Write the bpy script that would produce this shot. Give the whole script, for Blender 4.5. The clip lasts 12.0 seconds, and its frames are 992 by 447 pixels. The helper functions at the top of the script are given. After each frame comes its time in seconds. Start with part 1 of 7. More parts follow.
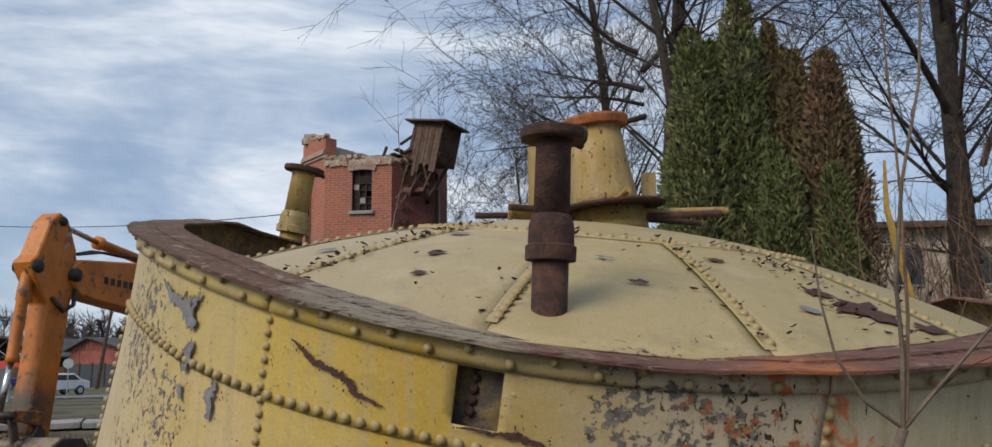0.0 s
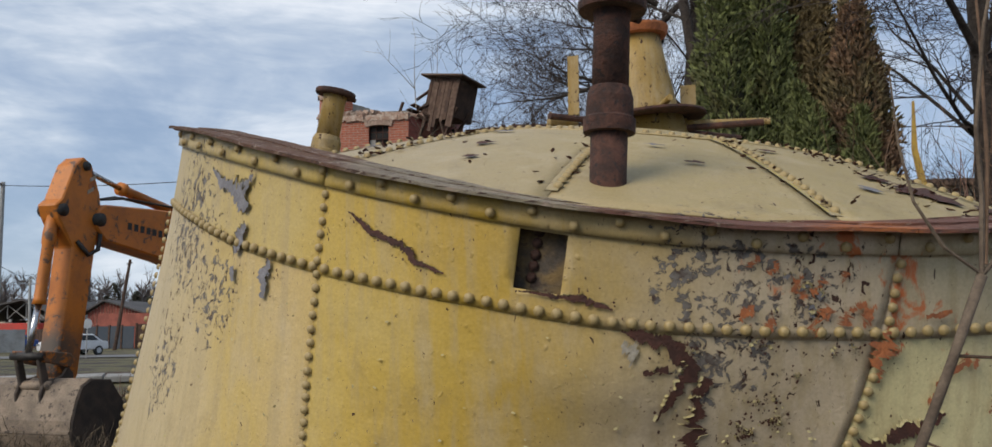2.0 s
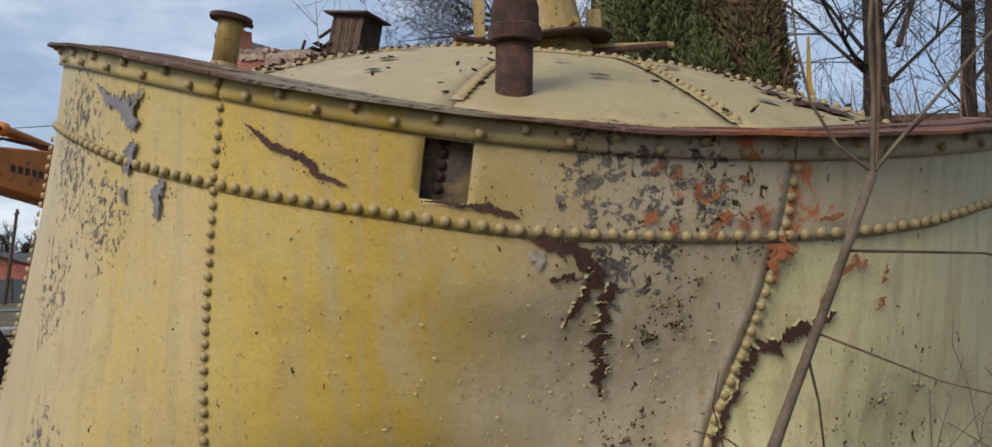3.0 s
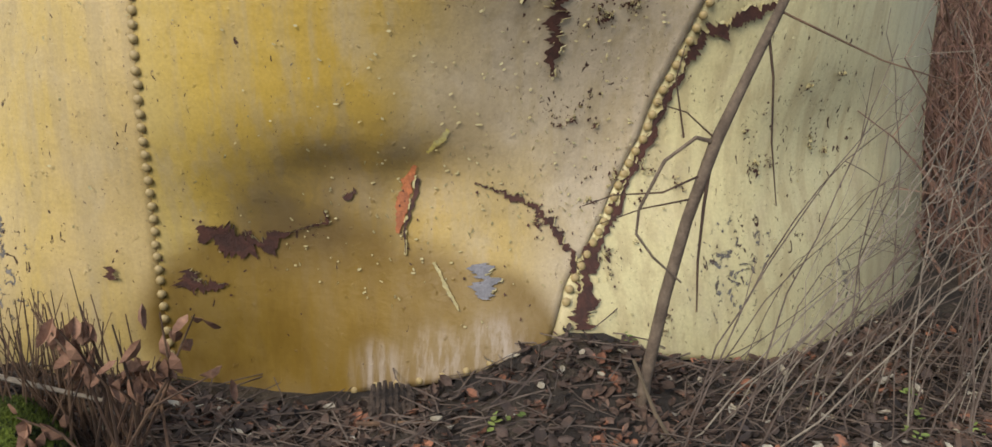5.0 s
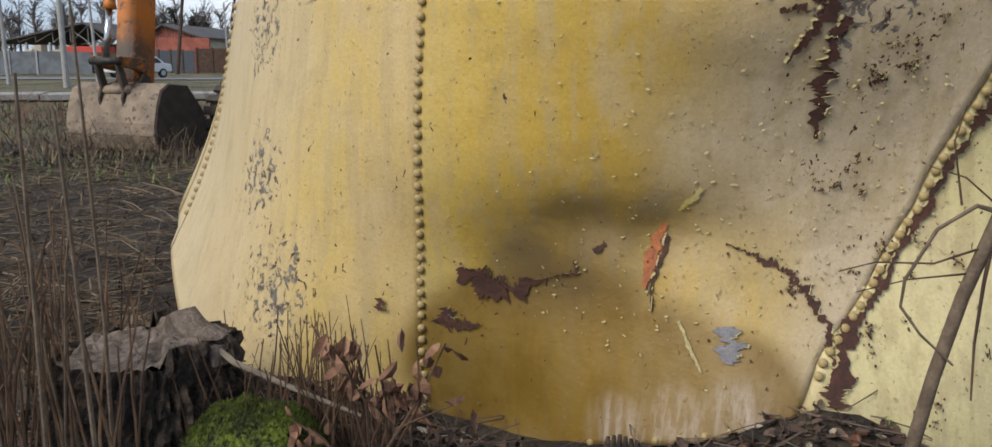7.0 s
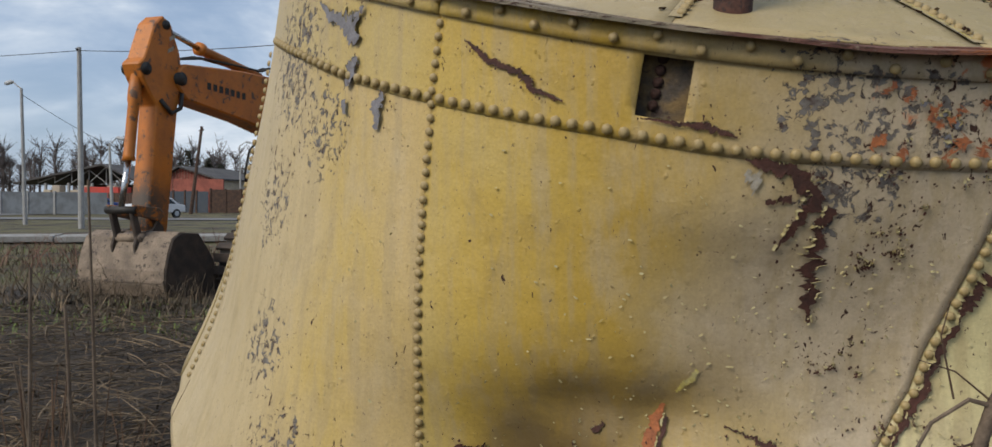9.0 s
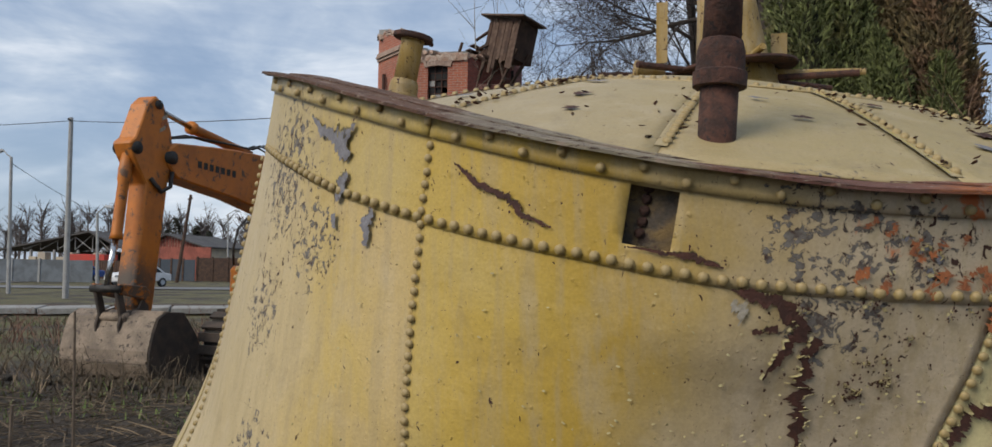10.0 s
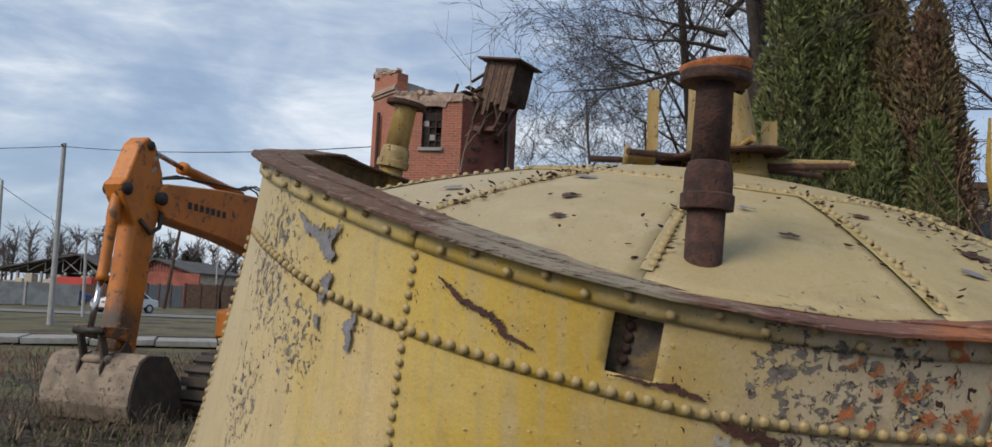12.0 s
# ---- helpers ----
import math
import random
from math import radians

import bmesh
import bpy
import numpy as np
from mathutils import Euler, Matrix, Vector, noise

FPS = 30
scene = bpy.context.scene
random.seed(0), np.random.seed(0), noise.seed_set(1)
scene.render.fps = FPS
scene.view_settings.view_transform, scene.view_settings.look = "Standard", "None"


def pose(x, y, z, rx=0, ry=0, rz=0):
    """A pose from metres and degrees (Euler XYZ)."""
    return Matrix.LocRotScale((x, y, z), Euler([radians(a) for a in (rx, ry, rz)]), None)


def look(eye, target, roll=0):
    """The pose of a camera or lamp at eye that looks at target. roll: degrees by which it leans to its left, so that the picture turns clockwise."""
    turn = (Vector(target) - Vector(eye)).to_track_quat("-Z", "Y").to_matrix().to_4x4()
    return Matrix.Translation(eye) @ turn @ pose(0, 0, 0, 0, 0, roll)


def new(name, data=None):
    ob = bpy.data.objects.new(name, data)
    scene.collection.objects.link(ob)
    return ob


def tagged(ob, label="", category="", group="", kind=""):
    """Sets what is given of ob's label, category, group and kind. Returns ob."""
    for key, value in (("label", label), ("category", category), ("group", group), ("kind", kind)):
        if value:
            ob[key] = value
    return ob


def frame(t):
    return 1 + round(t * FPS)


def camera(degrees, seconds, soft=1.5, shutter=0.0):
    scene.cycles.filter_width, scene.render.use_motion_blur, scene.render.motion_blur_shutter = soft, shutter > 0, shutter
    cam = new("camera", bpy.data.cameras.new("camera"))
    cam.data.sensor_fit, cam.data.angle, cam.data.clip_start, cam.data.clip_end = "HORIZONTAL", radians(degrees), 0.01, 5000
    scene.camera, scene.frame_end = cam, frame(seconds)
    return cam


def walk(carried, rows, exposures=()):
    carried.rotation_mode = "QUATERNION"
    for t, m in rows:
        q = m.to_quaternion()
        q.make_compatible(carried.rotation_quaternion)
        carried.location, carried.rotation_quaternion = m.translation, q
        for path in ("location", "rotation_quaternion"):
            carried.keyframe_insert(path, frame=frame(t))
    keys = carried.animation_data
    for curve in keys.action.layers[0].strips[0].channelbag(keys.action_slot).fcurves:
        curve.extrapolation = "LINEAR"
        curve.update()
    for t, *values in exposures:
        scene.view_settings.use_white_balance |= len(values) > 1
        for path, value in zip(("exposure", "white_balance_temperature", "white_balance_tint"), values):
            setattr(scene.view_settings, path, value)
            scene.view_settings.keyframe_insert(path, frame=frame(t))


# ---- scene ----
cam = camera(60.3, 12.0)
PATH = [
    (0, (0.332, 0.311, 2.076), (0.086, 2.27, 2.394), -0.5),
    (0.5, (0.31, 0.32, 2.028), (0.087, 2.281, 2.351), -0.5),
    (1, (0.237, 0.331, 1.92), (0.03, 2.293, 2.25), -0.4),
    (1.5, (0.177, 0.357, 1.797), (-0.065, 2.318, 2.107), -0.2),
    (2, (0.144, 0.371, 1.729), (-0.13, 2.337, 1.971), -0.4),
    (2.5, (0.133, 0.397, 1.684), (-0.148, 2.368, 1.875), -1.0),
    (3, (0.147, 0.428, 1.616), (0.081, 2.424, 1.724), -1.8),
    (3.5, (0.11, 0.441, 1.442), (0.279, 2.433, 1.515), -2.3),
    (3.7, (0.095, 0.445, 1.416), (0.272, 2.437, 1.405), -2.2),
    (5.3, (-0.18, 0.458, 1.486), (0.036, 2.362, 0.914), 0.8),
    (5.5, (-0.186, 0.45, 1.488), (-0.012, 2.358, 0.916), 0.7),
    (6, (-0.155, 0.416, 1.459), (-0.213, 2.355, 0.972), 0.1),
    (6.5, (-0.064, 0.398, 1.4), (-0.413, 2.327, 1.006), -0.2),
    (6.7, (-0.098, 0.393, 1.404), (-0.473, 2.319, 1.018), 0.1),
    (8.3, (-0.064, 0.367, 1.476), (-0.495, 2.311, 1.289), 0.8),
    (8.5, (-0.061, 0.36, 1.498), (-0.488, 2.31, 1.365), 0.8),
    (9, (-0.055, 0.345, 1.572), (-0.472, 2.301, 1.517), 0.6),
    (9.5, (-0.055, 0.334, 1.662), (-0.459, 2.292, 1.699), 0.7),
    (10, (-0.054, 0.328, 1.771), (-0.446, 2.287, 1.876), 1.0),
    (10.5, (-0.052, 0.32, 1.863), (-0.436, 2.277, 2.012), 1.8),
    (11, (-0.049, 0.32, 1.95), (-0.431, 2.276, 2.12), 2.1),
    (11.5, (-0.042, 0.327, 2.024), (-0.42, 2.283, 2.199), 2.4),
    (12, (-0.038, 0.336, 2.085), (-0.412, 2.292, 2.264), 2.6),
]
walk(cam, [(t, look(eye, target, roll)) for t, eye, target, roll in PATH], exposures=[(0, 0.0), (2.5, 0.05), (3.7, 0.25), (5.4, 0.45), (6.6, 0.38), (8.5, 0.08), (10, 0.0), (12, 0.03)])

# ---- world, sun ----
world = bpy.data.worlds.new("sky")
scene.world = world
world.use_nodes = True
wn = world.node_tree
wn.nodes.clear()
SUN_EL, SUN_AZ = 38.0, 217.0     # degrees; azimuth clockwise from +y


def node(nt, type_, **kw):
    n = nt.nodes.new(type_)
    for k, v in kw.items():
        if k == "op":
            n.operation = v
        elif k == "blend":
            n.data_type, n.blend_type = "RGBA", v
        elif k == "kind":
            n.sky_type = v
        elif k == "clamp":
            n.clamp = v
    return n


def setin(n, i, v, nt=None):
    if isinstance(v, bpy.types.NodeSocket):
        n.id_data.links.new(v, n.inputs[i])
    else:
        n.inputs[i].default_value = v


def math_(nt, op, a, b=0.0, clamp=False):
    n = nt.nodes.new("ShaderNodeMath")
    n.operation, n.use_clamp = op, clamp
    setin(n, 0, a)
    setin(n, 1, b)
    return n.outputs[0]


def mix_(nt, f, a, b, blend="MIX"):
    n = nt.nodes.new("ShaderNodeMix")
    n.data_type, n.blend_type = "RGBA", blend
    setin(n, 0, f)
    setin(n, 6, a if isinstance(a, bpy.types.NodeSocket) else (*a, 1))
    setin(n, 7, b if isinstance(b, bpy.types.NodeSocket) else (*b, 1))
    return n.outputs[2]


def noise_(nt, co, scale, detail=4.0, rough=0.55, dist=0.0):
    n = nt.nodes.new("ShaderNodeTexNoise")
    if co is not None:
        nt.links.new(co, n.inputs["Vector"])
    n.inputs["Scale"].default_value = scale
    n.inputs["Detail"].default_value = detail
    n.inputs["Roughness"].default_value = rough
    n.inputs["Distortion"].default_value = dist
    return n.outputs[0]


def step_(nt, v, lo, hi, a=0.0, b=1.0):
    n = nt.nodes.new("ShaderNodeMapRange")
    n.interpolation_type = "SMOOTHSTEP"
    setin(n, 0, v)
    setin(n, 1, lo)
    setin(n, 2, hi)
    setin(n, 3, a)
    setin(n, 4, b)
    return n.outputs[0]


def ramp_(nt, v, stops):
    n = nt.nodes.new("ShaderNodeValToRGB")
    setin(n, 0, v)
    e = n.color_ramp.elements
    e[0].position, e[0].color = stops[0][0], (*stops[0][1], 1)
    e[1].position, e[1].color = stops[-1][0], (*stops[-1][1], 1)
    for p, c in stops[1:-1]:
        k = e.new(p)
        k.color = (*c, 1)
    return n.outputs[0]


def mapped(nt, co, scale, loc=(0, 0, 0), rot=(0, 0, 0)):
    n = nt.nodes.new("ShaderNodeMapping")
    nt.links.new(co, n.inputs[0])
    n.inputs["Scale"].default_value = scale
    n.inputs["Location"].default_value = loc
    n.inputs["Rotation"].default_value = rot
    return n.outputs[0]


sky = node(wn, "ShaderNodeTexSky", kind="NISHITA")
sky.sun_disc = False
sky.sun_elevation, sky.sun_rotation = radians(SUN_EL), radians(SUN_AZ)
wco = node(wn, "ShaderNodeTexCoord").outputs["Generated"]
streaks = noise_(wn, mapped(wn, wco, (1.5, 1.5, 5.0), rot=(0.1, 0.22, 0)), 1.5, 6, 0.55, 0.6)
puffs = noise_(wn, mapped(wn, wco, (7.0, 7.0, 26.0), rot=(0.05, 0.25, 0)), 1.3, 5, 0.6, 0.4)
cover = math_(wn, "ADD", math_(wn, "MULTIPLY", streaks, 0.78), math_(wn, "MULTIPLY", puffs, 0.22))
cover = step_(wn, cover, 0.36, 0.70)
skycol = mix_(wn, 1.0, sky.outputs[0], (0.060, 0.064, 0.070), "MULTIPLY")
cloud = ramp_(wn, cover, [(0.0, (0.50, 0.65, 0.90)), (0.5, (0.68, 0.78, 0.92)), (1.0, (0.92, 0.96, 1.02))])
bg = node(wn, "ShaderNodeBackground")
wn.links.new(mix_(wn, math_(wn, "ADD", 0.45, math_(wn, "MULTIPLY", cover, 0.5)), skycol, cloud), bg.inputs[0])
bg.inputs[1].default_value = 1.0
out = node(wn, "ShaderNodeOutputWorld")
wn.links.new(bg.outputs[0], out.inputs[0])

sun_data = bpy.data.lights.new("sun", "SUN")
sun_data.energy, sun_data.angle, sun_data.color = 2.55, radians(30), (1.0, 0.91, 0.78)
sun = new("sun", sun_data)
az, el = radians(SUN_AZ), radians(SUN_EL)
sun_way = Vector((math.sin(az) * math.cos(el), math.cos(az) * math.cos(el), math.sin(el)))
sun.matrix_world = look(sun_way * 50, (0, 0, 0))


# ---- materials ----
def material(name, rough=0.8, metal=0.0):
    m = bpy.data.materials.new(name)
    m.use_nodes = True
    nt = m.node_tree
    b = nt.nodes["Principled BSDF"]
    b.inputs["Roughness"].default_value = rough
    b.inputs["Metallic"].default_value = metal
    co = nt.nodes.new("ShaderNodeTexCoord").outputs["Object"]
    return m, nt, b, co


def bump(nt, b, height, dist, strength=1.0):
    n = nt.nodes.new("ShaderNodeBump")
    n.inputs["Strength"].default_value = strength
    n.inputs["Distance"].default_value = dist
    nt.links.new(height, n.inputs["Height"])
    nt.links.new(n.outputs[0], b.inputs["Normal"])


def mottled(name, a, b_, scale=6.0, rough=0.85, grain=60.0, relief=0.004, metal=0.0, c=None, lo=0.35, hi=0.65, island=0.0, obj=0.0):
    """A surface of two or three colours in patches, with fine grain and relief."""
    m, nt, b, co = material(name, rough, metal)
    big = noise_(nt, co, scale, 6, 0.6, 0.3)
    fine = noise_(nt, co, grain, 4, 0.6)
    col = mix_(nt, step_(nt, big, lo, hi), a, b_)
    if c:
        spots = noise_(nt, co, scale * 3.1, 6, 0.65, 0.2)
        col = mix_(nt, step_(nt, spots, 0.56, 0.62), col, c)
    col = mix_(nt, 1.0, col, ramp_(nt, fine, [(0.25, (0.72, 0.72, 0.72)), (0.75, (1.22, 1.22, 1.22))]), "MULTIPLY")
    if island or obj:
        g = nt.nodes.new("ShaderNodeNewGeometry").outputs["Random Per Island"] if island else nt.nodes.new("ShaderNodeObjectInfo").outputs["Random"]
        k = island or obj
        col = mix_(nt, 1.0, col, ramp_(nt, g, [(0.0, (1 - k,) * 3), (1.0, (1 + k,) * 3)]), "MULTIPLY")
    nt.links.new(col, b.inputs["Base Color"])
    if relief:
        bump(nt, b, math_(nt, "ADD", fine, math_(nt, "MULTIPLY", big, 2.0)), relief)
    return m


def zone(nt, co, spheres):
    tot = None
    for x, y, z, r in spheres:
        n = nt.nodes.new("ShaderNodeVectorMath")
        n.operation = "DISTANCE"
        nt.links.new(co, n.inputs[0])
        n.inputs[1].default_value = (x, y, z)
        v = step_(nt, n.outputs["Value"], r, r * 0.25)
        tot = v if tot is None else math_(nt, "MAXIMUM", tot, v)
    return tot


GREY_ZONES = [(-1.85, 4.15, 2.25, 0.62), (-1.65, 3.85, 1.9, 0.4), (-2.05, 4.1, 1.55, 0.42), (-2.0, 3.95, 0.9, 0.4), (-1.85, 3.65, 0.45, 0.5), (0.47, 3.25, 1.9, 0.42), (0.5, 3.35, 1.6, 0.32), (0.75, 3.25, 1.85, 0.3), (1.2, 3.3, 0.45, 0.5), (1.9, 3.5, 0.3, 0.6)]
RUST_ZONES = [(0.75, 3.25, 1.82, 0.5), (1.2, 3.35, 1.68, 0.4), (1.0, 3.3, 1.95, 0.4)]
CHIP_ZONES = [(1.55, 3.6, 1.0, 0.7), (0.5, 3.6, 1.15, 0.45), (-1.9, 4.1, 1.9, 0.8), (1.4, 3.4, 0.5, 0.6), (0.75, 3.3, 1.8, 0.6), (-1.8, 3.7, 0.5, 0.7)]


def tank_paint(name, stops, dirt=0.35, chips=0.0, lo=-2.6, hi=2.4):
    """Old yellow oil paint: faded fields, vertical runs, flaking to grey primer, brown steel and orange rust."""
    m, nt, b, co = material(name, 0.62)
    x = node(nt, "ShaderNodeSeparateXYZ")
    nt.links.new(co, x.inputs[0])
    wob = noise_(nt, co, 1.1, 4, 0.55, 0.4)
    xx = math_(nt, "ADD", x.outputs[0], math_(nt, "MULTIPLY", math_(nt, "SUBTRACT", wob, 0.5), 1.5))
    f = nt.nodes.new("ShaderNodeMapRange")
    setin(f, 0, xx)
    f.inputs[1].default_value, f.inputs[2].default_value = lo, hi
    col = ramp_(nt, f.outputs[0], stops)
    runs = noise_(nt, mapped(nt, co, (16, 16, 1.1)), 1.0, 5, 0.6, 0.2)
    col = mix_(nt, step_(nt, runs, 0.44, 0.64, 0.0, 0.5), col, (0.36, 0.30, 0.16))
    pale = noise_(nt, mapped(nt, co, (5, 5, 2.0), loc=(3, 1, 7)), 1.0, 6, 0.65, 0.3)
    col = mix_(nt, step_(nt, pale, 0.50, 0.68, 0.0, 0.32), col, (0.45, 0.40, 0.27))
    speck = noise_(nt, mapped(nt, co, (1, 1, .7), loc=(2, 7, 4)), 70, 4, 0.6, 0.5)
    col = mix_(nt, step_(nt, speck, 0.665, 0.69, 0.0, 0.8), col, (0.12, 0.085, 0.055))
    soil = noise_(nt, mapped(nt, co, (3, 3, 3), loc=(9, 2, 1)), 1.0, 8, 0.7, 0.4)
    col = mix_(nt, step_(nt, soil, 0.52, 0.75, 0.0, dirt), col, (0.16, 0.13, 0.075))
    fine = noise_(nt, co, 85, 3, 0.6)
    col = mix_(nt, 1.0, col, ramp_(nt, fine, [(0.3, (0.91, 0.91, 0.91)), (0.7, (1.08, 1.08, 1.08))]), "MULTIPLY")
    # unfaded deep yellow low down, its colour darkened further for shade near the ground
    kept_shaded = math_(nt, "MULTIPLY", step_(nt, zone(nt, co, [(-0.76, 3.62, 0.18, 0.54), (-0.45, 3.62, 0.15, 0.72), (-0.10, 3.45, 0.12, 0.60), (0.12, 3.3, 0.20, 0.42)]), 0.08, 0.55), step_(nt, pale, 0.30, 0.60, 1.0, 0.8))
    col = mix_(nt, kept_shaded, col, (0.150, 0.094, 0.012))
    # shade of the down-facing dent, put into the colour as soft dark patches
    dent_shade = math_(nt, "MULTIPLY", zone(nt, co, [(-0.52, 3.66, 0.74, 0.46), (-0.22, 3.68, 0.84, 0.46), (0.02, 3.70, 0.96, 0.36), (-0.13, 3.70, 0.80, 0.22), (-0.46, 3.70, 0.82, 0.22)]), step_(nt, soil, 0.28, 0.60, 0.40, 0.80))
    col = mix_(nt, dent_shade, col, (0.125, 0.094, 0.048))
    wash = noise_(nt, mapped(nt, co, (26, 26, 3.5), loc=(1, 6, 2)), 1.0, 6, 0.65, 0.3)
    scrape = math_(nt, "MULTIPLY", zone(nt, co, [(-0.24, 3.44, 0.04, 0.19), (-0.04, 3.34, 0.10, 0.22), (0.17, 3.26, 0.20, 0.19)]), step_(nt, wash, 0.36, 0.66, 0.15, 0.8))
    col = mix_(nt, scrape, col, (0.40, 0.36, 0.30))
    col = mix_(nt, 1.0, col, (1.03, 0.955, 0.93), "MULTIPLY")
    flake = noise_(nt, co, 25, 9, 0.66, 0.6)
    zg = zone(nt, co, GREY_ZONES)
    mg = step_(nt, flake, math_(nt, "SUBTRACT", 0.722 - chips, math_(nt, "MULTIPLY", zg, 0.20)), math_(nt, "SUBTRACT", 0.732 - chips, math_(nt, "MULTIPLY", zg, 0.20)))
    grey = ramp_(nt, noise_(nt, co, 26, 5, 0.6), [(0.36, (0.055, 0.030, 0.022)), (0.48, (0.13, 0.115, 0.10)), (0.7, (0.20, 0.185, 0.17))])
    chip = noise_(nt, mapped(nt, co, (1.4, 1.4, 0.8), loc=(5, 5, 5)), 24, 6, 0.55, 0.8)
    zc = zone(nt, co, CHIP_ZONES)
    mc = step_(nt, chip, math_(nt, "SUBTRACT", 0.700 - chips, math_(nt, "MULTIPLY", zc, 0.065)), math_(nt, "SUBTRACT", 0.708 - chips, math_(nt, "MULTIPLY", zc, 0.065)))
    rust = noise_(nt, mapped(nt, co, (1, 1, 0.6), loc=(1, 8, 3)), 7, 7, 0.65, 0.5)
    zr = zone(nt, co, RUST_ZONES)
    mr = step_(nt, rust, math_(nt, "SUBTRACT", 0.83, math_(nt, "MULTIPLY", zr, 0.28)), math_(nt, "SUBTRACT", 0.90, math_(nt, "MULTIPLY", zr, 0.28)))
    col = mix_(nt, mr, col, (0.52, 0.155, 0.05))
    col = mix_(nt, mg, col, grey)
    col = mix_(nt, mc, col, (0.05, 0.022, 0.014))
    nt.links.new(col, b.inputs["Base Color"])
    bare = math_(nt, "MAXIMUM", mg, mc)
    h = math_(nt, "ADD", math_(nt, "MULTIPLY", bare, -1.0), math_(nt, "MULTIPLY", noise_(nt, co, 60, 6, 0.7), 0.3))
    h = math_(nt, "ADD", h, math_(nt, "MULTIPLY", noise_(nt, co, 9, 3, 0.5), 1.2))
    blister = nt.nodes.new("ShaderNodeTexVoronoi")
    nt.links.new(mapped(nt, co, (1, 1, .75), loc=(4, 4, 4)), blister.inputs["Vector"])
    blister.inputs["Scale"].default_value = 34
    lump = step_(nt, blister.outputs["Distance"], 0.42, 0.05)
    h = math_(nt, "ADD", h, math_(nt, "MULTIPLY", math_(nt, "MULTIPLY", lump, step_(nt, flake, 0.54, 0.66)), 0.5))
    bump(nt, b, h, 0.006)
    nt.links.new(math_(nt, "ADD", 0.52, math_(nt, "MULTIPLY", bare, 0.35)), b.inputs["Roughness"])
    return m


SHELL_STOPS = [(0.0, (0.42, 0.36, 0.19)), (0.28, (0.45, 0.365, 0.13)), (0.36, (0.45, 0.335, 0.065)), (0.47, (0.41, 0.29, 0.045)), (0.54, (0.38, 0.30, 0.12)), (0.60, (0.44, 0.385, 0.265)), (0.72, (0.49, 0.435, 0.315)), (0.80, (0.48, 0.44, 0.28)), (1.0, (0.46, 0.45, 0.28))]
PALE_STOPS = [(0.0, (0.54, 0.50, 0.27)), (0.6, (0.55, 0.52, 0.28)), (0.75, (0.57, 0.545, 0.30)), (1.0, (0.52, 0.52, 0.33))]
LEFT_STOPS = [(0.0, (0.46, 0.40, 0.24)), (0.16, (0.46, 0.385, 0.20)), (0.24, (0.46, 0.36, 0.115)), (0.28, (0.47, 0.375, 0.17)), (0.36, (0.46, 0.35, 0.10)), (1.0, (0.44, 0.33, 0.06))]
DOME_STOPS = [(0.0, (0.34, 0.295, 0.18)), (0.4, (0.335, 0.285, 0.16)), (0.6, (0.34, 0.285, 0.135)), (1.0, (0.33, 0.285, 0.145))]
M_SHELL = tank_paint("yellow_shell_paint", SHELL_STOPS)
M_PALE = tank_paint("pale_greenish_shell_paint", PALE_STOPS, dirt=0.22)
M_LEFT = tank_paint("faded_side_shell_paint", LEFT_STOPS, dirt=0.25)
M_DOME = tank_paint("faded_dome_paint", DOME_STOPS, dirt=0.45, chips=0.0)
M_RIVET = tank_paint("rivet_paint", [(0.0, (0.34, 0.28, 0.145)), (0.5, (0.31, 0.245, 0.10)), (1.0, (0.34, 0.30, 0.18))], dirt=0.7, chips=0.05)
M_YELLOW = tank_paint("yellow_fitting_paint", [(0.0, (0.27, 0.19, 0.045)), (0.6, (0.29, 0.20, 0.05)), (1.0, (0.29, 0.20, 0.05))], dirt=0.65, chips=0.07)
M_LINE = mottled("yellow_lap_line", (0.50, 0.40, 0.07), (0.38, 0.33, 0.14), 7)
M_RUST = mottled("dark_rust", (0.034, 0.017, 0.013), (0.085, 0.036, 0.024), 14, 0.9, 90, 0.006, c=(0.028, 0.018, 0.017))
M_SCAR = mottled("brown_bare_steel", (0.042, 0.017, 0.012), (0.078, 0.028, 0.018), 20, 0.8, 110, 0.003)
M_PRIMER = mottled("grey_primer", (0.20, 0.195, 0.21), (0.145, 0.14, 0.15), 18, 0.8, 120, 0.002)
M_WHITE = mottled("whitish_scrape", (0.36, 0.33, 0.28), (0.29, 0.25, 0.17), 10, 0.8, 70, 0.002)
M_ORANGE = mottled("orange_rust", (0.46, 0.155, 0.055), (0.28, 0.10, 0.045), 18, 0.9, 90, 0.003)
M_INNER = mottled("rusty_inner_steel", (0.075, 0.062, 0.050), (0.19, 0.125, 0.05), 9, 0.85, 70, 0.004, c=(0.06, 0.04, 0.03))
M_CURL = mottled("curled_paint_edge", (0.42, 0.37, 0.20), (0.33, 0.27, 0.12), 30)


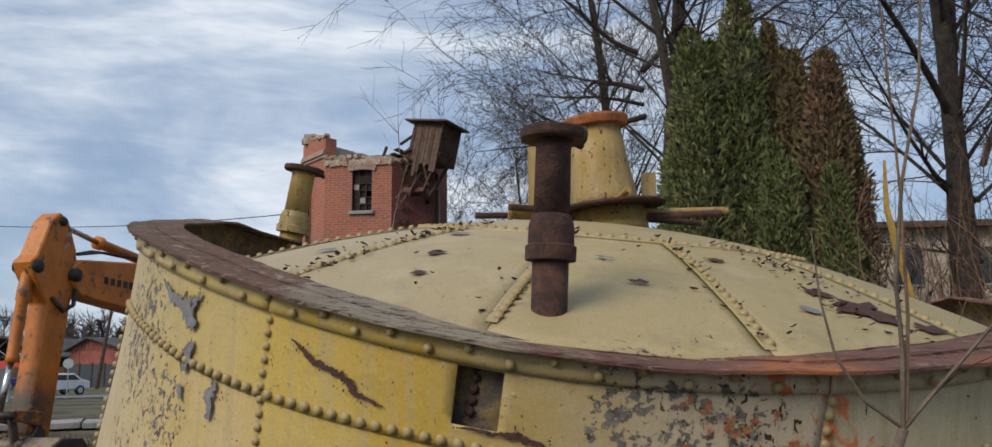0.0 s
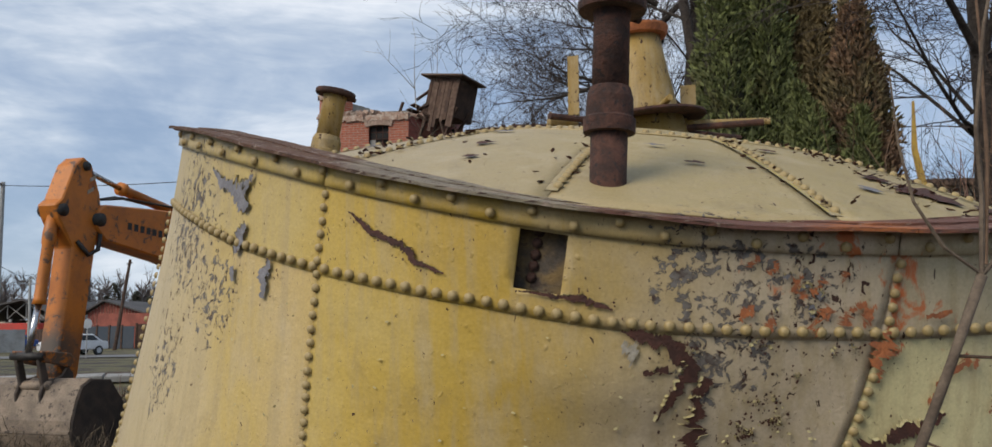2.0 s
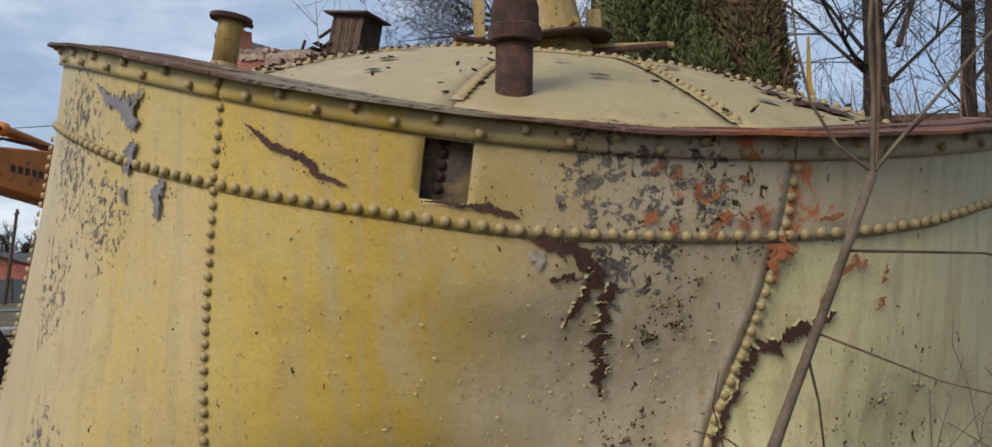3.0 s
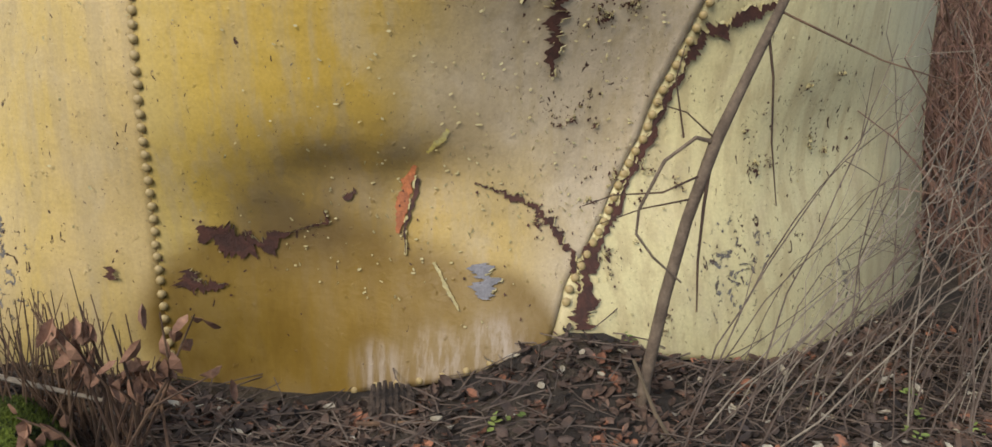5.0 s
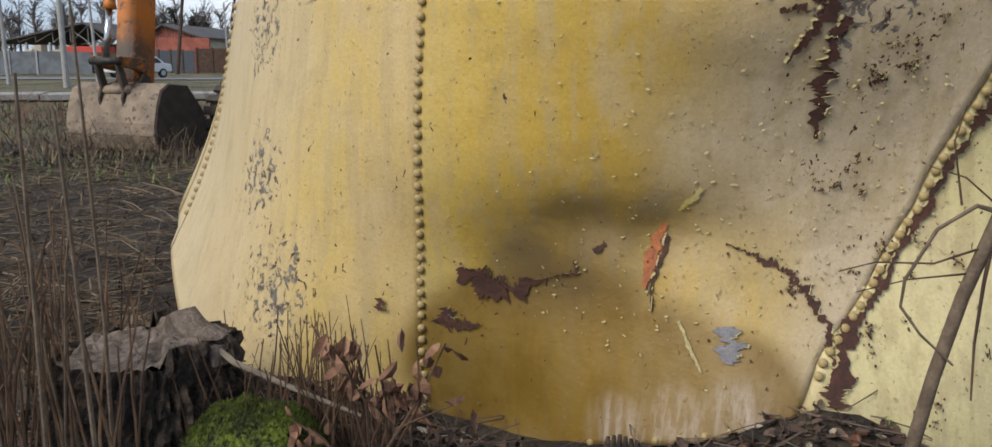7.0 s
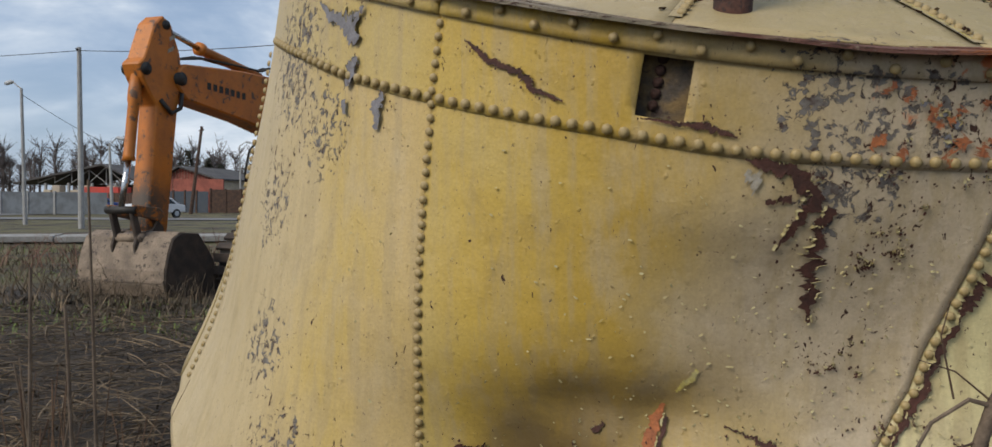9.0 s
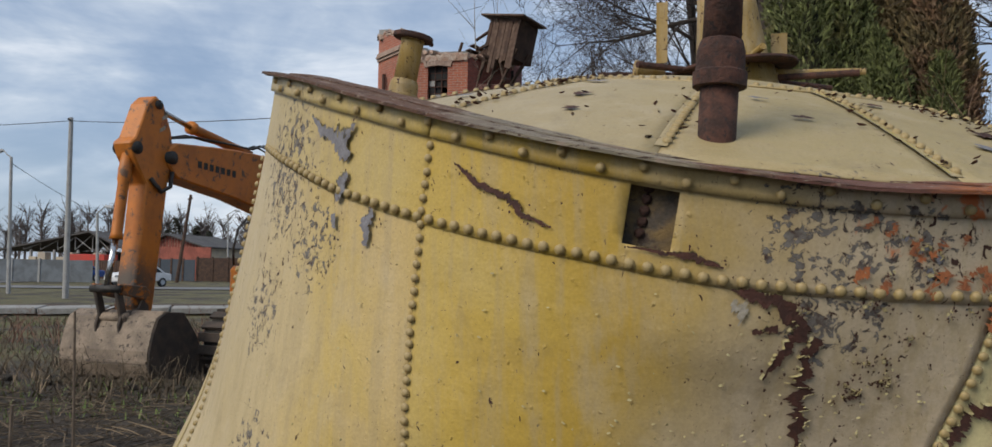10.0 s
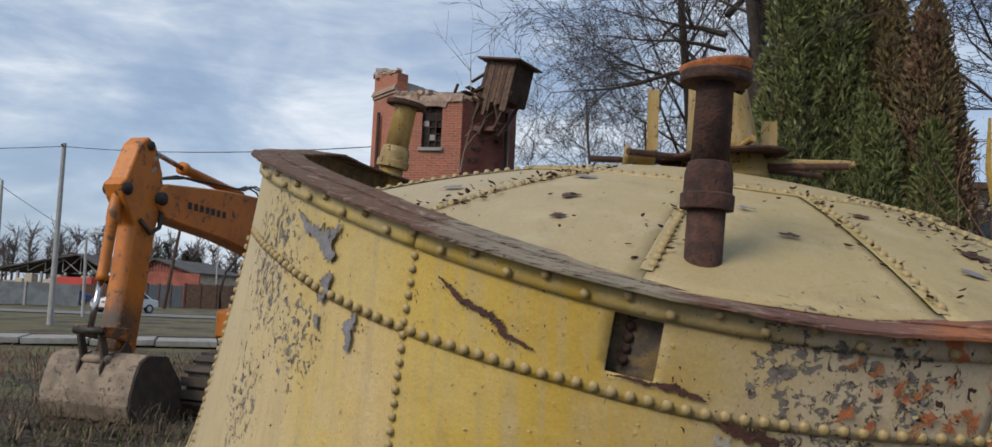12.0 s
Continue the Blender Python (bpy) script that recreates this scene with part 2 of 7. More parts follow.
def flange_material():
    m, nt, b, co = material("weathered_flange", 0.85)
    x = node(nt, "ShaderNodeSeparateXYZ")
    nt.links.new(co, x.inputs[0])
    xx = math_(nt, "ADD", x.outputs[0], math_(nt, "MULTIPLY", math_(nt, "SUBTRACT", noise_(nt, co, 3.5, 4), 0.5), 0.9))
    f = nt.nodes.new("ShaderNodeMapRange")
    setin(f, 0, xx)
    f.inputs[1].default_value, f.inputs[2].default_value = -2.6, 2.4
    col = ramp_(nt, f.outputs[0], [(0.0, (0.115, 0.062, 0.040)), (0.33, (0.15, 0.075, 0.045)), (0.38, (0.26, 0.22, 0.165)), (0.53, (0.30, 0.255, 0.18)), (0.56, (0.17, 0.075, 0.055)), (1.0, (0.17, 0.08, 0.06))])
    layer = noise_(nt, mapped(nt, co, (7, 30, 60), rot=(0, 0, 0.06)), 1.0, 8, 0.72, 0.6)
    col = mix_(nt, step_(nt, layer, 0.53, 0.58), col, (0.070, 0.036, 0.024))
    col = mix_(nt, step_(nt, noise_(nt, mapped(nt, co, (9, 40, 60), loc=(3, 3, 3)), 1.0, 6, 0.7, 0.4), 0.60, 0.64, 0, 0.85), col, (0.40, 0.34, 0.27))
    col = mix_(nt, step_(nt, noise_(nt, co, 7, 6, 0.65, 0.4), 0.57, 0.66, 0, 0.8), col, (0.36, 0.27, 0.21))
    col = mix_(nt, math_(nt, "MULTIPLY", zone(nt, co, [(1.0, 3.2, 2.0, 0.35), (1.75, 3.4, 1.95, 0.3)]), step_(nt, layer, 0.40, 0.55)), col, (0.46, 0.15, 0.045))
    nt.links.new(col, b.inputs["Base Color"])
    bump(nt, b, math_(nt, "ADD", math_(nt, "MULTIPLY", layer, 2.0), noise_(nt, co, 70, 4, 0.6)), 0.010)
    return m


M_FLANGE = flange_material()


# ---- building helpers ----
def root(name, at=(0, 0, 0), label="", category="", group="", kind=""):
    """An empty at a thing's base, whose parts are built in place."""
    ob = new(name)
    ob.location = at
    ob.empty_display_size = 0.1
    return tagged(ob, label, category, group, kind)


def part(name, bm, mat, parent=None, label="", smooth=False):
    """Links a bmesh as one mesh object, built in world places, under its thing or part."""
    me = bpy.data.meshes.new(name)
    if smooth:
        for f in bm.faces:
            f.smooth = True
    bm.to_mesh(me)
    bm.free()
    me.materials.append(mat)
    ob = new(name, me)
    if parent is not None:
        ob.parent = parent
        base = parent
        while base.parent is not None:
            base = base.parent
        if parent is base:
            ob.matrix_parent_inverse = Matrix.Translation(-Vector(base.location))
    return tagged(ob, label)


def solid(ob, t, offset=-1.0):
    k = ob.modifiers.new("thickness", "SOLIDIFY")
    k.thickness, k.offset = t, offset
    return ob


def bevelled(ob, w=0.01, n=1):
    k = ob.modifiers.new("edges", "BEVEL")
    k.width, k.segments, k.limit_method = w, n, "ANGLE"
    return ob


def tube_into(bm, pts, radii, seg=8, cap=True):
    """A tube along points with a radius at each."""
    pts = [Vector(q) for q in pts]
    rings, up = [], None
    for i, q in enumerate(pts):
        d = (pts[min(i + 1, len(pts) - 1)] - pts[max(i - 1, 0)])
        if d.length < 1e-7:
            d = Vector((0, 0, 1))
        d.normalize()
        if up is None or abs(up.dot(d)) > 0.98:
            up = Vector((1, 0, 0)) if abs(d.x) < 0.8 else Vector((0, 1, 0))
        s = d.cross(up).normalized()
        up = s.cross(d).normalized()
        r = radii[i] if hasattr(radii, "__len__") else radii
        rings.append([bm.verts.new(q + r * (math.cos(2 * math.pi * k / seg) * s + math.sin(2 * math.pi * k / seg) * up)) for k in range(seg)])
    for a, b in zip(rings, rings[1:]):
        for k in range(seg):
            bm.faces.new((a[k], a[(k + 1) % seg], b[(k + 1) % seg], b[k]))
    if cap and seg > 2:
        bm.faces.new(rings[0][::-1])
        bm.faces.new(rings[-1])
    return bm


def tube(pts, radii, seg=10, cap=True):
    return tube_into(bmesh.new(), pts, radii, seg, cap)


def lathe(profile, at, up=(0, 0, 1), seg=32):
    """A turned body: profile of (height, radius) round an axis."""
    bm = bmesh.new()
    up = Vector(up).normalized()
    s = up.orthogonal().normalized()
    t = up.cross(s)
    rings = []
    for h, r in profile:
        rings.append([bm.verts.new(Vector(at) + up * h + r * (math.cos(2 * math.pi * k / seg) * s + math.sin(2 * math.pi * k / seg) * t)) for k in range(seg)])
    for a, b in zip(rings, rings[1:]):
        for k in range(seg):
            bm.faces.new((a[k], a[(k + 1) % seg], b[(k + 1) % seg], b[k]))
    bm.faces.new(rings[0][::-1])
    bm.faces.new(rings[-1])
    return bm


def box_into(bm, lo, hi, m=None):
    vs = [bm.verts.new((x, y, z)) for z in (lo[2], hi[2]) for y in (lo[1], hi[1]) for x in (lo[0], hi[0])]
    for f in ((0, 2, 3, 1), (4, 5, 7, 6), (0, 1, 5, 4), (2, 6, 7, 3), (0, 4, 6, 2), (1, 3, 7, 5)):
        bm.faces.new([vs[i] for i in f])
    if m is not None:
        for v in vs:
            v.co = m @ v.co
    return bm


def box(lo, hi, m=None):
    return box_into(bmesh.new(), lo, hi, m)


def slab(outline, depth, m=Matrix.Identity(4)):
    """A flat outline (u, w), thick across: local x, z and y."""
    bm = bmesh.new()
    a = [bm.verts.new(m @ Vector((u, -depth / 2, w))) for u, w in outline]
    b = [bm.verts.new(m @ Vector((u, depth / 2, w))) for u, w in outline]
    bm.faces.new(a)
    bm.faces.new(b[::-1])
    n = len(a)
    for i in range(n):
        bm.faces.new((a[i], b[i], b[(i + 1) % n], a[(i + 1) % n]))
    bmesh.ops.recalc_face_normals(bm, faces=bm.faces)
    return bm


def grid_mesh(P):
    """A sheet from an array of rows of places."""
    bm = bmesh.new()
    vs = [[bm.verts.new(q) for q in row] for row in P]
    for a, b in zip(vs, vs[1:]):
        for i in range(len(a) - 1):
            bm.faces.new((a[i], a[i + 1], b[i + 1], b[i]))
    return bm


# ---- ground ----
def ground_z(x, y):
    d = math.hypot(x - 0.3, y - 5.9)
    z = 0.035 * noise.noise((x * 0.9, y * 0.9, 0.3)) + 0.02 * noise.noise((x * 3.1, y * 3.1, 1.7))
    z += 0.25 * math.exp(-((x - 0.46) / 0.38) ** 2 - ((y - 3.33) / 0.34) ** 2)
    z -= 0.12 * math.exp(-((x + 0.68) / 0.42) ** 2 - ((y - 3.62) / 0.30) ** 2)
    far = max(0.0, min(1.0, (math.hypot(x, y) - 14) / 20))
    return z * (1 - 0.8 * far)


def axis_steps(lo, hi, fine_lo, fine_hi, step, n):
    a = list(np.arange(fine_lo, fine_hi + 1e-6, step))
    g = np.linspace(0, 1, n)[1:] ** 3
    return [fine_lo + (lo - fine_lo) * k for k in g[::-1]] + a + [fine_hi + (hi - fine_hi) * k for k in g]


def ground_material():
    m, nt, b, co = material("littered_ground", 0.95)
    big = noise_(nt, co, 0.35, 6, 0.6, 0.4)
    mid = noise_(nt, co, 2.2, 7, 0.65, 0.4)
    fine = noise_(nt, co, 34, 6, 0.7, 0.5)
    mud = mix_(nt, step_(nt, mid, 0.4, 0.62), (0.026, 0.020, 0.016), (0.055, 0.042, 0.032))
    straw = mix_(nt, step_(nt, fine, 0.4, 0.65), (0.065, 0.049, 0.032), (0.17, 0.13, 0.085))
    grass = mix_(nt, step_(nt, fine, 0.35, 0.62), (0.060, 0.058, 0.025), (0.155, 0.135, 0.06))
    sep = node(nt, "ShaderNodeSeparateXYZ")
    nt.links.new(co, sep.inputs[0])
    far = step_(nt, math_(nt, "ADD", sep.outputs[1], math_(nt, "MULTIPLY", math_(nt, "SUBTRACT", big, 0.5), 9.0)), 8.0, 16.0)
    col = mix_(nt, math_(nt, "MULTIPLY", step_(nt, mid, 0.48, 0.64), 0.5), mud, straw)
    col = mix_(nt, math_(nt, "MULTIPLY", far, step_(nt, big, 0.38, 0.58)), col, grass)
    nt.links.new(col, b.inputs["Base Color"])
    bump(nt, b, math_(nt, "ADD", fine, math_(nt, "MULTIPLY", mid, 1.5)), 0.03)
    return m


M_GROUND = ground_material()
gx = axis_steps(-900, 900, -6, 6, 0.14, 26)
gy = axis_steps(-600, 1800, -2, 10, 0.14, 26)
ground = part("ground", grid_mesh([[(x, y, ground_z(x, y)) for x in gx] for y in gy]), M_GROUND, smooth=True)
tagged(ground, "dark muddy earth with dead leaves, straw and thin grass", "ground", kind="structure")

# ---- the riveted tank ----
TANK = (0.2892, 5.9487, 2.7099)
LEAN_X, LEAN_Y = 0.1309, -0.2046
RAD, GROW, CURVE, LIP = 2.8341, 0.0789, 0.0728, 0.0608
WAVE_Z = ((0.0029, -0.0141), (-0.0003, -0.0528), (-0.0168, -0.0102))
WAVE_R = ((-0.0081, 0.009), (0.005, 0.0113), (0.0126, 0.0186))
DENTS = ((4.9, 1.22, 0.36, 0.19, 0.62, -0.26), (4.5, 1.76, 0.24, 0.22, 0.38, -0.25), (4.5, 2.42, 0.24, 0.22, 0.46, -0.48), (3.78, 2.7, 0.34, 0.34, 1.2, -0.13), (3.70, 1.9, 0.30, 0.30, 0.55, -0.04), (4.86, 1.8, 0.15, 0.16, 0.26, 0.075), (5.25, 1.25, 0.16, 0.16, 0.3, -0.08), (4.565, 1.43, 0.06, 0.06, 0.11, -0.05), (4.667, 1.4, 0.045, 0.05, 0.12, -0.06), (4.7, 0.6, 0.1, 0.07, 0.16, 0.025))
tc = np.array(TANK)
t_up = np.array([LEAN_X, LEAN_Y, 1.0])
t_up /= np.linalg.norm(t_up)
t_a = np.cross([0, 1, 0], t_up)
t_a /= np.linalg.norm(t_a)
t_b = np.cross(t_up, t_a)


def wave(w, th):
    return sum(c * math.cos((i + 2) * th) + s * math.sin((i + 2) * th) for i, (c, s) in enumerate(w))


def sag(th):
    """How far the hidden back of the rim has sunk."""
    t = th % (2 * math.pi)
    return -0.42 * float(np.interp(t, [0.3, 0.75, 2.3, 3.1], [0, 1, 1, 0]))


def shell(th, h, off=0.0):
    """A place on the dented shell: round angle, depth below the rim, distance out from the plate."""
    w = math.exp(-h / 1.2)
    r = RAD - LIP + GROW * h + CURVE * h * h + w * wave(WAVE_R, th) + off
    tt = th % (2 * math.pi)
    for t0, h0, left, right, sh, a in DENTS:
        r += a * math.exp(-((tt - t0) / (left if tt < t0 else right)) ** 2 - ((h - h0) / sh) ** 2)
    q = tc - t_up * (h - w * (wave(WAVE_Z, th) + sag(th))) + r * (math.cos(th) * t_a + math.sin(th) * t_b)
    return Vector(q)


def shell_frame(th, h, off=0.0):
    q = shell(th, h, off)
    u = (shell(th + 0.004, h, off) - q).normalized()
    v = (shell(th, h + 0.01, off) - q).normalized()
    n = v.cross(u).normalized()
    if n.dot(q - Vector(tc)) < 0:
        n = -n
    u = v.cross(n).normalized()
    m = Matrix((u, n.cross(u), n)).transposed().to_4x4()
    m.translation = q
    return m


LEFT_SEAM = ((0.0, 4.279), (0.39, 4.284), (0.6, 4.2921), (0.749, 4.2984), (0.819, 4.3014), (0.898, 4.3057), (1.045, 4.3139), (1.143, 4.3195), (1.221, 4.325), (1.449, 4.332), (1.615, 4.334), (1.831, 4.342), (1.988, 4.354), (2.182, 4.365), (2.402, 4.38), (2.6, 4.39))
RIGHT_SEAM = ((0.0, 5.033), (0.29, 5.024), (0.6, 5.0088), (0.668, 5.0042), (0.746, 4.9985), (0.892, 4.9884), (0.921, 4.9866), (1.04, 4.9761), (1.195, 4.9663), (1.355, 4.9391), (1.491, 4.9153), (1.518, 4.9076), (1.686, 4.8609), (1.844, 4.8432), (1.854, 4.8432), (1.99, 4.8393), (2.118, 4.835), (2.25, 4.8317), (2.6, 4.83))
ROW = ((3.5, 0.35), (3.78, 0.365), (3.92, 0.376), (4.075, 0.398), (4.226, 0.395), (4.38, 0.383), (4.527, 0.37), (4.70, 0.373), (4.824, 0.361), (5.0, 0.348), (5.176, 0.335), (5.28, 0.321), (5.427, 0.283), (5.6, 0.27))
FOOT = ((3.6, 2.6), (3.916, 2.62), (4.179, 2.56), (4.411, 2.6), (4.53, 2.5), (4.6, 2.34), (4.633, 2.243), (4.71, 2.108), (4.786, 1.973), (4.856, 1.876), (4.879, 1.853), (4.919, 1.88), (4.988, 1.932), (5.143, 2.005), (5.436, 2.285), (5.8, 2.5))


def along(table, v):
    return float(np.interp(v, [a for a, b in table], [b for a, b in table]))


SEAMS = [3.53, 4.28, 5.03, 5.78, 6.53, 7.35, 8.17, 8.99, 3.53 + 2 * math.pi]


def seam(i, h):
    if i == 1:
        return along(LEFT_SEAM, h)
    if i == 2:
        return along(RIGHT_SEAM, h)
    return SEAMS[i]


tank = root("riveted_tank", (TANK[0], TANK[1], 0.0), "large tilted yellow-painted riveted steel tank, dented, flaking and rusty", "tank")
HOLE_U, HOLE_H = (4.577, 4.637), (0.09, 0.305)
for i in range(8):
    front = i in (0, 1, 2)
    nu = 60 if front else 20
    us = list(np.linspace(0, 1, nu))
    hs = list(np.linspace(0.0, 1.0, 13))
    off = 0.004 if i % 2 else -0.002
    # upper course
    bm = bmesh.new()
    if i == 1:
        a, b = ((q - seam(1, 0.2)) / (seam(2, 0.2) - seam(1, 0.2)) for q in HOLE_U)
        us = sorted([u for u in us if min(abs(u - a), abs(u - b)) > 0.008] + [a, b])
    rows = []
    for k in hs:
        row = []
        for u in us:
            h = k * 0.42
            th = seam(i, h) * (1 - u) + seam(i + 1, h) * u
            h = k * (along(ROW, th) + 0.028)
            if i == 1 and k > 0:
                lo, hi = HOLE_H
                if abs(k - hs[3]) < 1e-6:
                    h = lo
                if abs(k - hs[9]) < 1e-6:
                    h = hi
            row.append(bm.verts.new(shell(th, h, off + 0.001)))
        rows.append(row)
    for r in range(len(rows) - 1):
        for c in range(len(us) - 1):
            if i == 1 and a - 1e-6 <= us[c] < b - 1e-6 and 3 <= r < 9:
                continue
            bm.faces.new((rows[r][c], rows[r][c + 1], rows[r + 1][c + 1], rows[r + 1][c]))
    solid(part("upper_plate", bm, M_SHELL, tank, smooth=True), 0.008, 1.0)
    # lower course
    rows = []
    for k in np.linspace(0, 1, 70 if front else 12):
        row = []
        for u in us:
            h = k * 2.1
            for _ in range(3):
                th = seam(i, h) * (1 - u) + seam(i + 1, h) * u
                top = along(ROW, th) - 0.03
                h = top + k * ((along(FOOT, th) if 3.6 < th < 5.8 else 2.5) - top)
            row.append(shell(th, h, off - 0.004))
        rows.append(row)
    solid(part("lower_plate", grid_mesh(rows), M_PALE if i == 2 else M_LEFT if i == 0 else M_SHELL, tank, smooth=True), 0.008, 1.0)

# rim: riveted angle band and two-strip flange
for i in range(8):
    ths = np.linspace(SEAMS[i], SEAMS[i + 1] - 0.003, 40)
    band = part("rim_band", grid_mesh([[shell(t, h, 0.020) for t in ths] for h in (-0.012, 0.02, 0.05, 0.078)]), M_SHELL, tank, smooth=True)
    solid(band, 0.010, 1.0)
    for name, o0, o1, lift in (("outer_flange", 0.074, -0.07, 0.0), ("inner_flange", -0.074, -0.21, 0.005)):
        rows = []
        for o in np.linspace(o0, o1, 6):
            rows.append([shell(t, -0.014 - lift + 0.008 * noise.noise((t * 9, o * 8, 2.0 + lift)), o + (0.012 * noise.noise((t * 40, 0.3, lift)) + float(np.interp(t, [4.6, 5.3, 5.8], [0, 0.045, 0])) if o in (o0, o1) else 0)) for t in np.linspace(SEAMS[i], SEAMS[i + 1] - 0.002, 90)])
        solid(part(name, grid_mesh(rows), M_FLANGE, tank, "rust-brown weathered flange plate"), 0.013, 0.0)
inner = part("inner_drum", grid_mesh([[shell(t, h, -0.06) for t in np.linspace(0, 2 * math.pi, 140)] for h in (0.0, 0.2, 0.45)]), M_INNER, tank, "rusty inner steel", smooth=True)

# rivets
rb = bmesh.new()
ring0 = [rb.verts.new((0.0185 * math.cos(k * math.pi / 4), 0.0185 * math.sin(k * math.pi / 4), -0.004)) for k in range(8)]
ring1 = [rb.verts.new((0.0165 * math.cos(k * math.pi / 4), 0.0165 * math.sin(k * math.pi / 4), 0.007)) for k in range(8)]
ring2 = [rb.verts.new((0.009 * math.cos(k * math.pi / 4), 0.009 * math.sin(k * math.pi / 4), 0.0125)) for k in range(8)]
for a, b in ((ring0, ring1), (ring1, ring2)):
    for k in range(8):
        rb.faces.new((a[k], a[(k + 1) % 8], b[(k + 1) % 8], b[k]))
rb.faces.new(ring2)
for f in rb.faces:
    f.smooth = True
rivet_mesh = bpy.data.meshes.new("rivet")
rb.to_mesh(rivet_mesh)
rb.free()
rivet_mesh.materials.append(M_RIVET)
dark_rivet_mesh = rivet_mesh.copy()
dark_rivet_mesh.materials[0] = M_RUST
tank_back = Matrix.Translation(-Vector(tank.location))


def rivet(name, m, s=1.0):
    ob = new(name, rivet_mesh)
    ob.parent, ob.matrix_parent_inverse = tank, tank_back
    j = 0.0015
    ob.matrix_basis = Matrix.Translation((random.uniform(-j, j), random.uniform(-j, j), random.uniform(-j, j))) @ m @ Matrix.Diagonal((s, s, s * random.uniform(0.85, 1.1), 1))
    return ob


def spaced(f, lo, hi, gap):
    """Parameters at even distances along a line f."""
    ts = np.linspace(lo, hi, 400)
    pts = [f(t) for t in ts]
    d, out_ = 0.0, [lo]
    for k in range(1, 400):
        d += (pts[k] - pts[k - 1]).length
        if d >= gap:
            out_.append(float(ts[k]))
            d = 0.0
    return out_


for th in spaced(lambda t: shell(t, along(ROW, t)), 3.72, 5.5, 0.060):
    rivet("rivet", shell_frame(th, along(ROW, th), 0.011), 1.1)
for table, o in ((LEFT_SEAM, 0.009), (RIGHT_SEAM, 0.009)):
    for h in spaced(lambda t: shell(along(table, t), t), 0.11, 2.4 if table is LEFT_SEAM else 1.76, 0.047):
        rivet("rivet", shell_frame(along(table, h) + (0.006 if table is RIGHT_SEAM else 0), h, o if h < 0.4 else 0.006), 0.95)
for k, th in enumerate(spaced(lambda t: shell(t, 0.04), 3.75, 5.5, 0.145)):
    rivet("rivet", shell_frame(th, 0.05 if k % 2 else 0.018, 0.031), 1.0)
for th in spaced(lambda t: shell(t, 1.9), 4.62, 4.84, 0.085):
    rivet("rivet", shell_frame(th, along(FOOT, th) - 0.022, 0.004), 0.8)
for h in np.arange(0.10, 0.31, 0.042):
    rivet("rivet", shell_frame(4.592 + 0.03 * (0.3 - h), h, -0.06), 1.15).data = dark_rivet_mesh
for h in spaced(lambda t: shell(3.62, t), 0.45, 2.4, 0.05):
    rivet("rivet", shell_frame(3.62, h, 0.004), 0.95)


# bare and rusted marks where the paint has gone
lips, chips = bmesh.new(), bmesh.new()


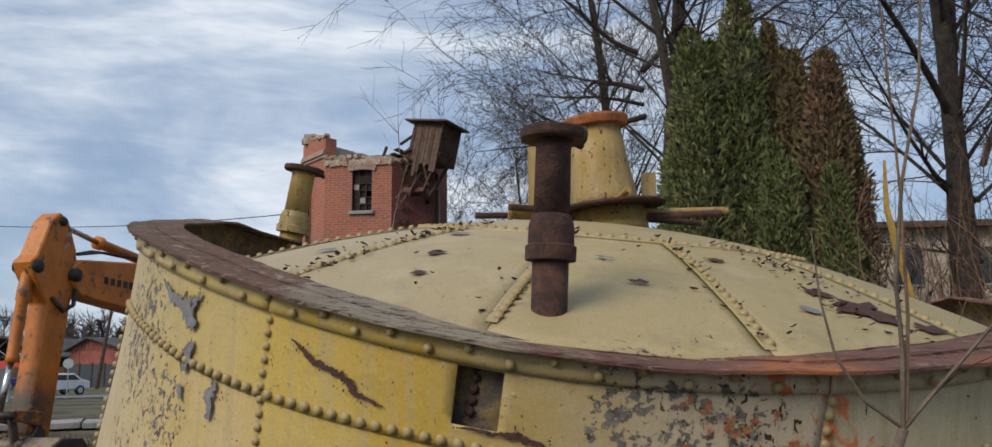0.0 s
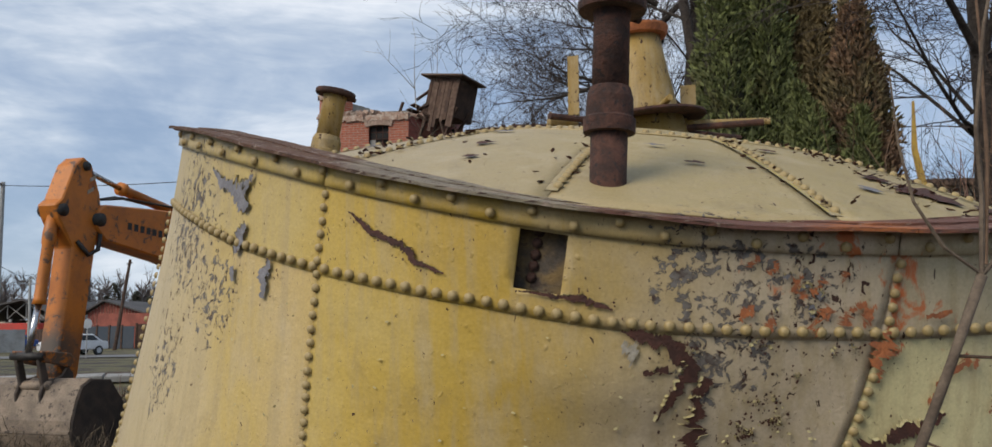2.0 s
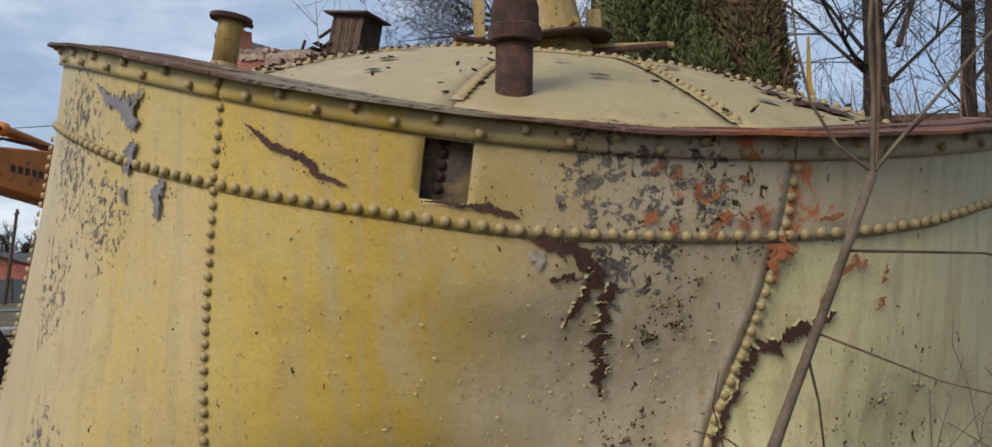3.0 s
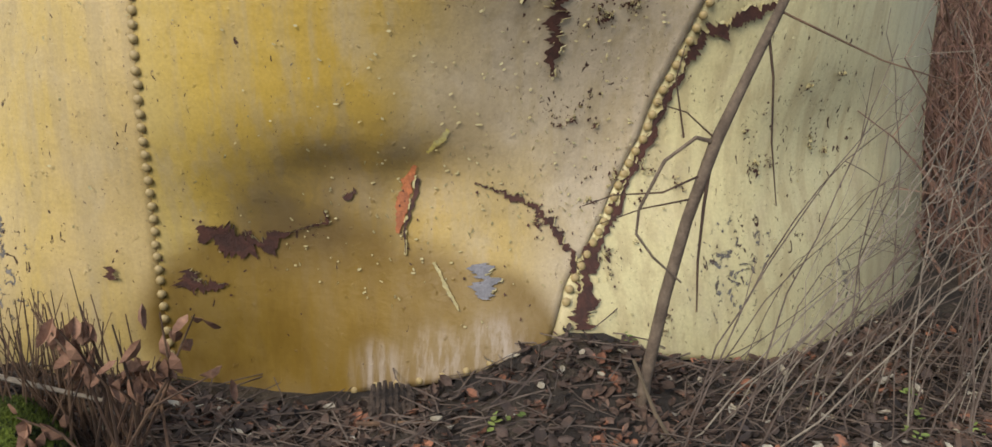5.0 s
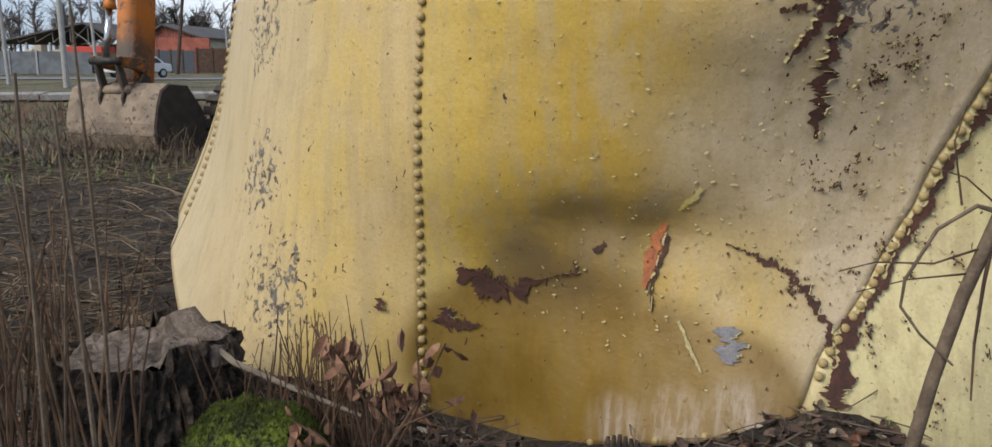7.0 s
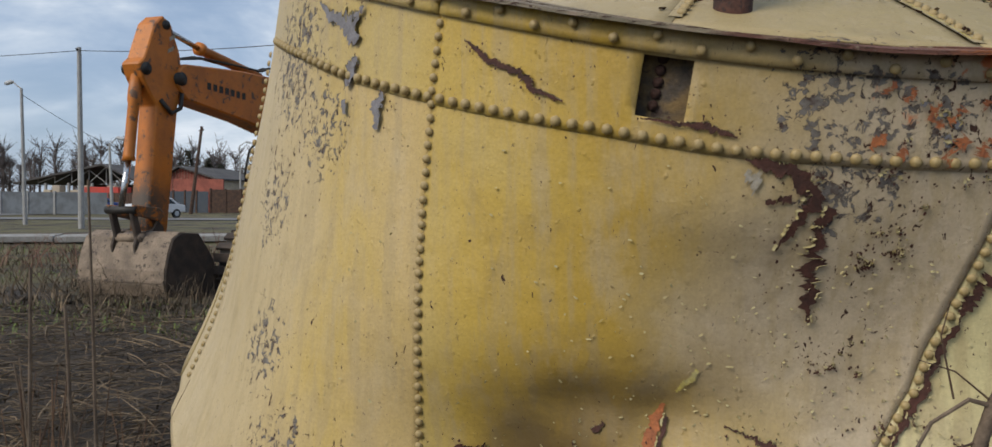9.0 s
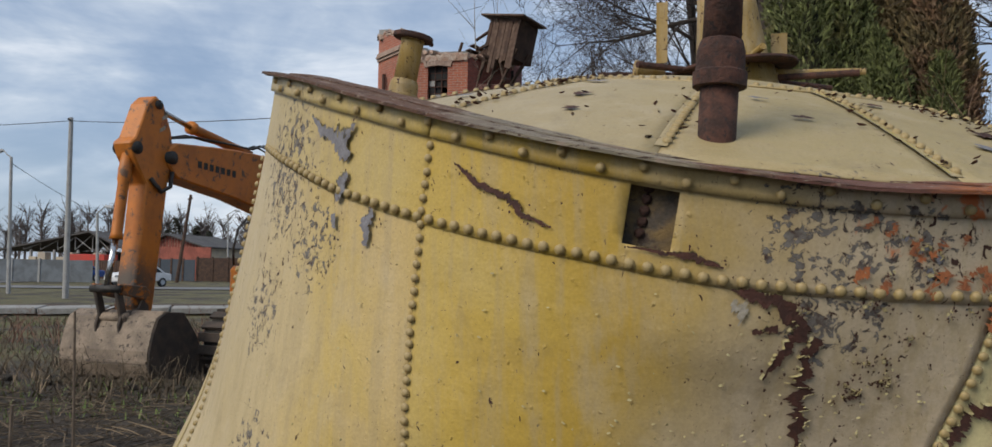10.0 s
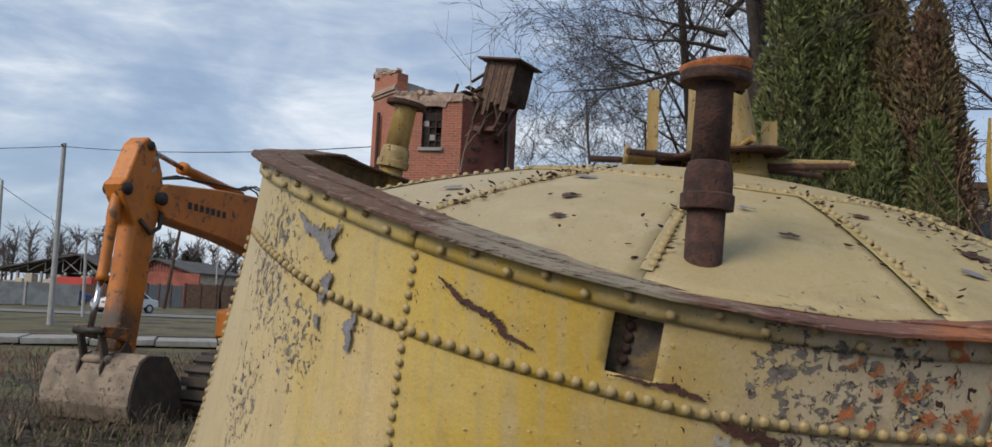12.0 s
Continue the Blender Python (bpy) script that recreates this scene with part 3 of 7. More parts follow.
def mark(points, widths, mat, off, name="paint_scar", jag=0.5, seed=1):
    """A ragged bare patch on the shell along places (angle, depth), with loose chips and a lifted paint edge."""
    rnd = random.Random(seed)
    n = 26 * (len(points) - 1)
    ts = np.linspace(0, len(points) - 1, n + 1)
    bm = bmesh.new()
    rows, edge, spots = [], [], []

    def rag(t, k):
        return sum(a * noise.noise((t * f, seed * 1.7 + k, f)) for a, f in ((.9, 2.1), (.8, 5.3), (.6, 13.0)))

    for t in ts:
        i = min(int(t), len(points) - 2)
        f = t - i
        th = points[i][0] * (1 - f) + points[i + 1][0] * f
        h = points[i][1] * (1 - f) + points[i + 1][1] * f
        w = widths[i] * (1 - f) + widths[i + 1] * f
        dth, dh = points[i + 1][0] - points[i][0], points[i + 1][1] - points[i][1]
        ln = math.hypot(dth * 2.8, dh) or 1.0
        nx, ny = -dh / ln / 2.8, dth * 2.8 / ln
        wob = 0.7 * jag * w * rag(t * .6, 3.0)
        l = w * 0.5 * (1 + 1.7 * jag * rag(t, 0.0) + .3 * jag * rnd.uniform(-1, 1)) + wob
        r = w * 0.5 * (1 + 1.7 * jag * rag(t, 9.0) + .3 * jag * rnd.uniform(-1, 1)) - wob
        l = max(l, -r + 0.0016)
        o = off(h) if callable(off) else off
        rows.append([bm.verts.new(shell(th + nx * d, h + ny * d, o)) for d in (l, l * 0.6 - r * .4, l * .3 - r * .7, -r)])
        up_side = l if ny < 0 else -r
        lift = .003 + .006 * max(0.0, noise.noise((t * 3.7, seed, 5.0)))
        keep = noise.noise((t * 2.9, seed, 7.0)) > -.05
        k = -.0045 if up_side == l and ny > 0 or up_side != l and ny < 0 else .0045
        edge.append([shell(th + nx * (up_side + d), h + ny * (up_side + d), o + z) for d, z in ((k * 1.6, -.004), (0, lift * .5), (-k * .5, lift))] if keep else None)
        spots.append((th, h, w))
    for a, b in zip(rows, rows[1:]):
        for k in range(3):
            bm.faces.new((a[k], a[k + 1], b[k + 1], b[k]))
    if mat in (M_SCAR, M_PRIMER):
        for a, b in zip(edge, edge[1:]):
            if a and b:
                va, vb = [lips.verts.new(q) for q in a], [lips.verts.new(q) for q in b]
                for k in range(2):
                    lips.faces.new((va[k], va[k + 1], vb[k + 1], vb[k]))
        for _ in range(3 * len(points)):
            th, h, w = rnd.choice(spots)
            th, h = th + rnd.gauss(0, .35 * w + .006), h + rnd.gauss(0, w + .016)
            s = rnd.uniform(.0015, .0065)
            m = rnd.randrange(4, 7)
            chips.faces.new([chips.verts.new(shell(th + s * rnd.uniform(.4, 1.2) * math.cos(6.28 * q / m) / 2.8, h + s * rnd.uniform(.5, 1.5) * math.sin(6.28 * q / m), off)) for q in range(m)])
    return part(name, bm, mat, tank)


UP_OFF, LOW_OFF = 0.0165, 0.0105
mark([(4.329, 0.149), (4.35, 0.178), (4.368, 0.199), (4.4, 0.222), (4.421, 0.233), (4.432, 0.26), (4.448, 0.283), (4.486, 0.298)], [.008, .016, .022, .018, .028, .03, .018, .006], M_SCAR, UP_OFF, seed=2)
mark([(4.585, 0.312), (4.62, 0.308), (4.646, 0.305), (4.672, 0.309), (4.7, 0.328)], [.006, .012, .02, .03, .006], M_SCAR, UP_OFF, seed=3)
mark([(3.975, 0.13), (4.01, 0.165), (4.05, 0.187)], [.012, .035, .05], M_PRIMER, UP_OFF, seed=4)
mark([(4.045, 0.18), (4.08, 0.2), (4.1, 0.225), (4.104, 0.27)], [.05, .08, .07, .015], M_PRIMER, UP_OFF, seed=5)
mark([(4.075, 0.2), (4.1, 0.15), (4.112, 0.105)], [.045, .045, .012], M_PRIMER, UP_OFF, seed=6)
mark([(4.112, 0.31), (4.105, 0.36), (4.100, 0.445)], [.02, .06, .02], M_PRIMER, UP_OFF, seed=7)
mark([(4.183, 0.420), (4.178, 0.480), (4.186, 0.575)], [.025, .05, .02], M_PRIMER, LOW_OFF, seed=8)
mark([(4.095, 0.500), (4.102, 0.560)], [.03, .03], M_PRIMER, LOW_OFF, seed=9)
mark([(4.712, 0.401), (4.738, 0.407), (4.763, 0.424), (4.799, 0.483), (4.798, 0.527), (4.784, 0.600), (4.766, 0.718)], [.008, .045, .05, .045, .05, .03, .008], M_SCAR, LOW_OFF, seed=10)
mark([(4.743, 0.539), (4.773, 0.526)], [.018, .03], M_SCAR, LOW_OFF, seed=11)
mark([(4.820, 0.538), (4.813, 0.652), (4.809, 0.734), (4.814, 0.829), (4.825, 0.979)], [.03, .03, .045, .06, .012], M_SCAR, LOW_OFF, jag=.8, seed=12)
mark([(5.115, 0.627), (5.080, 0.686), (5.036, 0.738), (5.016, 0.814), (5.005, 0.892), (4.989, 1.081), (4.966, 1.294), (4.930, 1.464)], [.012, .05, .06, .045, .02, .022, .028, .04], M_SCAR, LOW_OFF, jag=.8, seed=13)
mark([(4.977, 1.174), (4.940, 1.432), (4.897, 1.596), (4.883, 1.745), (4.883, 1.812)], [.012, .022, .042, .062, .05], M_SCAR, LOW_OFF, jag=.7, seed=14)
mark([(4.391, 1.735), (4.404, 1.768), (4.424, 1.792), (4.456, 1.799), (4.481, 1.757), (4.507, 1.713)], [.02, .06, .085, .095, .05, .012], M_SCAR, LOW_OFF, seed=15)
mark([(4.507, 1.713), (4.533, 1.666), (4.557, 1.633), (4.551, 1.585)], [.006, .006, .014, .006], M_SCAR, LOW_OFF, seed=16)
mark([(4.575, 1.527), (4.590, 1.488)], [.02, .025], M_SCAR, LOW_OFF, seed=17)
mark([(4.699, 1.201), (4.689, 1.248), (4.675, 1.300)], [.012, .022, .012], M_LINE, LOW_OFF, seed=18)
mark([(4.662, 1.363), (4.654, 1.435), (4.651, 1.508), (4.651, 1.608)], [.015, .04, .045, .012], M_ORANGE, LOW_OFF + 0.001, jag=.25, seed=19)
mark([(4.668, 1.413), (4.664, 1.518), (4.659, 1.584), (4.664, 1.679)], [.016, .014, .01, .004], M_SCAR, LOW_OFF + 0.002, seed=20)
mark([(4.741, 1.387), (4.769, 1.404), (4.788, 1.423), (4.824, 1.456), (4.850, 1.501), (4.868, 1.582), (4.877, 1.699)], [.006, .012, .02, .022, .025, .03, .012], M_SCAR, LOW_OFF, jag=.9, seed=21)
mark([(4.755, 1.650), (4.761, 1.703), (4.765, 1.756)], [.05, .075, .045], M_PRIMER, LOW_OFF, seed=22)
mark([(4.379, 1.918), (4.389, 1.980), (4.413, 1.974), (4.433, 1.958)], [.03, .07, .03, .012], M_SCAR, LOW_OFF, jag=.8, seed=23)
mark([(4.296, 1.930), (4.301, 1.981)], [.03, .03], M_SCAR, LOW_OFF, seed=24)
mark([(4.701, 1.676), (4.717, 1.746), (4.736, 1.813)], [.008, .014, .006], M_CURL, LOW_OFF, seed=27)
mark([(4.734, 0.477), (4.714, 0.452)], [.06, .03], M_WHITE, LOW_OFF, jag=.8, seed=28)
mark([(5.03, 0.34), (5.02, 0.4), (5.011, 0.461)], [.03, .07, .04], M_ORANGE, LOW_OFF + 0.012, jag=.7, seed=29)
mark([(5.075, 0.295), (5.11, 0.275)], [.02, .012], M_ORANGE, UP_OFF, seed=30)
mark([(5.143, 0.439), (5.118, 0.489), (5.098, 0.529)], [.03, .02, .012], M_ORANGE, LOW_OFF, seed=31)
for k in range(52):
    rnd = random.Random(100 + k)
    th, h = [(rnd.gauss(5.2, 0.06), rnd.uniform(0.85, 1.3)), (rnd.gauss(4.87, 0.04), rnd.uniform(0.6, 1.2)), (rnd.gauss(4.98, 0.08), rnd.uniform(1.25, 1.9)), (rnd.gauss(4.9, 0.05), rnd.uniform(0.12, 0.6))][k % 4]
    w = rnd.choice((0.004, 0.007, 0.012, 0.02))
    pts = [(th, h)]
    for q in range(rnd.randrange(1, 5)):
        pts.append((pts[-1][0] + rnd.uniform(-.008, .009), pts[-1][1] + rnd.uniform(-.012, .022)))
    mark(pts, [w * rnd.uniform(.2, 1) for q in pts], M_PRIMER if k % 4 == 3 else M_SCAR, LOW_OFF if h > 0.42 else UP_OFF, jag=1.0, seed=200 + k)
for k in range(22):
    rnd = random.Random(700 + k)
    th, h = [(rnd.gauss(4.98, .05), rnd.uniform(.12, .30)), (rnd.gauss(5.1, .06), rnd.uniform(.30, .62)), (rnd.gauss(4.90, .05), rnd.uniform(.10, .33))][k % 3]
    pts = [(th, h)]
    for q in range(rnd.randrange(1, 4)):
        pts.append((pts[-1][0] + rnd.uniform(-.012, .006), pts[-1][1] + rnd.uniform(.004, .03)))
    mark(pts, [rnd.uniform(.006, .028) for q in pts], M_ORANGE, LOW_OFF if h > 0.42 else UP_OFF + 0.001, jag=1.0, seed=800 + k)

# small loose flakes standing off the plate
for k in range(520):
    rnd = random.Random(2000 + k)
    th, h = [(rnd.gauss(4.80, .12), rnd.uniform(.5, 1.7)), (rnd.gauss(4.62, .10), rnd.uniform(.9, 1.9)), (rnd.uniform(4.0, 5.3), rnd.uniform(.45, 1.9)), (rnd.gauss(4.9, .06), rnd.uniform(.6, 1.5))][k % 4]
    a, l, w = rnd.uniform(-.9, .9) + (1.57 if rnd.random() < .4 else 0), rnd.uniform(.004, .017), rnd.uniform(.002, .006)
    o, up = 0.007, rnd.uniform(.003, .008)
    ca, sa = math.cos(a), math.sin(a)
    row = []
    for t in (0, .5, 1):
        for e, z in ((0, 0), (w, up * (1 if t == .5 else .5))):
            row.append(lips.verts.new(shell(th + (l * t * ca - e * sa) / 2.8, h + l * t * sa + e * ca, o + z)))
    for i in (0, 2):
        lips.faces.new((row[i], row[i + 1], row[i + 3], row[i + 2]))
tagged(part("paint_chip", chips, M_SCAR, tank, "tiny dark chips in the paint"), kind="stuff")
tagged(part("lifted_paint", lips, M_CURL, tank, "curled edges and flakes of lifting paint"), kind="stuff")

# dome
DOME = (0.3384, 5.9312, 2.7099)
d_up = np.array([0.1152, -0.0855, 1.0])
d_up /= np.linalg.norm(d_up)
d_a = np.cross([0, 1, 0], d_up)
d_a /= np.linalg.norm(d_a)
d_b = np.cross(d_up, d_a)


def dome(th, r, off=0.0):
    z = 0.2365 - 0.6342 * (r / 2.6) ** 2 + 0.0689 * (r / 2.6) ** 4 + 0.006 * noise.noise((r * math.cos(th) * 1.3, r * math.sin(th) * 1.3, 4.0))
    n = d_up + (2 * 0.6 * r / 6.76) * (math.cos(th) * d_a + math.sin(th) * d_b)
    n /= np.linalg.norm(n)
    return Vector(np.array(DOME) + d_up * z + r * (math.cos(th) * d_a + math.sin(th) * d_b) + off * n)


def dome_edge(th):
    """How far out the dome reaches before it meets the inside of the shell."""
    for r in np.linspace(2.73, 2.2, 40):
        v = np.array(dome(th, r)) - tc
        h = float(-(v @ t_up))
        t2 = math.atan2(v @ t_b, v @ t_a)
        w = np.array(shell(t2, max(h, 0.0))) - tc
        if math.hypot(v @ t_a, v @ t_b) < math.hypot(w @ t_a, w @ t_b) - 0.05:
            return float(r)
    return 2.2


D_SEAMS = [0.0, 0.55, 1.25, 1.95, 2.6, 3.1, 3.62, 4.10, 4.575, 4.96, 5.43, 2 * math.pi]
RING_R = 1.25
for i in range(11):
    a, b = D_SEAMS[i], D_SEAMS[i + 1]
    o = 0.004 if i % 2 else 0.0
    solid(part("dome_panel", grid_mesh([[dome(t, RING_R - 0.03 + f * (dome_edge(t) - RING_R + 0.03), o) for t in np.linspace(a, b, 14)] for f in np.linspace(0, 1, 18)]), M_DOME, tank, smooth=True), 0.008, 1.0)
solid(part("dome_crown", grid_mesh([[dome(t, r, 0.009) for t in np.linspace(0, 2 * math.pi, 80)] for r in np.linspace(0.02, RING_R + 0.04, 12)]), M_DOME, tank, smooth=True), 0.008, 1.0)
for i in (6, 7, 8, 9, 10):
    a = D_SEAMS[i]
    part("lap_strip", grid_mesh([[dome(a + s / r, r, q) for s, q in ((-0.024, 0.006), (-0.018, 0.0075), (0.018, 0.0075), (0.023, 0.006))] for r in np.linspace(RING_R, 2.6, 24)]), M_DOME, tank)
    if i > 8:
        part("lap_edge", grid_mesh([[dome(a + s / r + 0.003 * noise.noise((r * 3, i, 0)), r, 0.0165) for s in (-0.036, -0.029)] for r in np.linspace(RING_R + 0.05, 2.6, 24)]), M_LINE, tank, "bright yellow paint line")


def dome_rivet(th, r, s=1.0):
    q = dome(th, r, 0.012)
    n = (dome(th, r, 0.1) - dome(th, r)).normalized()
    u = n.orthogonal().normalized()
    m = Matrix((u, n.cross(u), n)).transposed().to_4x4()
    m.translation = q
    return rivet("dome_rivet", m, s)


for a in D_SEAMS[6:11]:
    for r in np.arange(RING_R + 0.06, 2.56, 0.062):
        dome_rivet(a + 0.006, r, 1.0)
for th in np.arange(3.6, 5.9, 0.052):
    dome_rivet(th, RING_R, 0.95)

# ---- fittings on the tank's dome ----
APEX = Vector((0.365, 5.911, 2.944))
TILT_UP = Vector((-0.10, -0.03, 1.0)).normalized()
noz = lambda h: APEX + TILT_UP * h
part("nozzle_drum", lathe([(-0.06, 0.27), (0.005, 0.27), (0.006, 0.262), (0.105, 0.255), (0.106, 0.2)], APEX, TILT_UP, 40), M_YELLOW, tank, "yellow-painted base drum of the nozzle", True)
part("collar_plate", lathe([(0.108, 0.21), (0.104, 0.395), (0.112, 0.402), (0.126, 0.395), (0.128, 0.21)], APEX, TILT_UP, 48), M_RUST, tank, "rusty round collar plate")
part("nozzle_body", lathe([(0.13, 0.235), (0.18, 0.225), (0.45, 0.192), (0.66, 0.172)], APEX, TILT_UP, 40), M_YELLOW, tank, "yellow nozzle with grey bare patches", True)
part("nozzle_flange", lathe([(0.66, 0.175), (0.665, 0.215), (0.705, 0.232), (0.72, 0.232), (0.722, 0.14)], APEX, TILT_UP, 40), M_ORANGE, tank, "orange-rusted top flange")
for k, (a, l, dz) in enumerate(((-0.02, 0.55, 0.045), (-0.25, 0.50, -0.0), (-1.2, 0.16, 0.06), (3.35, 0.62, 0.03), (3.75, 0.48, 0.035), (0.5, 0.5, 0.02))):
    d = Vector((math.cos(a), math.sin(a), -0.015 if a > -1 else 0.15))
    p0 = noz(0.05 + dz) + d * 0.24
    part("rod", tube([p0, p0 + d * l], 0.021, 10), M_YELLOW if k in (0, 2) else M_RUST, tank, "thin steel tie rod")
    part("nut", tube([p0 - d * 0.005, p0 + d * 0.03], 0.034, 6), M_YELLOW, tank)
part("upright_plate", box((-0.125, 5.62, 3.05), (-0.068, 5.635, 3.43)), M_YELLOW, tank)
part("upright_plate", box((-0.068, 5.60, 3.05), (-0.056, 5.66, 3.43)), M_YELLOW, tank)
part("upright_plate", box((0.60, 6.02, 3.05), (0.70, 6.035, 3.32)), M_YELLOW, tank)
part("side_spout", lathe([(0, 0.05), (0.01, 0.066), (0.03, 0.066), (0.035, 0.05), (0.2, 0.05)], (-0.27, 5.75, 3.04), (1, 0.1, -0.1), 20), M_YELLOW, tank, smooth=True)


def flanged_pipe(name, base, top, r, flange, collar, mat, label):
    """A cast pipe with a bulging socket collar and a bolted flange."""
    up = Vector(top) - Vector(base)
    ln = up.length
    c = collar * ln
    th = tagged(new(name), label, "pipe")
    th.location = base
    part("lower_pipe", lathe([(-0.06, r), (c - 0.05, r * 1.02), (c - 0.05, r * 0.8)], base, up, 28), mat, th, smooth=True)
    part("socket", lathe([(c - 0.05, r * 1.05), (c - 0.048, r * 1.42), (c + 0.005, r * 1.44), (c + 0.012, r * 1.30), (c + 0.085, r * 1.28), (c + 0.125, r * 1.12), (c + 0.13, r)], base, up, 32), mat, th, "bulging pipe socket")
    part("upper_pipe", lathe([(c + 0.12, r * 1.03), (ln * 0.93, r), (ln - 0.02, r * 1.08)], base, up, 28), mat, th, smooth=True)
    part("flange", lathe([(ln - 0.024, r), (ln - 0.022, flange * 0.97), (ln - 0.012, flange), (ln + 0.012, flange), (ln + 0.018, flange * 0.96), (ln + 0.018, r * 0.75)], base, up, 36), M_RUST, th, "rust-brown pipe flange")
    s = up.normalized().orthogonal().normalized()
    part("bolt", tube([Vector(base) + up * 0.985 + s * flange * 0.96, Vector(base) + up * 0.985 + s * flange * 1.12], 0.02, 6), M_RUST, th)
    return th


flanged_pipe("stub_pipe", (0.118, 3.55, 2.12), (0.156, 3.55, 2.945), 0.069, 0.132, 0.46, M_RUST, "dark rust-brown flanged pipe standing on the tank")
flanged_pipe("stub_pipe", (-2.26, 7.0, 2.80), (-2.11, 7.0, 3.66), 0.093, 0.165, 0.44, M_YELLOW, "yellow-painted flanged pipe leaning on the tank dome")

# ---- the excavator ----
def orange_paint():
    m, nt, b, co = material("orange_machine_paint", 0.5)
    big = noise_(nt, co, 2.2, 6, 0.65, 0.4)
    col = mix_(nt, step_(nt, big, 0.35, 0.7), (0.52, 0.165, 0.016), (0.36, 0.115, 0.016))
    wear = noise_(nt, co, 6, 8, 0.7, 0.5)
    col = mix_(nt, step_(nt, wear, 0.56, 0.62), col, (0.12, 0.06, 0.03))
    low = zone(nt, co, [(-8.25, 12.2, 1.35, 0.75)])
    col = mix_(nt, math_(nt, "MULTIPLY", low, step_(nt, wear, 0.40, 0.47)), col, (0.085, 0.062, 0.045))
    nt.links.new(col, b.inputs["Base Color"])
    bump(nt, b, wear, 0.004)
    return m


M_MACHINE = orange_paint()
M_BLACK = mottled("black_grease", (0.012, 0.011, 0.010), (0.03, 0.025, 0.02), 8, 0.6)
M_CHROME = mottled("chromed_rod", (0.55, 0.55, 0.55), (0.45, 0.45, 0.45), 5, 0.25, 40, 0.0, 1.0)
M_MUDSTEEL = mottled("muddy_worn_steel", (0.15, 0.115, 0.085), (0.26, 0.20, 0.145), 3.5, 0.75, 50, 0.006, c=(0.07, 0.052, 0.04))
M_DARKSTEEL = mottled("dark_pitted_steel", (0.045, 0.036, 0.030), (0.075, 0.055, 0.042), 5, 0.8)
M_STRIPE = mottled("red_white_marker", (0.55, 0.45, 0.40), (0.5, 0.09, 0.05), 9, 0.6, lo=0.49, hi=0.51)
EX = Matrix(((0.1498, -0.9887, 0, -8.3), (0.9887, 0.1498, 0, 12.3), (0, 0, 1, 0), (0, 0, 0, 1)))
exc = root("excavator", (-8.3, 12.3, 0), "orange crawler excavator with worn paint and muddy bucket on the earth", "excavator")


def ex_tube(name, pts, r, mat, parent=exc, seg=12, label=""):
    return part(name, tube([EX @ Vector(q) for q in pts], r, seg), mat, parent, label, True)


bevelled(part("stick", slab([(.10, 4.28), (.28, 4.44), (.46, 4.34), (.66, 3.9), (.72, 3.55), (.64, 3.25), (.38, 1.05), (.25, .78), (.03, .78), (-.08, 1.1), (.06, 2.2), (.13, 3.0), (-.16, 3.42), (-.24, 3.62), (-.12, 3.72)], 0.36, EX), M_MACHINE, exc), 0.02)
boom = bevelled(part("boom", slab([(.58, 3.62), (.74, 3.74), (2.24, 3.84), (3.3, 3.84), (3.9, 3.6), (4.3, 3.1), (4.0, 2.6), (3.35, 2.74), (2.34, 2.95), (.78, 3.16), (.56, 3.36)], 0.46, EX), M_MACHINE, exc), 0.025)
for k in range(7):
    part("side_mark", box((1.26 + 0.155 * k, -0.236, 3.39 - 0.010 * k), (1.36 + 0.155 * k, -0.232, 3.51 - 0.010 * k), EX), M_BLACK, boom, "dark plain bar of side marking")
for k in range(3):
    part("warning_stripe", slab([(.38 + .02 * k, 3.86 + .1 * k), (.5 + .02 * k, 3.93 + .1 * k), (.5 + .02 * k, 3.99 + .1 * k), (.38 + .02 * k, 3.92 + .1 * k)], 0.008, EX @ Matrix.Translation((0, -0.184, 0))), M_WHITE if k != 1 else M_ORANGE, exc)
for nm, q, r, w in (("pivot_pin", (.62, 3.48), .11, .54), ("pivot_pin", (.33, 4.3), .075, .42), ("pivot_pin", (-.10, 3.55), .10, .42), ("pivot_pin", (.15, .92), .08, .5), ("pivot_pin", (-.42, 1.36), .06, .56)):
    ex_tube(nm, [(q[0], -w / 2, q[1]), (q[0], w / 2, q[1])], r, M_BLACK, seg=16)
ex_tube("bucket_cylinder", [(-.10, 0, 3.52), (-.14, 0, 3.2), (-.155, 0, 3.05), (-.16, 0, 3.0), (-.26, 0, 2.2), (-.265, 0, 2.12)], [.07, .10, .10, .085, .085, .105], M_MACHINE)
ex_tube("bucket_cylinder_rod", [(-.27, 0, 2.15), (-.42, 0, 1.36)], .048, M_CHROME)
ex_tube("arm_cylinder", [(1.30, 0, 4.10), (1.40, 0, 4.09), (1.42, 0, 4.08), (3.0, 0, 3.84)], [.115, .115, .088, .088], M_MACHINE)
ex_tube("arm_cylinder_rod", [(.42, 0, 4.30), (1.32, 0, 4.10)], .045, M_CHROME)
for k, y in enumerate((-.14, -.05, .08)):
    ex_tube("hose", [(.72, y, 3.82), (1.3, y, 3.92 + .02 * k), (2.2, y, 3.93), (2.9, y, 3.93), (3.25, y, 4.05), (3.6, y, 3.98), (3.9, y, 3.7)], .018, M_BLACK, seg=6)
ex_tube("hose", [(.2, -.2, 3.1), (.4, -.24, 2.9), (.6, -.24, 3.0), (.66, -.22, 3.25)], .035, M_BLACK, seg=8)
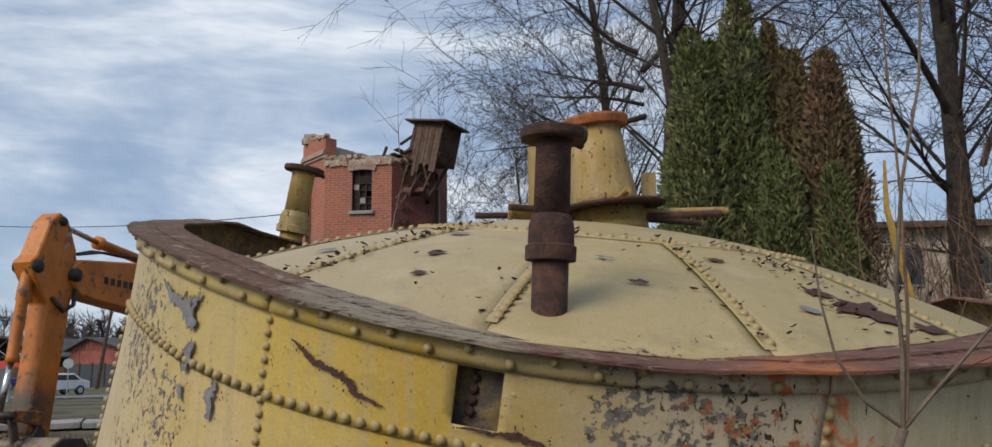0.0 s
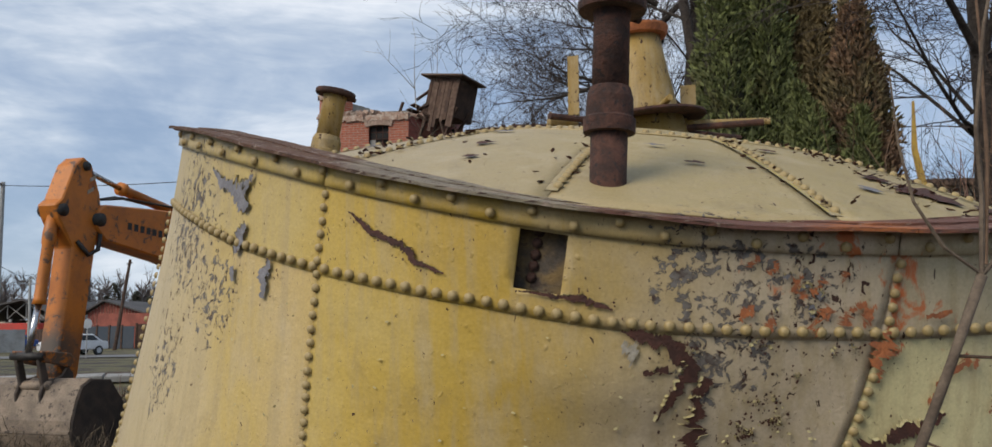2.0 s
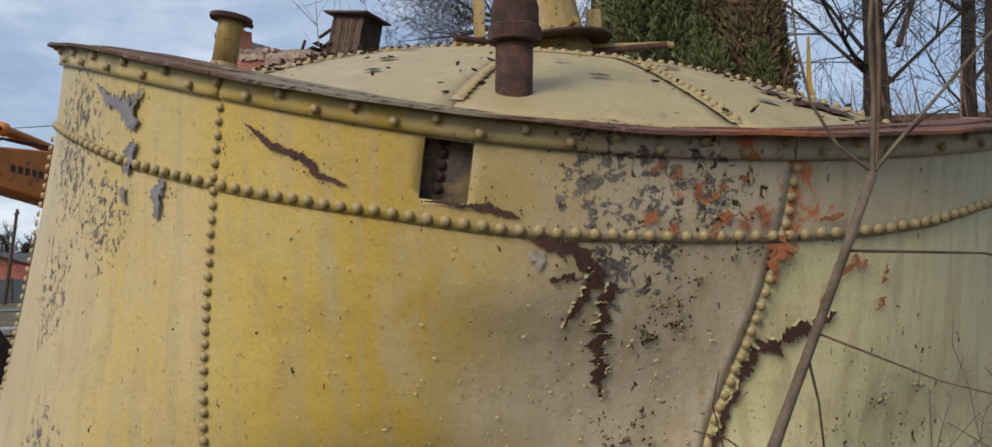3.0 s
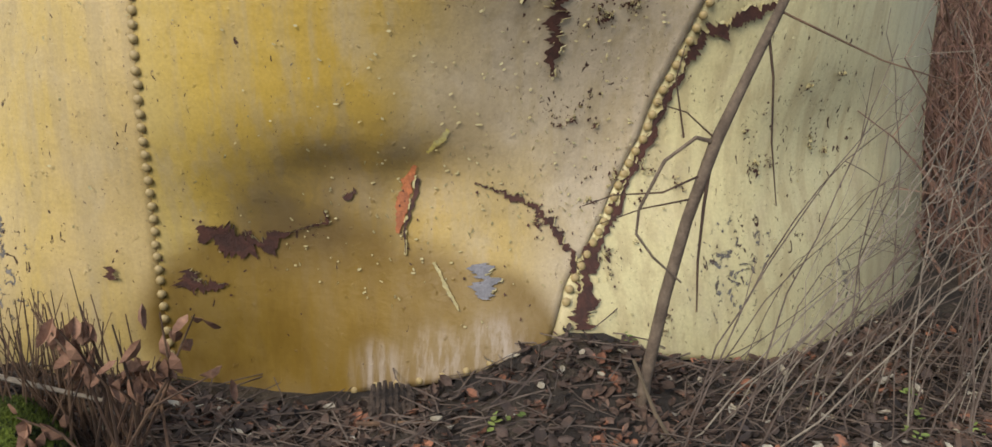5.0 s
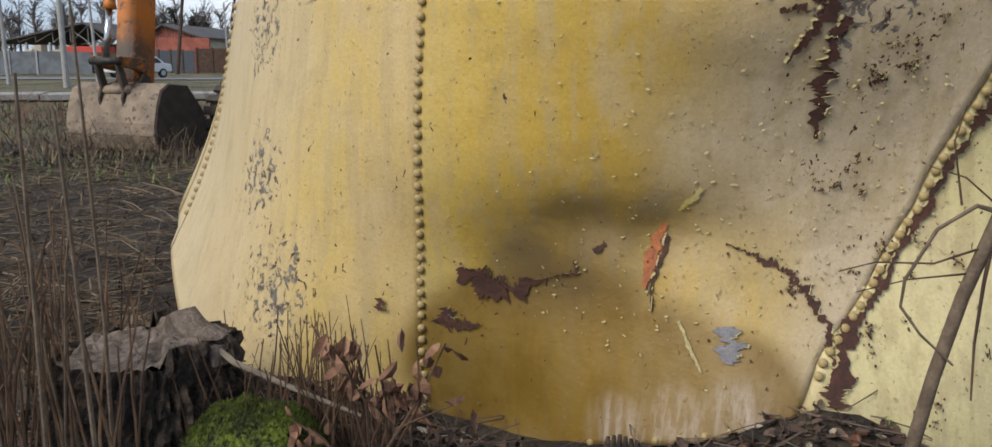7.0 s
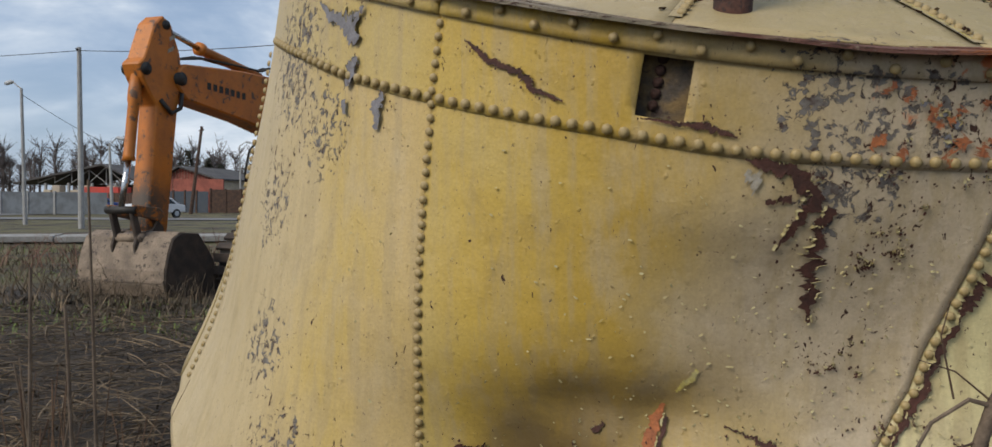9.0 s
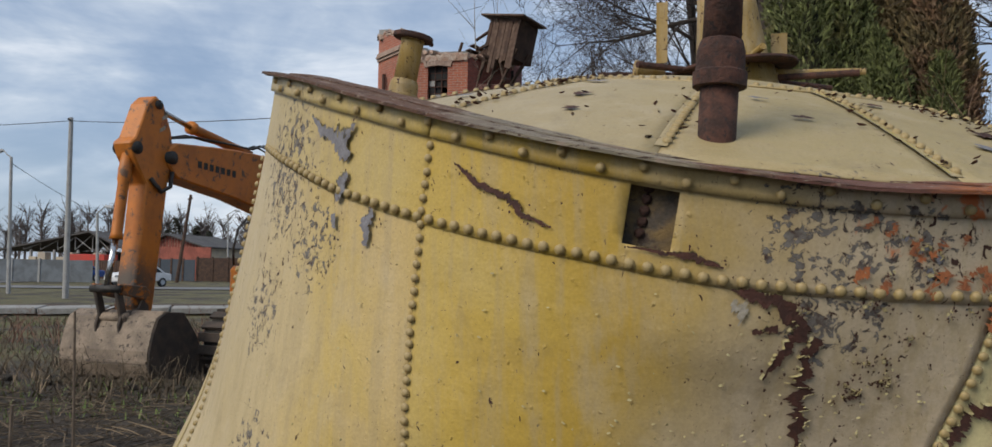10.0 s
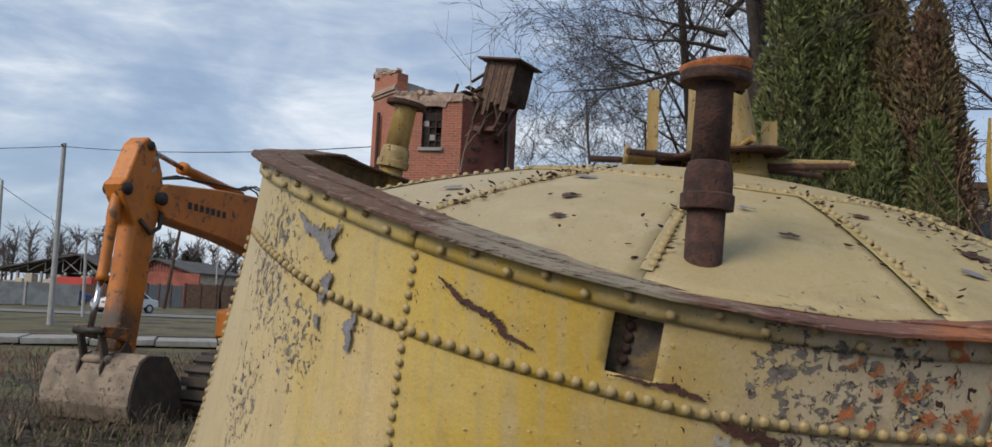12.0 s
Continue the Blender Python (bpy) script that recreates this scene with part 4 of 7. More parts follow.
for y in (-.2, .2):
    bevelled(part("link", slab([(-.48, 1.42), (-.36, 1.42), (-.22, .98), (-.2, .86), (-.32, .84)], .07, EX @ Matrix.Translation((0, y, 0))), M_DARKSTEEL, exc), .015)
    bevelled(part("guide_link", slab([(-.45, 1.44), (-.4, 1.28), (.12, 1.18), (.22, 1.3), (.1, 1.4)], .06, EX @ Matrix.Translation((0, y * 1.25, 0))), M_MACHINE, exc), .015)
# bucket: curved back plate, two side plates, lip and hinge ears
PROFILE = [(.30, .98), (-.10, 1.02), (-.27, .93), (-.36, .72), (-.43, .45), (-.44, .24), (-.36, .06), (-.18, -.02), (.25, -.03), (.86, -.01)]
bucket = part("bucket", grid_mesh([[EX @ Vector((s, y, z)) for s, z in PROFILE] for y in np.linspace(-.84, .84, 12)]), M_MUDSTEEL, exc, "wide mud-caked digging bucket")
solid(bucket, 0.03, 0.0)
for y in (-.85, .85):
    bevelled(part("side_plate", slab([(.30, 1.0)] + PROFILE[1:] + [(.9, .04), (.62, .62)], .03, EX @ Matrix.Translation((0, y, 0))), M_DARKSTEEL, bucket), .01)
for y in (-.22, .22):
    bevelled(part("hinge_ear", slab([(-.36, .60), (-.40, .82), (-.33, 1.0), (-.2, 1.02), (.0, 1.06), (.1, 1.2), (.22, 1.1), (.24, .95), (.1, .9), (-.2, .85), (-.36, .35)], .05, EX @ Matrix.Translation((0, y, 0))), M_DARKSTEEL, bucket), .012)
ex_tube("hinge_tube", [(-.27, -.3, .93), (-.27, .3, .93)], .075, M_MUDSTEEL, bucket)
part("wear_strip", box((-.475, -.84, .27), (-.44, .84, .31), EX), M_MUDSTEEL, bucket)
# carriage
EXB = EX @ Matrix.Translation((0.25, -2.25, 0))
for y in (-1.1, 1.1):
    tr = bevelled(part("track", slab([(.45, .3), (.75, .02), (4.3, .02), (4.65, .3), (4.6, .7), (4.3, .95), (.85, .98), (.5, .75)], .55, EXB @ Matrix.Translation((0, y, 0))), M_BLACK, exc, "black steel crawler track"), .04)
    path = [(.42, .3), (.42, .7), (.82, 1.0), (4.3, .98), (4.66, .65), (4.66, .3), (4.3, 0.0), (.75, 0.0)]
    for a, b in zip(path, path[1:] + path[:1]):
        n = max(1, int(math.hypot(b[0] - a[0], b[1] - a[1]) / 0.17))
        for k in range(n):
            f = (k + .5) / n
            q = Matrix.Translation((a[0] + (b[0] - a[0]) * f, y, a[1] + (b[1] - a[1]) * f)) @ Matrix.Rotation(-math.atan2(b[1] - a[1], b[0] - a[0]), 4, "Y")
            part("shoe", box((-.07, -.29, -.02), (.07, .29, .03), EXB @ q), M_DARKSTEEL, tr)
bevelled(part("carbody", box((1.3, -1.2, .95), (5.2, 1.2, 1.25), EXB), M_BLACK, exc), .03)
bevelled(part("body", slab([(1.05, 1.25), (5.4, 1.25), (5.5, 2.3), (2.6, 2.3), (1.35, 1.75), (1.05, 1.72)], 2.7, EXB), M_MACHINE, exc), .05)
bevelled(part("cab", slab([(1.9, 1.75), (3.4, 2.0), (3.4, 3.0), (2.4, 3.0), (1.9, 2.3)], .95, EXB @ Matrix.Translation((0, .65, 0))), M_BLACK, exc), .05)
part("boom_foot", tube([EX @ Vector(q) for q in ((3.6, 0, 3.3), (4.2, -.9, 2.6), (4.2, -2.0, 1.7))], .24, 8), M_MACHINE, exc)
ex_tube("mirror_arm", [(1.3, -1.0, 1.75), (1.2, -1.05, 2.0), (1.25, -1.1, 2.35), (1.5, -1.1, 2.55)], .02, M_BLACK, seg=6)
part("lamp_glass", box((1.0, .75, 1.40), (1.05, 1.0, 1.55), EXB), M_WHITE, exc)

# ---- the ruined brick tower ----
def brick_material(name, c1, c2, mortar):
    m, nt, b, co = material(name, 0.9)
    uv = nt.nodes.new("ShaderNodeUVMap").outputs[0]
    t = nt.nodes.new("ShaderNodeTexBrick")
    nt.links.new(uv, t.inputs["Vector"])
    t.inputs["Color1"].default_value, t.inputs["Color2"].default_value, t.inputs["Mortar"].default_value = (*c1, 1), (*c2, 1), (*mortar, 1)
    t.inputs["Scale"].default_value = 1.0
    t.inputs["Brick Width"].default_value, t.inputs["Row Height"].default_value, t.inputs["Mortar Size"].default_value = 0.26, 0.077, 0.009
    big = noise_(nt, co, 1.3, 6, 0.65, 0.4)
    col = mix_(nt, step_(nt, big, 0.4, 0.75, 0, 0.5), t.outputs[0], (0.20, 0.12, 0.09))
    col = mix_(nt, 1.0, col, ramp_(nt, noise_(nt, co, 14, 4), [(0.3, (0.75, 0.75, 0.75)), (0.7, (1.2, 1.2, 1.2))]), "MULTIPLY")
    nt.links.new(col, b.inputs["Base Color"])
    bump(nt, b, math_(nt, "SUBTRACT", noise_(nt, co, 30, 4), t.outputs[1]), 0.012)
    return m


M_BRICK = brick_material("red_brick", (0.42, 0.125, 0.07), (0.33, 0.09, 0.052), (0.34, 0.25, 0.20))
# darker copy of the brick: the right faces' shade is in its colour
M_BRICKSHADE = brick_material("shaded_red_brick", (0.23, 0.062, 0.05), (0.18, 0.05, 0.042), (0.16, 0.07, 0.06))
M_CONCRETE = mottled("grey_concrete", (0.30, 0.295, 0.28), (0.22, 0.215, 0.20), 2.5, 0.9)
M_RUBBLE = mottled("broken_mortar", (0.50, 0.41, 0.34), (0.36, 0.23, 0.17), 6, 0.95, 25, 0.03)
M_OLDWOOD = mottled("dark_rotten_wood", (0.050, 0.030, 0.022), (0.085, 0.048, 0.032), 4, 0.9)
M_PLANK = mottled("grey_planks", (0.13, 0.085, 0.06), (0.075, 0.042, 0.03), 5, 0.9)
M_VOID = mottled("dark_interior", (0.010, 0.010, 0.011), (0.018, 0.017, 0.016), 3, 0.9)
tower = root("brick_tower", (-7.1, 27.6, 0), "ruined red brick tower with a broken open top", "tower")
T8 = [(-8.2, 25.5), (-6.06, 25.5), (-4.93, 26.63), (-4.93, 28.77), (-6.06, 29.9), (-8.2, 29.9), (-9.33, 28.77), (-9.33, 26.63)]


def wall_uv(bm, o, d):
    uv = bm.loops.layers.uv.verify()
    for f in bm.faces:
        for l in f.loops:
            v = l.vert.co
            l[uv].uv = ((v.x - o[0]) * d[0] + (v.y - o[1]) * d[1], v.z)


def wall(a, b, z0, tops, mat, thick=0.38, hole=None, name="wall"):
    """A wall from a to b with a ragged top and at most one window through it."""
    d = Vector((b[0] - a[0], b[1] - a[1], 0))
    ln = d.length
    d.normalize()
    n = Vector((d.y, -d.x, 0))
    us = sorted(set([0.0, ln] + ([hole[0], hole[1]] if hole else []) + list(np.linspace(0, ln, 18))))
    bm = bmesh.new()
    for u0, u1 in zip(us, us[1:]):
        if u1 - u0 < 1e-4:
            continue
        zt = float(np.interp((u0 + u1) / 2, np.linspace(0, ln, len(tops)), tops)) + 0.05 * noise.noise((u0 * 5, a[0], 1.0))
        inside = hole and hole[0] - 1e-4 <= u0 < hole[1] - 1e-4
        for lo, hi in (((z0, hole[2]), (hole[3], zt)) if inside else ((z0, zt),)):
            q = [Vector((a[0], a[1], 0)) + d * u - n * w for w in (0, thick) for u in (u0, u1)]
            vs = [bm.verts.new(p + Vector((0, 0, z))) for z in (lo, hi) for p in q]
            for f in ((0, 1, 5, 4), (3, 2, 6, 7), (4, 5, 7, 6), (1, 0, 2, 3), (1, 3, 7, 5), (2, 0, 4, 6)):
                bm.faces.new([vs[i] for i in f])
    bmesh.ops.remove_doubles(bm, verts=bm.verts, dist=0.0005)
    wall_uv(bm, a, d)
    return part(name, bm, mat, tower)


TOPS = [(8.32, 8.30, 8.28, 8.2, 8.22), (8.2, 8.25, 8.3, 8.35, 8.2), (8.3, 8.6), (9.2, 9.4), (9.5, 9.45, 9.4), (9.45, 9.6), (9.65, 9.5), (9.22, 9.2, 9.1, 9.0)]
for i in range(8):
    a, b = T8[i], T8[(i + 1) % 8]
    wall(a, b, 0, TOPS[i], M_BRICK if i in (0, 7) else M_BRICKSHADE if i in (1, 2) else M_CONCRETE, hole=(0.88, 1.51, 6.69, 8.02) if i == 0 else None)
win = part("window", box((-7.32, 25.66, 6.69), (-6.69, 25.67, 8.02)), M_VOID, tower, "dark broken lattice window")
for k in range(4):
    x = -7.32 + 0.21 * k
    part("glazing_bar", box((x - .014, 25.60, 6.69), (x + .014, 25.64, 8.02)), M_RUST, win)
for k in range(7):
    z = 6.70 + 0.215 * k
    part("glazing_bar", box((-7.32, 25.605, z - .014), (-6.69, 25.635, z + .014)), M_RUST, win)
rnd = random.Random(5)
for k in range(12):
    x, z = rnd.choice((-7.32, -7.11, -6.90)), 6.70 + 0.215 * rnd.randrange(6)
    part("pane", box((x + .02, 25.61, z + .02), (x + .19, 25.614, z + .19)), M_CONCRETE if k % 4 == 0 else M_VOID, win)
part("window_sill", box((-7.4, 25.42, 6.58), (-6.62, 25.6, 6.68)), M_CONCRETE, tower)
bm = bmesh.new()
for k in range(9):
    a = -0.5 + k / 8
    box_into(bm, (-0.045, -0.02, -0.12), (0.045, 0.1, 0.12), Matrix.Translation((-7.005 + a * 0.8, 25.47, 8.10 - 0.18 * a * a)) @ Matrix.Rotation(a * 0.5, 4, "Y"))
part("window_arch", bm, M_BRICK, tower)
for k, (dz, o) in enumerate(((0.0, .05), (.09, .10), (.18, .06))):
    bm = box((-9.33, 0, 8.42 + dz), (-8.2, 0.1, 8.50 + dz))
    for v in bm.verts:
        f = (v.co.x + 9.33) / 1.13
        w = -o if v.co.y < 0.05 else 0.02
        v.co = Vector((-9.33 + 1.13 * f + w * 0.7, 26.63 - 1.13 * f + w * 0.7, v.co.z))
    part("cornice", bm, M_BRICK, tower)
bm = bmesh.new()
for k in range(330):
    i = rnd.choice((0, 0, 0, 0, 1, 7))
    f = rnd.random()
    a, b = T8[i], T8[(i + 1) % 8]
    x, y = a[0] + (b[0] - a[0]) * f, a[1] + (b[1] - a[1]) * f + 0.15
    z = float(np.interp(f, np.linspace(0, 1, len(TOPS[i])), TOPS[i])) + rnd.uniform(-.05, .12)
    s = rnd.uniform(.05, .14)
    box_into(bm, (-s, -s * .8, -s * .4), (s, s * .8, s * .4), Matrix.Translation((x, y + rnd.uniform(-.1, .15), z)) @ Euler((rnd.uniform(-.5, .5), rnd.uniform(-.4, .4), rnd.uniform(0, 3))).to_matrix().to_4x4())
tagged(part("broken_edge", bm, M_RUBBLE, tower, "crumbling mortar and broken bricks"), kind="stuff")
bm = bmesh.new()
for k in range(26):
    x = -8.2 + 2.14 * k / 26
    box_into(bm, (x, 25.44, 8.12 + .08 * noise.noise((k * .6, 0, 0))), (x + 2.14 / 26, 25.5, 8.30 + .06 * noise.noise((k * .9, 3, 0))))
tagged(part("plaster_band", bm, M_RUBBLE, tower, "crumbling pale plaster band below the broken top"), kind="stuff")
part("slab", box((-8.9, 26.6, 8.55), (-5.6, 29.5, 8.7)), M_CONCRETE, tower)
part("drain_pipe", tube([(-8.95, 26.1, 0), (-8.95, 26.1, 7.9)], .06, 8), M_RUST, tower)
part("drain_pipe", tube([(-4.86, 26.55, 0), (-4.86, 26.55, 8.0)], .05, 8), M_VOID, tower)
part("bay", box((-5.75, 25.75, 7.28), (-5.05, 26.3, 7.42), None), M_BRICKSHADE, tower)
DM = Matrix.Translation((-5.66, 25.75, 7.98)) @ Matrix.Rotation(radians(11), 4, "Y") @ Matrix.Rotation(radians(-25), 4, "Z")
hut = part("wooden_dormer", box((0.0, -.05, .30), (1.15, .9, 1.5), DM), M_OLDWOOD, tower, "dark rotten wooden dormer hanging off the top")
for k in range(9):
    part("board", box((.01 + .128 * k, -.085 + .01 * (k % 2), -.25 + .6 * rnd.random()), (.125 + .128 * k, -.055 + .01 * (k % 2), 1.5 - .25 * rnd.random()), DM), M_PLANK if k % 3 else M_OLDWOOD, hut)
part("roof_board", box((-.22, -.3, 1.52), (1.4, 1.0, 1.57), DM), M_PLANK, hut)
for p, q in (((1.2, 0, .6), (.75, .1, -.6)), ((1.25, .6, .6), (.7, .5, -.7)), ((.2, 0, .6), (-.2, 0, -.9)), ((.6, 0, .6), (.25, .1, -.8)), ((-.7, .3, .9), (.1, .2, 1.35)), ((-.9, .5, .5), (.2, .3, 1.1)), ((-.5, .1, .2), (.3, 0, .75)), ((.5, 0, .5), (.9, .1, -.4))):
    part("beam", tube([DM @ Vector(p), DM @ Vector(q)], .055, 4), M_OLDWOOD, tower, "dark leaning timber beam")
for k in range(5):
    part("roof_sheet", box((-1.0 + .16 * k, -.1, .35 + .1 * k), (-.82 + .16 * k, 1.0, .38 + .1 * k), DM @ Matrix.Rotation(radians(-20), 4, "Y")), M_OLDWOOD, tower)
for k in range(16):
    a = Vector((rnd.uniform(-6.7, -5.2), rnd.uniform(25.5, 26.6), rnd.uniform(8.0, 8.5)))
    b = a + Vector((rnd.uniform(-.2, .7), rnd.uniform(-.3, .3), rnd.uniform(-.3, .7)))
    part("plank", tube([a, b], rnd.uniform(.03, .06), 4), M_OLDWOOD if k % 3 else M_PLANK, tower, "broken dark roof plank")
for k in range(14):
    f, z = rnd.uniform(.15, .9), rnd.choice((5.9, 6.3, 6.7, 7.0))
    x, y = -6.06 + 1.13 * f, 25.5 + 1.13 * f
    part("putlog_hole", box((x - .05, y - .07, z), (x + .05, y - .02, z + .1)), M_VOID, tower)

# ---- road, rails, slabs ----
M_ASPHALT = mottled("worn_asphalt", (0.13, 0.13, 0.135), (0.19, 0.185, 0.18), 0.7, 0.9, 30, 0.01)
M_RAIL = mottled("rusty_rail", (0.07, 0.045, 0.035), (0.11, 0.075, 0.055), 4, 0.7)
M_BALLAST = mottled("dark_ballast", (0.06, 0.048, 0.042), (0.11, 0.09, 0.075), 5, 0.95, 20, 0.03)
M_GRASS = mottled("thin_winter_grass", (0.085, 0.10, 0.03), (0.17, 0.155, 0.06), 1.3, 0.95, 25, 0.04)
ROAD = [(-95, 27, 5), (-60, 41, 5.2), (-40, 50, 5.4), (-28, 56, 5.5), (-12, 66, 5.5), (10, 82, 5.5)]


def strip(line, z, mat, name, label, kind="structure", offset=0.0, cat="road"):
    pts = []
    for i, (x, y, w) in enumerate(line):
        a, b = line[max(i - 1, 0)], line[min(i + 1, len(line) - 1)]
        d = Vector((b[0] - a[0], b[1] - a[1], 0)).normalized()
        n = Vector((-d.y, d.x, 0))
        pts.append([Vector((x, y, z)) + n * (offset + s * w) for s in (-.5, -.2, .2, .5)])
    ob = part(name, grid_mesh(pts), mat)
    return tagged(ob, label, cat, kind=kind)


strip(ROAD, 0.05, M_ASPHALT, "road", "grey worn asphalt road with crumbled edges")
strip([(-52, 55, 5), (-56, 72, 6), (-60, 90, 6)], 0.045, M_ASPHALT, "road", "grey asphalt side road leading to the sheds")
RAILS = [(-60, 10, 4), (-30, 21.5, 4), (-20, 27.5, 4), (-12, 33.5, 4), (2, 46, 4)]
strip(RAILS, 0.04, M_BALLAST, "pavement", "dark ballast bed of old rails", cat="ballast")
for o in (-.75, .75):
    rail = root("rail", (-20, 27.5, 0), "rusty old rail lying in ballast", "rail", "rails")
    pts = []
    for i, (x, y, w) in enumerate(RAILS):
        a, b = RAILS[max(i - 1, 0)], RAILS[min(i + 1, 4)]
        d = Vector((b[0] - a[0], b[1] - a[1], 0)).normalized()
        pts.append(Vector((x - d.y * o, y + d.x * o, 0.0)))
    part("rail_foot", tube([p + Vector((0, 0, .05)) for p in pts], .07, 4), M_RAIL, rail)
    part("rail_head", tube([p + Vector((0, 0, .15)) for p in pts], .05, 6), M_RAIL, rail)
for k in range(7):
    a = Matrix.Translation((-24.5 + 2.0 * k * .86, 22.6 + 2.0 * k * .5, 0.06)) @ Matrix.Rotation(radians(30), 4, "Z")
    bevelled(tagged(part("concrete_slab", box((-.97, -1.0, 0), (.97, 1.0, .2), a @ Matrix.Rotation(radians(rnd.uniform(-1.5, 1.5)), 4, "Y")), M_CONCRETE), "pale grey concrete slab lying beside the rails", "slab", "slabs by the rails"), .02)

# ---- poles, wires, sign ----
M_POLE = mottled("pole_concrete", (0.34, 0.34, 0.33), (0.27, 0.265, 0.26), 2, 0.9)
M_WIRE = mottled("black_wire", (0.02, 0.02, 0.022), (0.03, 0.03, 0.03), 2)
M_SIGN = mottled("sign_back", (0.42, 0.44, 0.46), (0.36, 0.38, 0.40), 3, 0.5)


def lamp_post(base, top, arm, label):
    p = root("street_lamp", base, label, "street lamp", "street lamps")
    part("post", tube([base, top], [.11, .07], 8), M_POLE, p)
    part("arm", tube([top, Vector(top) + Vector((0, 0, .1)) + Vector(arm) * .5, Vector(top) + Vector((0, 0, .3)) + Vector(arm)], .035, 6), M_POLE, p)
    e = Vector(top) + Vector((0, 0, .3)) + Vector(arm)
    part("lamp_head", lathe([(0, .05), (.1, .11), (.5, .12), (.6, .06)], e, (arm[0], arm[1], -.1), 10), M_SIGN, p)


lamp_post((-33.9, 39.4, 0), (-34.1, 39.4, 7.2), (-.6, .1, .1), "tall thin concrete street lamp by the road")
lamp_post((-33.5, 46, 0), (-33.7, 46, 4.7), (.5, 0, .1), "thin grey street lamp by the road")
lamp_post((-43.6, 80, 0), (-43.8, 80, 6.8), (.7, 0, .1), "distant thin grey street lamp by the road")
pole = root("utility_pole", (-27.85, 36, 0), "straight pale concrete utility pole beside the road", "pole")
part("shaft", tube([(-27.85, 36, 0), (-27.95, 36, 8.6)], [.15, .10], 10), M_POLE, pole)
part("insulator", tube([(-27.95, 36, 8.45), (-27.95, 35.8, 8.5)], .05, 6), M_WIRE, pole)
pole = root("utility_pole", (-43.1, 70, 0), "leaning dark wooden utility pole beyond the road", "pole")
part("shaft", tube([(-43.1, 70, 0), (-42.0, 70, 7.9)], [.18, .12], 8), M_OLDWOOD, pole)
part("crossarm", tube([(-42.3, 70, 7.5), (-41.8, 70, 7.6)], .06, 4), M_OLDWOOD, pole)


def wire(a, b, dip, name="cable"):
    a, b = Vector(a), Vector(b)
    pts = [a.lerp(b, t) - Vector((0, 0, dip * 4 * t * (1 - t))) for t in np.linspace(0, 1, 18)]
    return tagged(part(name, tube(pts, .016, 4), M_WIRE), "thin black overhead cable between poles", "cable", "overhead cables")


wire((-27.95, 36, 8.45), (-8.9, 27.0, 7.0), .25)
wire((-27.95, 36, 8.45), (-60, 33, 8.4), .5)
wire((-34.1, 39.4, 6.9), (-33.7, 46, 4.6), .1)
sign = root("road_sign", (-32.9, 50.5, 0), "round road sign seen from its grey back", "sign")
part("post", tube([(-32.9, 50.5, 0), (-32.9, 50.5, 2.5)], .035, 6), M_POLE, sign)
part("plate", lathe([(0, .32), (.02, .32)], (-32.9, 50.46, 2.15), (.45, -.9, 0), 8), M_SIGN, sign)
for k, x in enumerate((-24.5, -21.0)):
    ml = root("marker_post", (x, 58.5, 0), "short white roadside marker post with a red top", "post", "marker posts")
    part("post", box((x - .06, 58.45, 0), (x + .06, 58.55, .8)), M_WHITE, ml)
    part("cap", box((x - .065, 58.44, .8), (x + .065, 58.56, .95)), M_ORANGE, ml)

# ---- fences and sheds beyond the road ----
M_FENCE = mottled("blue_grey_fence", (0.16, 0.18, 0.20), (0.11, 0.12, 0.13), 1.5, 0.8)
M_BLUE = mottled("dark_blue_sheet", (0.030, 0.045, 0.065), (0.045, 0.055, 0.07), 1.5, 0.6)
M_REDSHEET = mottled("red_sheet", (0.50, 0.035, 0.02), (0.36, 0.045, 0.03), 1.2, 0.5)
M_REDWALL = mottled("red_brown_boards", (0.26, 0.075, 0.05), (0.18, 0.05, 0.035), 1.5, 0.8, obj=0.2)
M_ROOF = mottled("dark_roof", (0.045, 0.042, 0.042), (0.08, 0.072, 0.068), 1.0, 0.8)
M_BLOCK = mottled("pale_block_wall", (0.45, 0.38, 0.28), (0.36, 0.31, 0.25), 1.0, 0.9)
M_GLASS = mottled("car_glass", (0.02, 0.025, 0.03), (0.03, 0.035, 0.04), 2, 0.1)
M_CARWHITE = mottled("white_car_paint", (0.68, 0.69, 0.70), (0.6, 0.6, 0.6), 1, 0.25)
M_CARBLUE = mottled("blue_car_paint", (0.03, 0.08, 0.30), (0.025, 0.06, 0.22), 1, 0.25)
M_TYRE = mottled("tyre_rubber", (0.015, 0.015, 0.015), (0.025, 0.025, 0.025), 6, 0.8)


def fence(a, b, n, h, mat, label, gap=0.12, post=True):
    a, b = Vector((*a, 0)), Vector((*b, 0))
    f = root("fence", a, label, "fence")
    d = (b - a) / n
    ang = math.atan2(d.y, d.x)
    for k in range(n):
        m = Matrix.Translation(a + d * k) @ Matrix.Rotation(ang, 4, "Z")
        part("panel", box((gap / 2, -.03, 0.05), (d.length - gap / 2, .03, h + .05 * noise.noise((k * .7, h, 0))), m), mat, f)
        if post:
            part("post", box((-.08, -.09, 0), (.08, .09, h + .1), m), M_POLE if mat is M_FENCE else M_OLDWOOD, f)
    return f


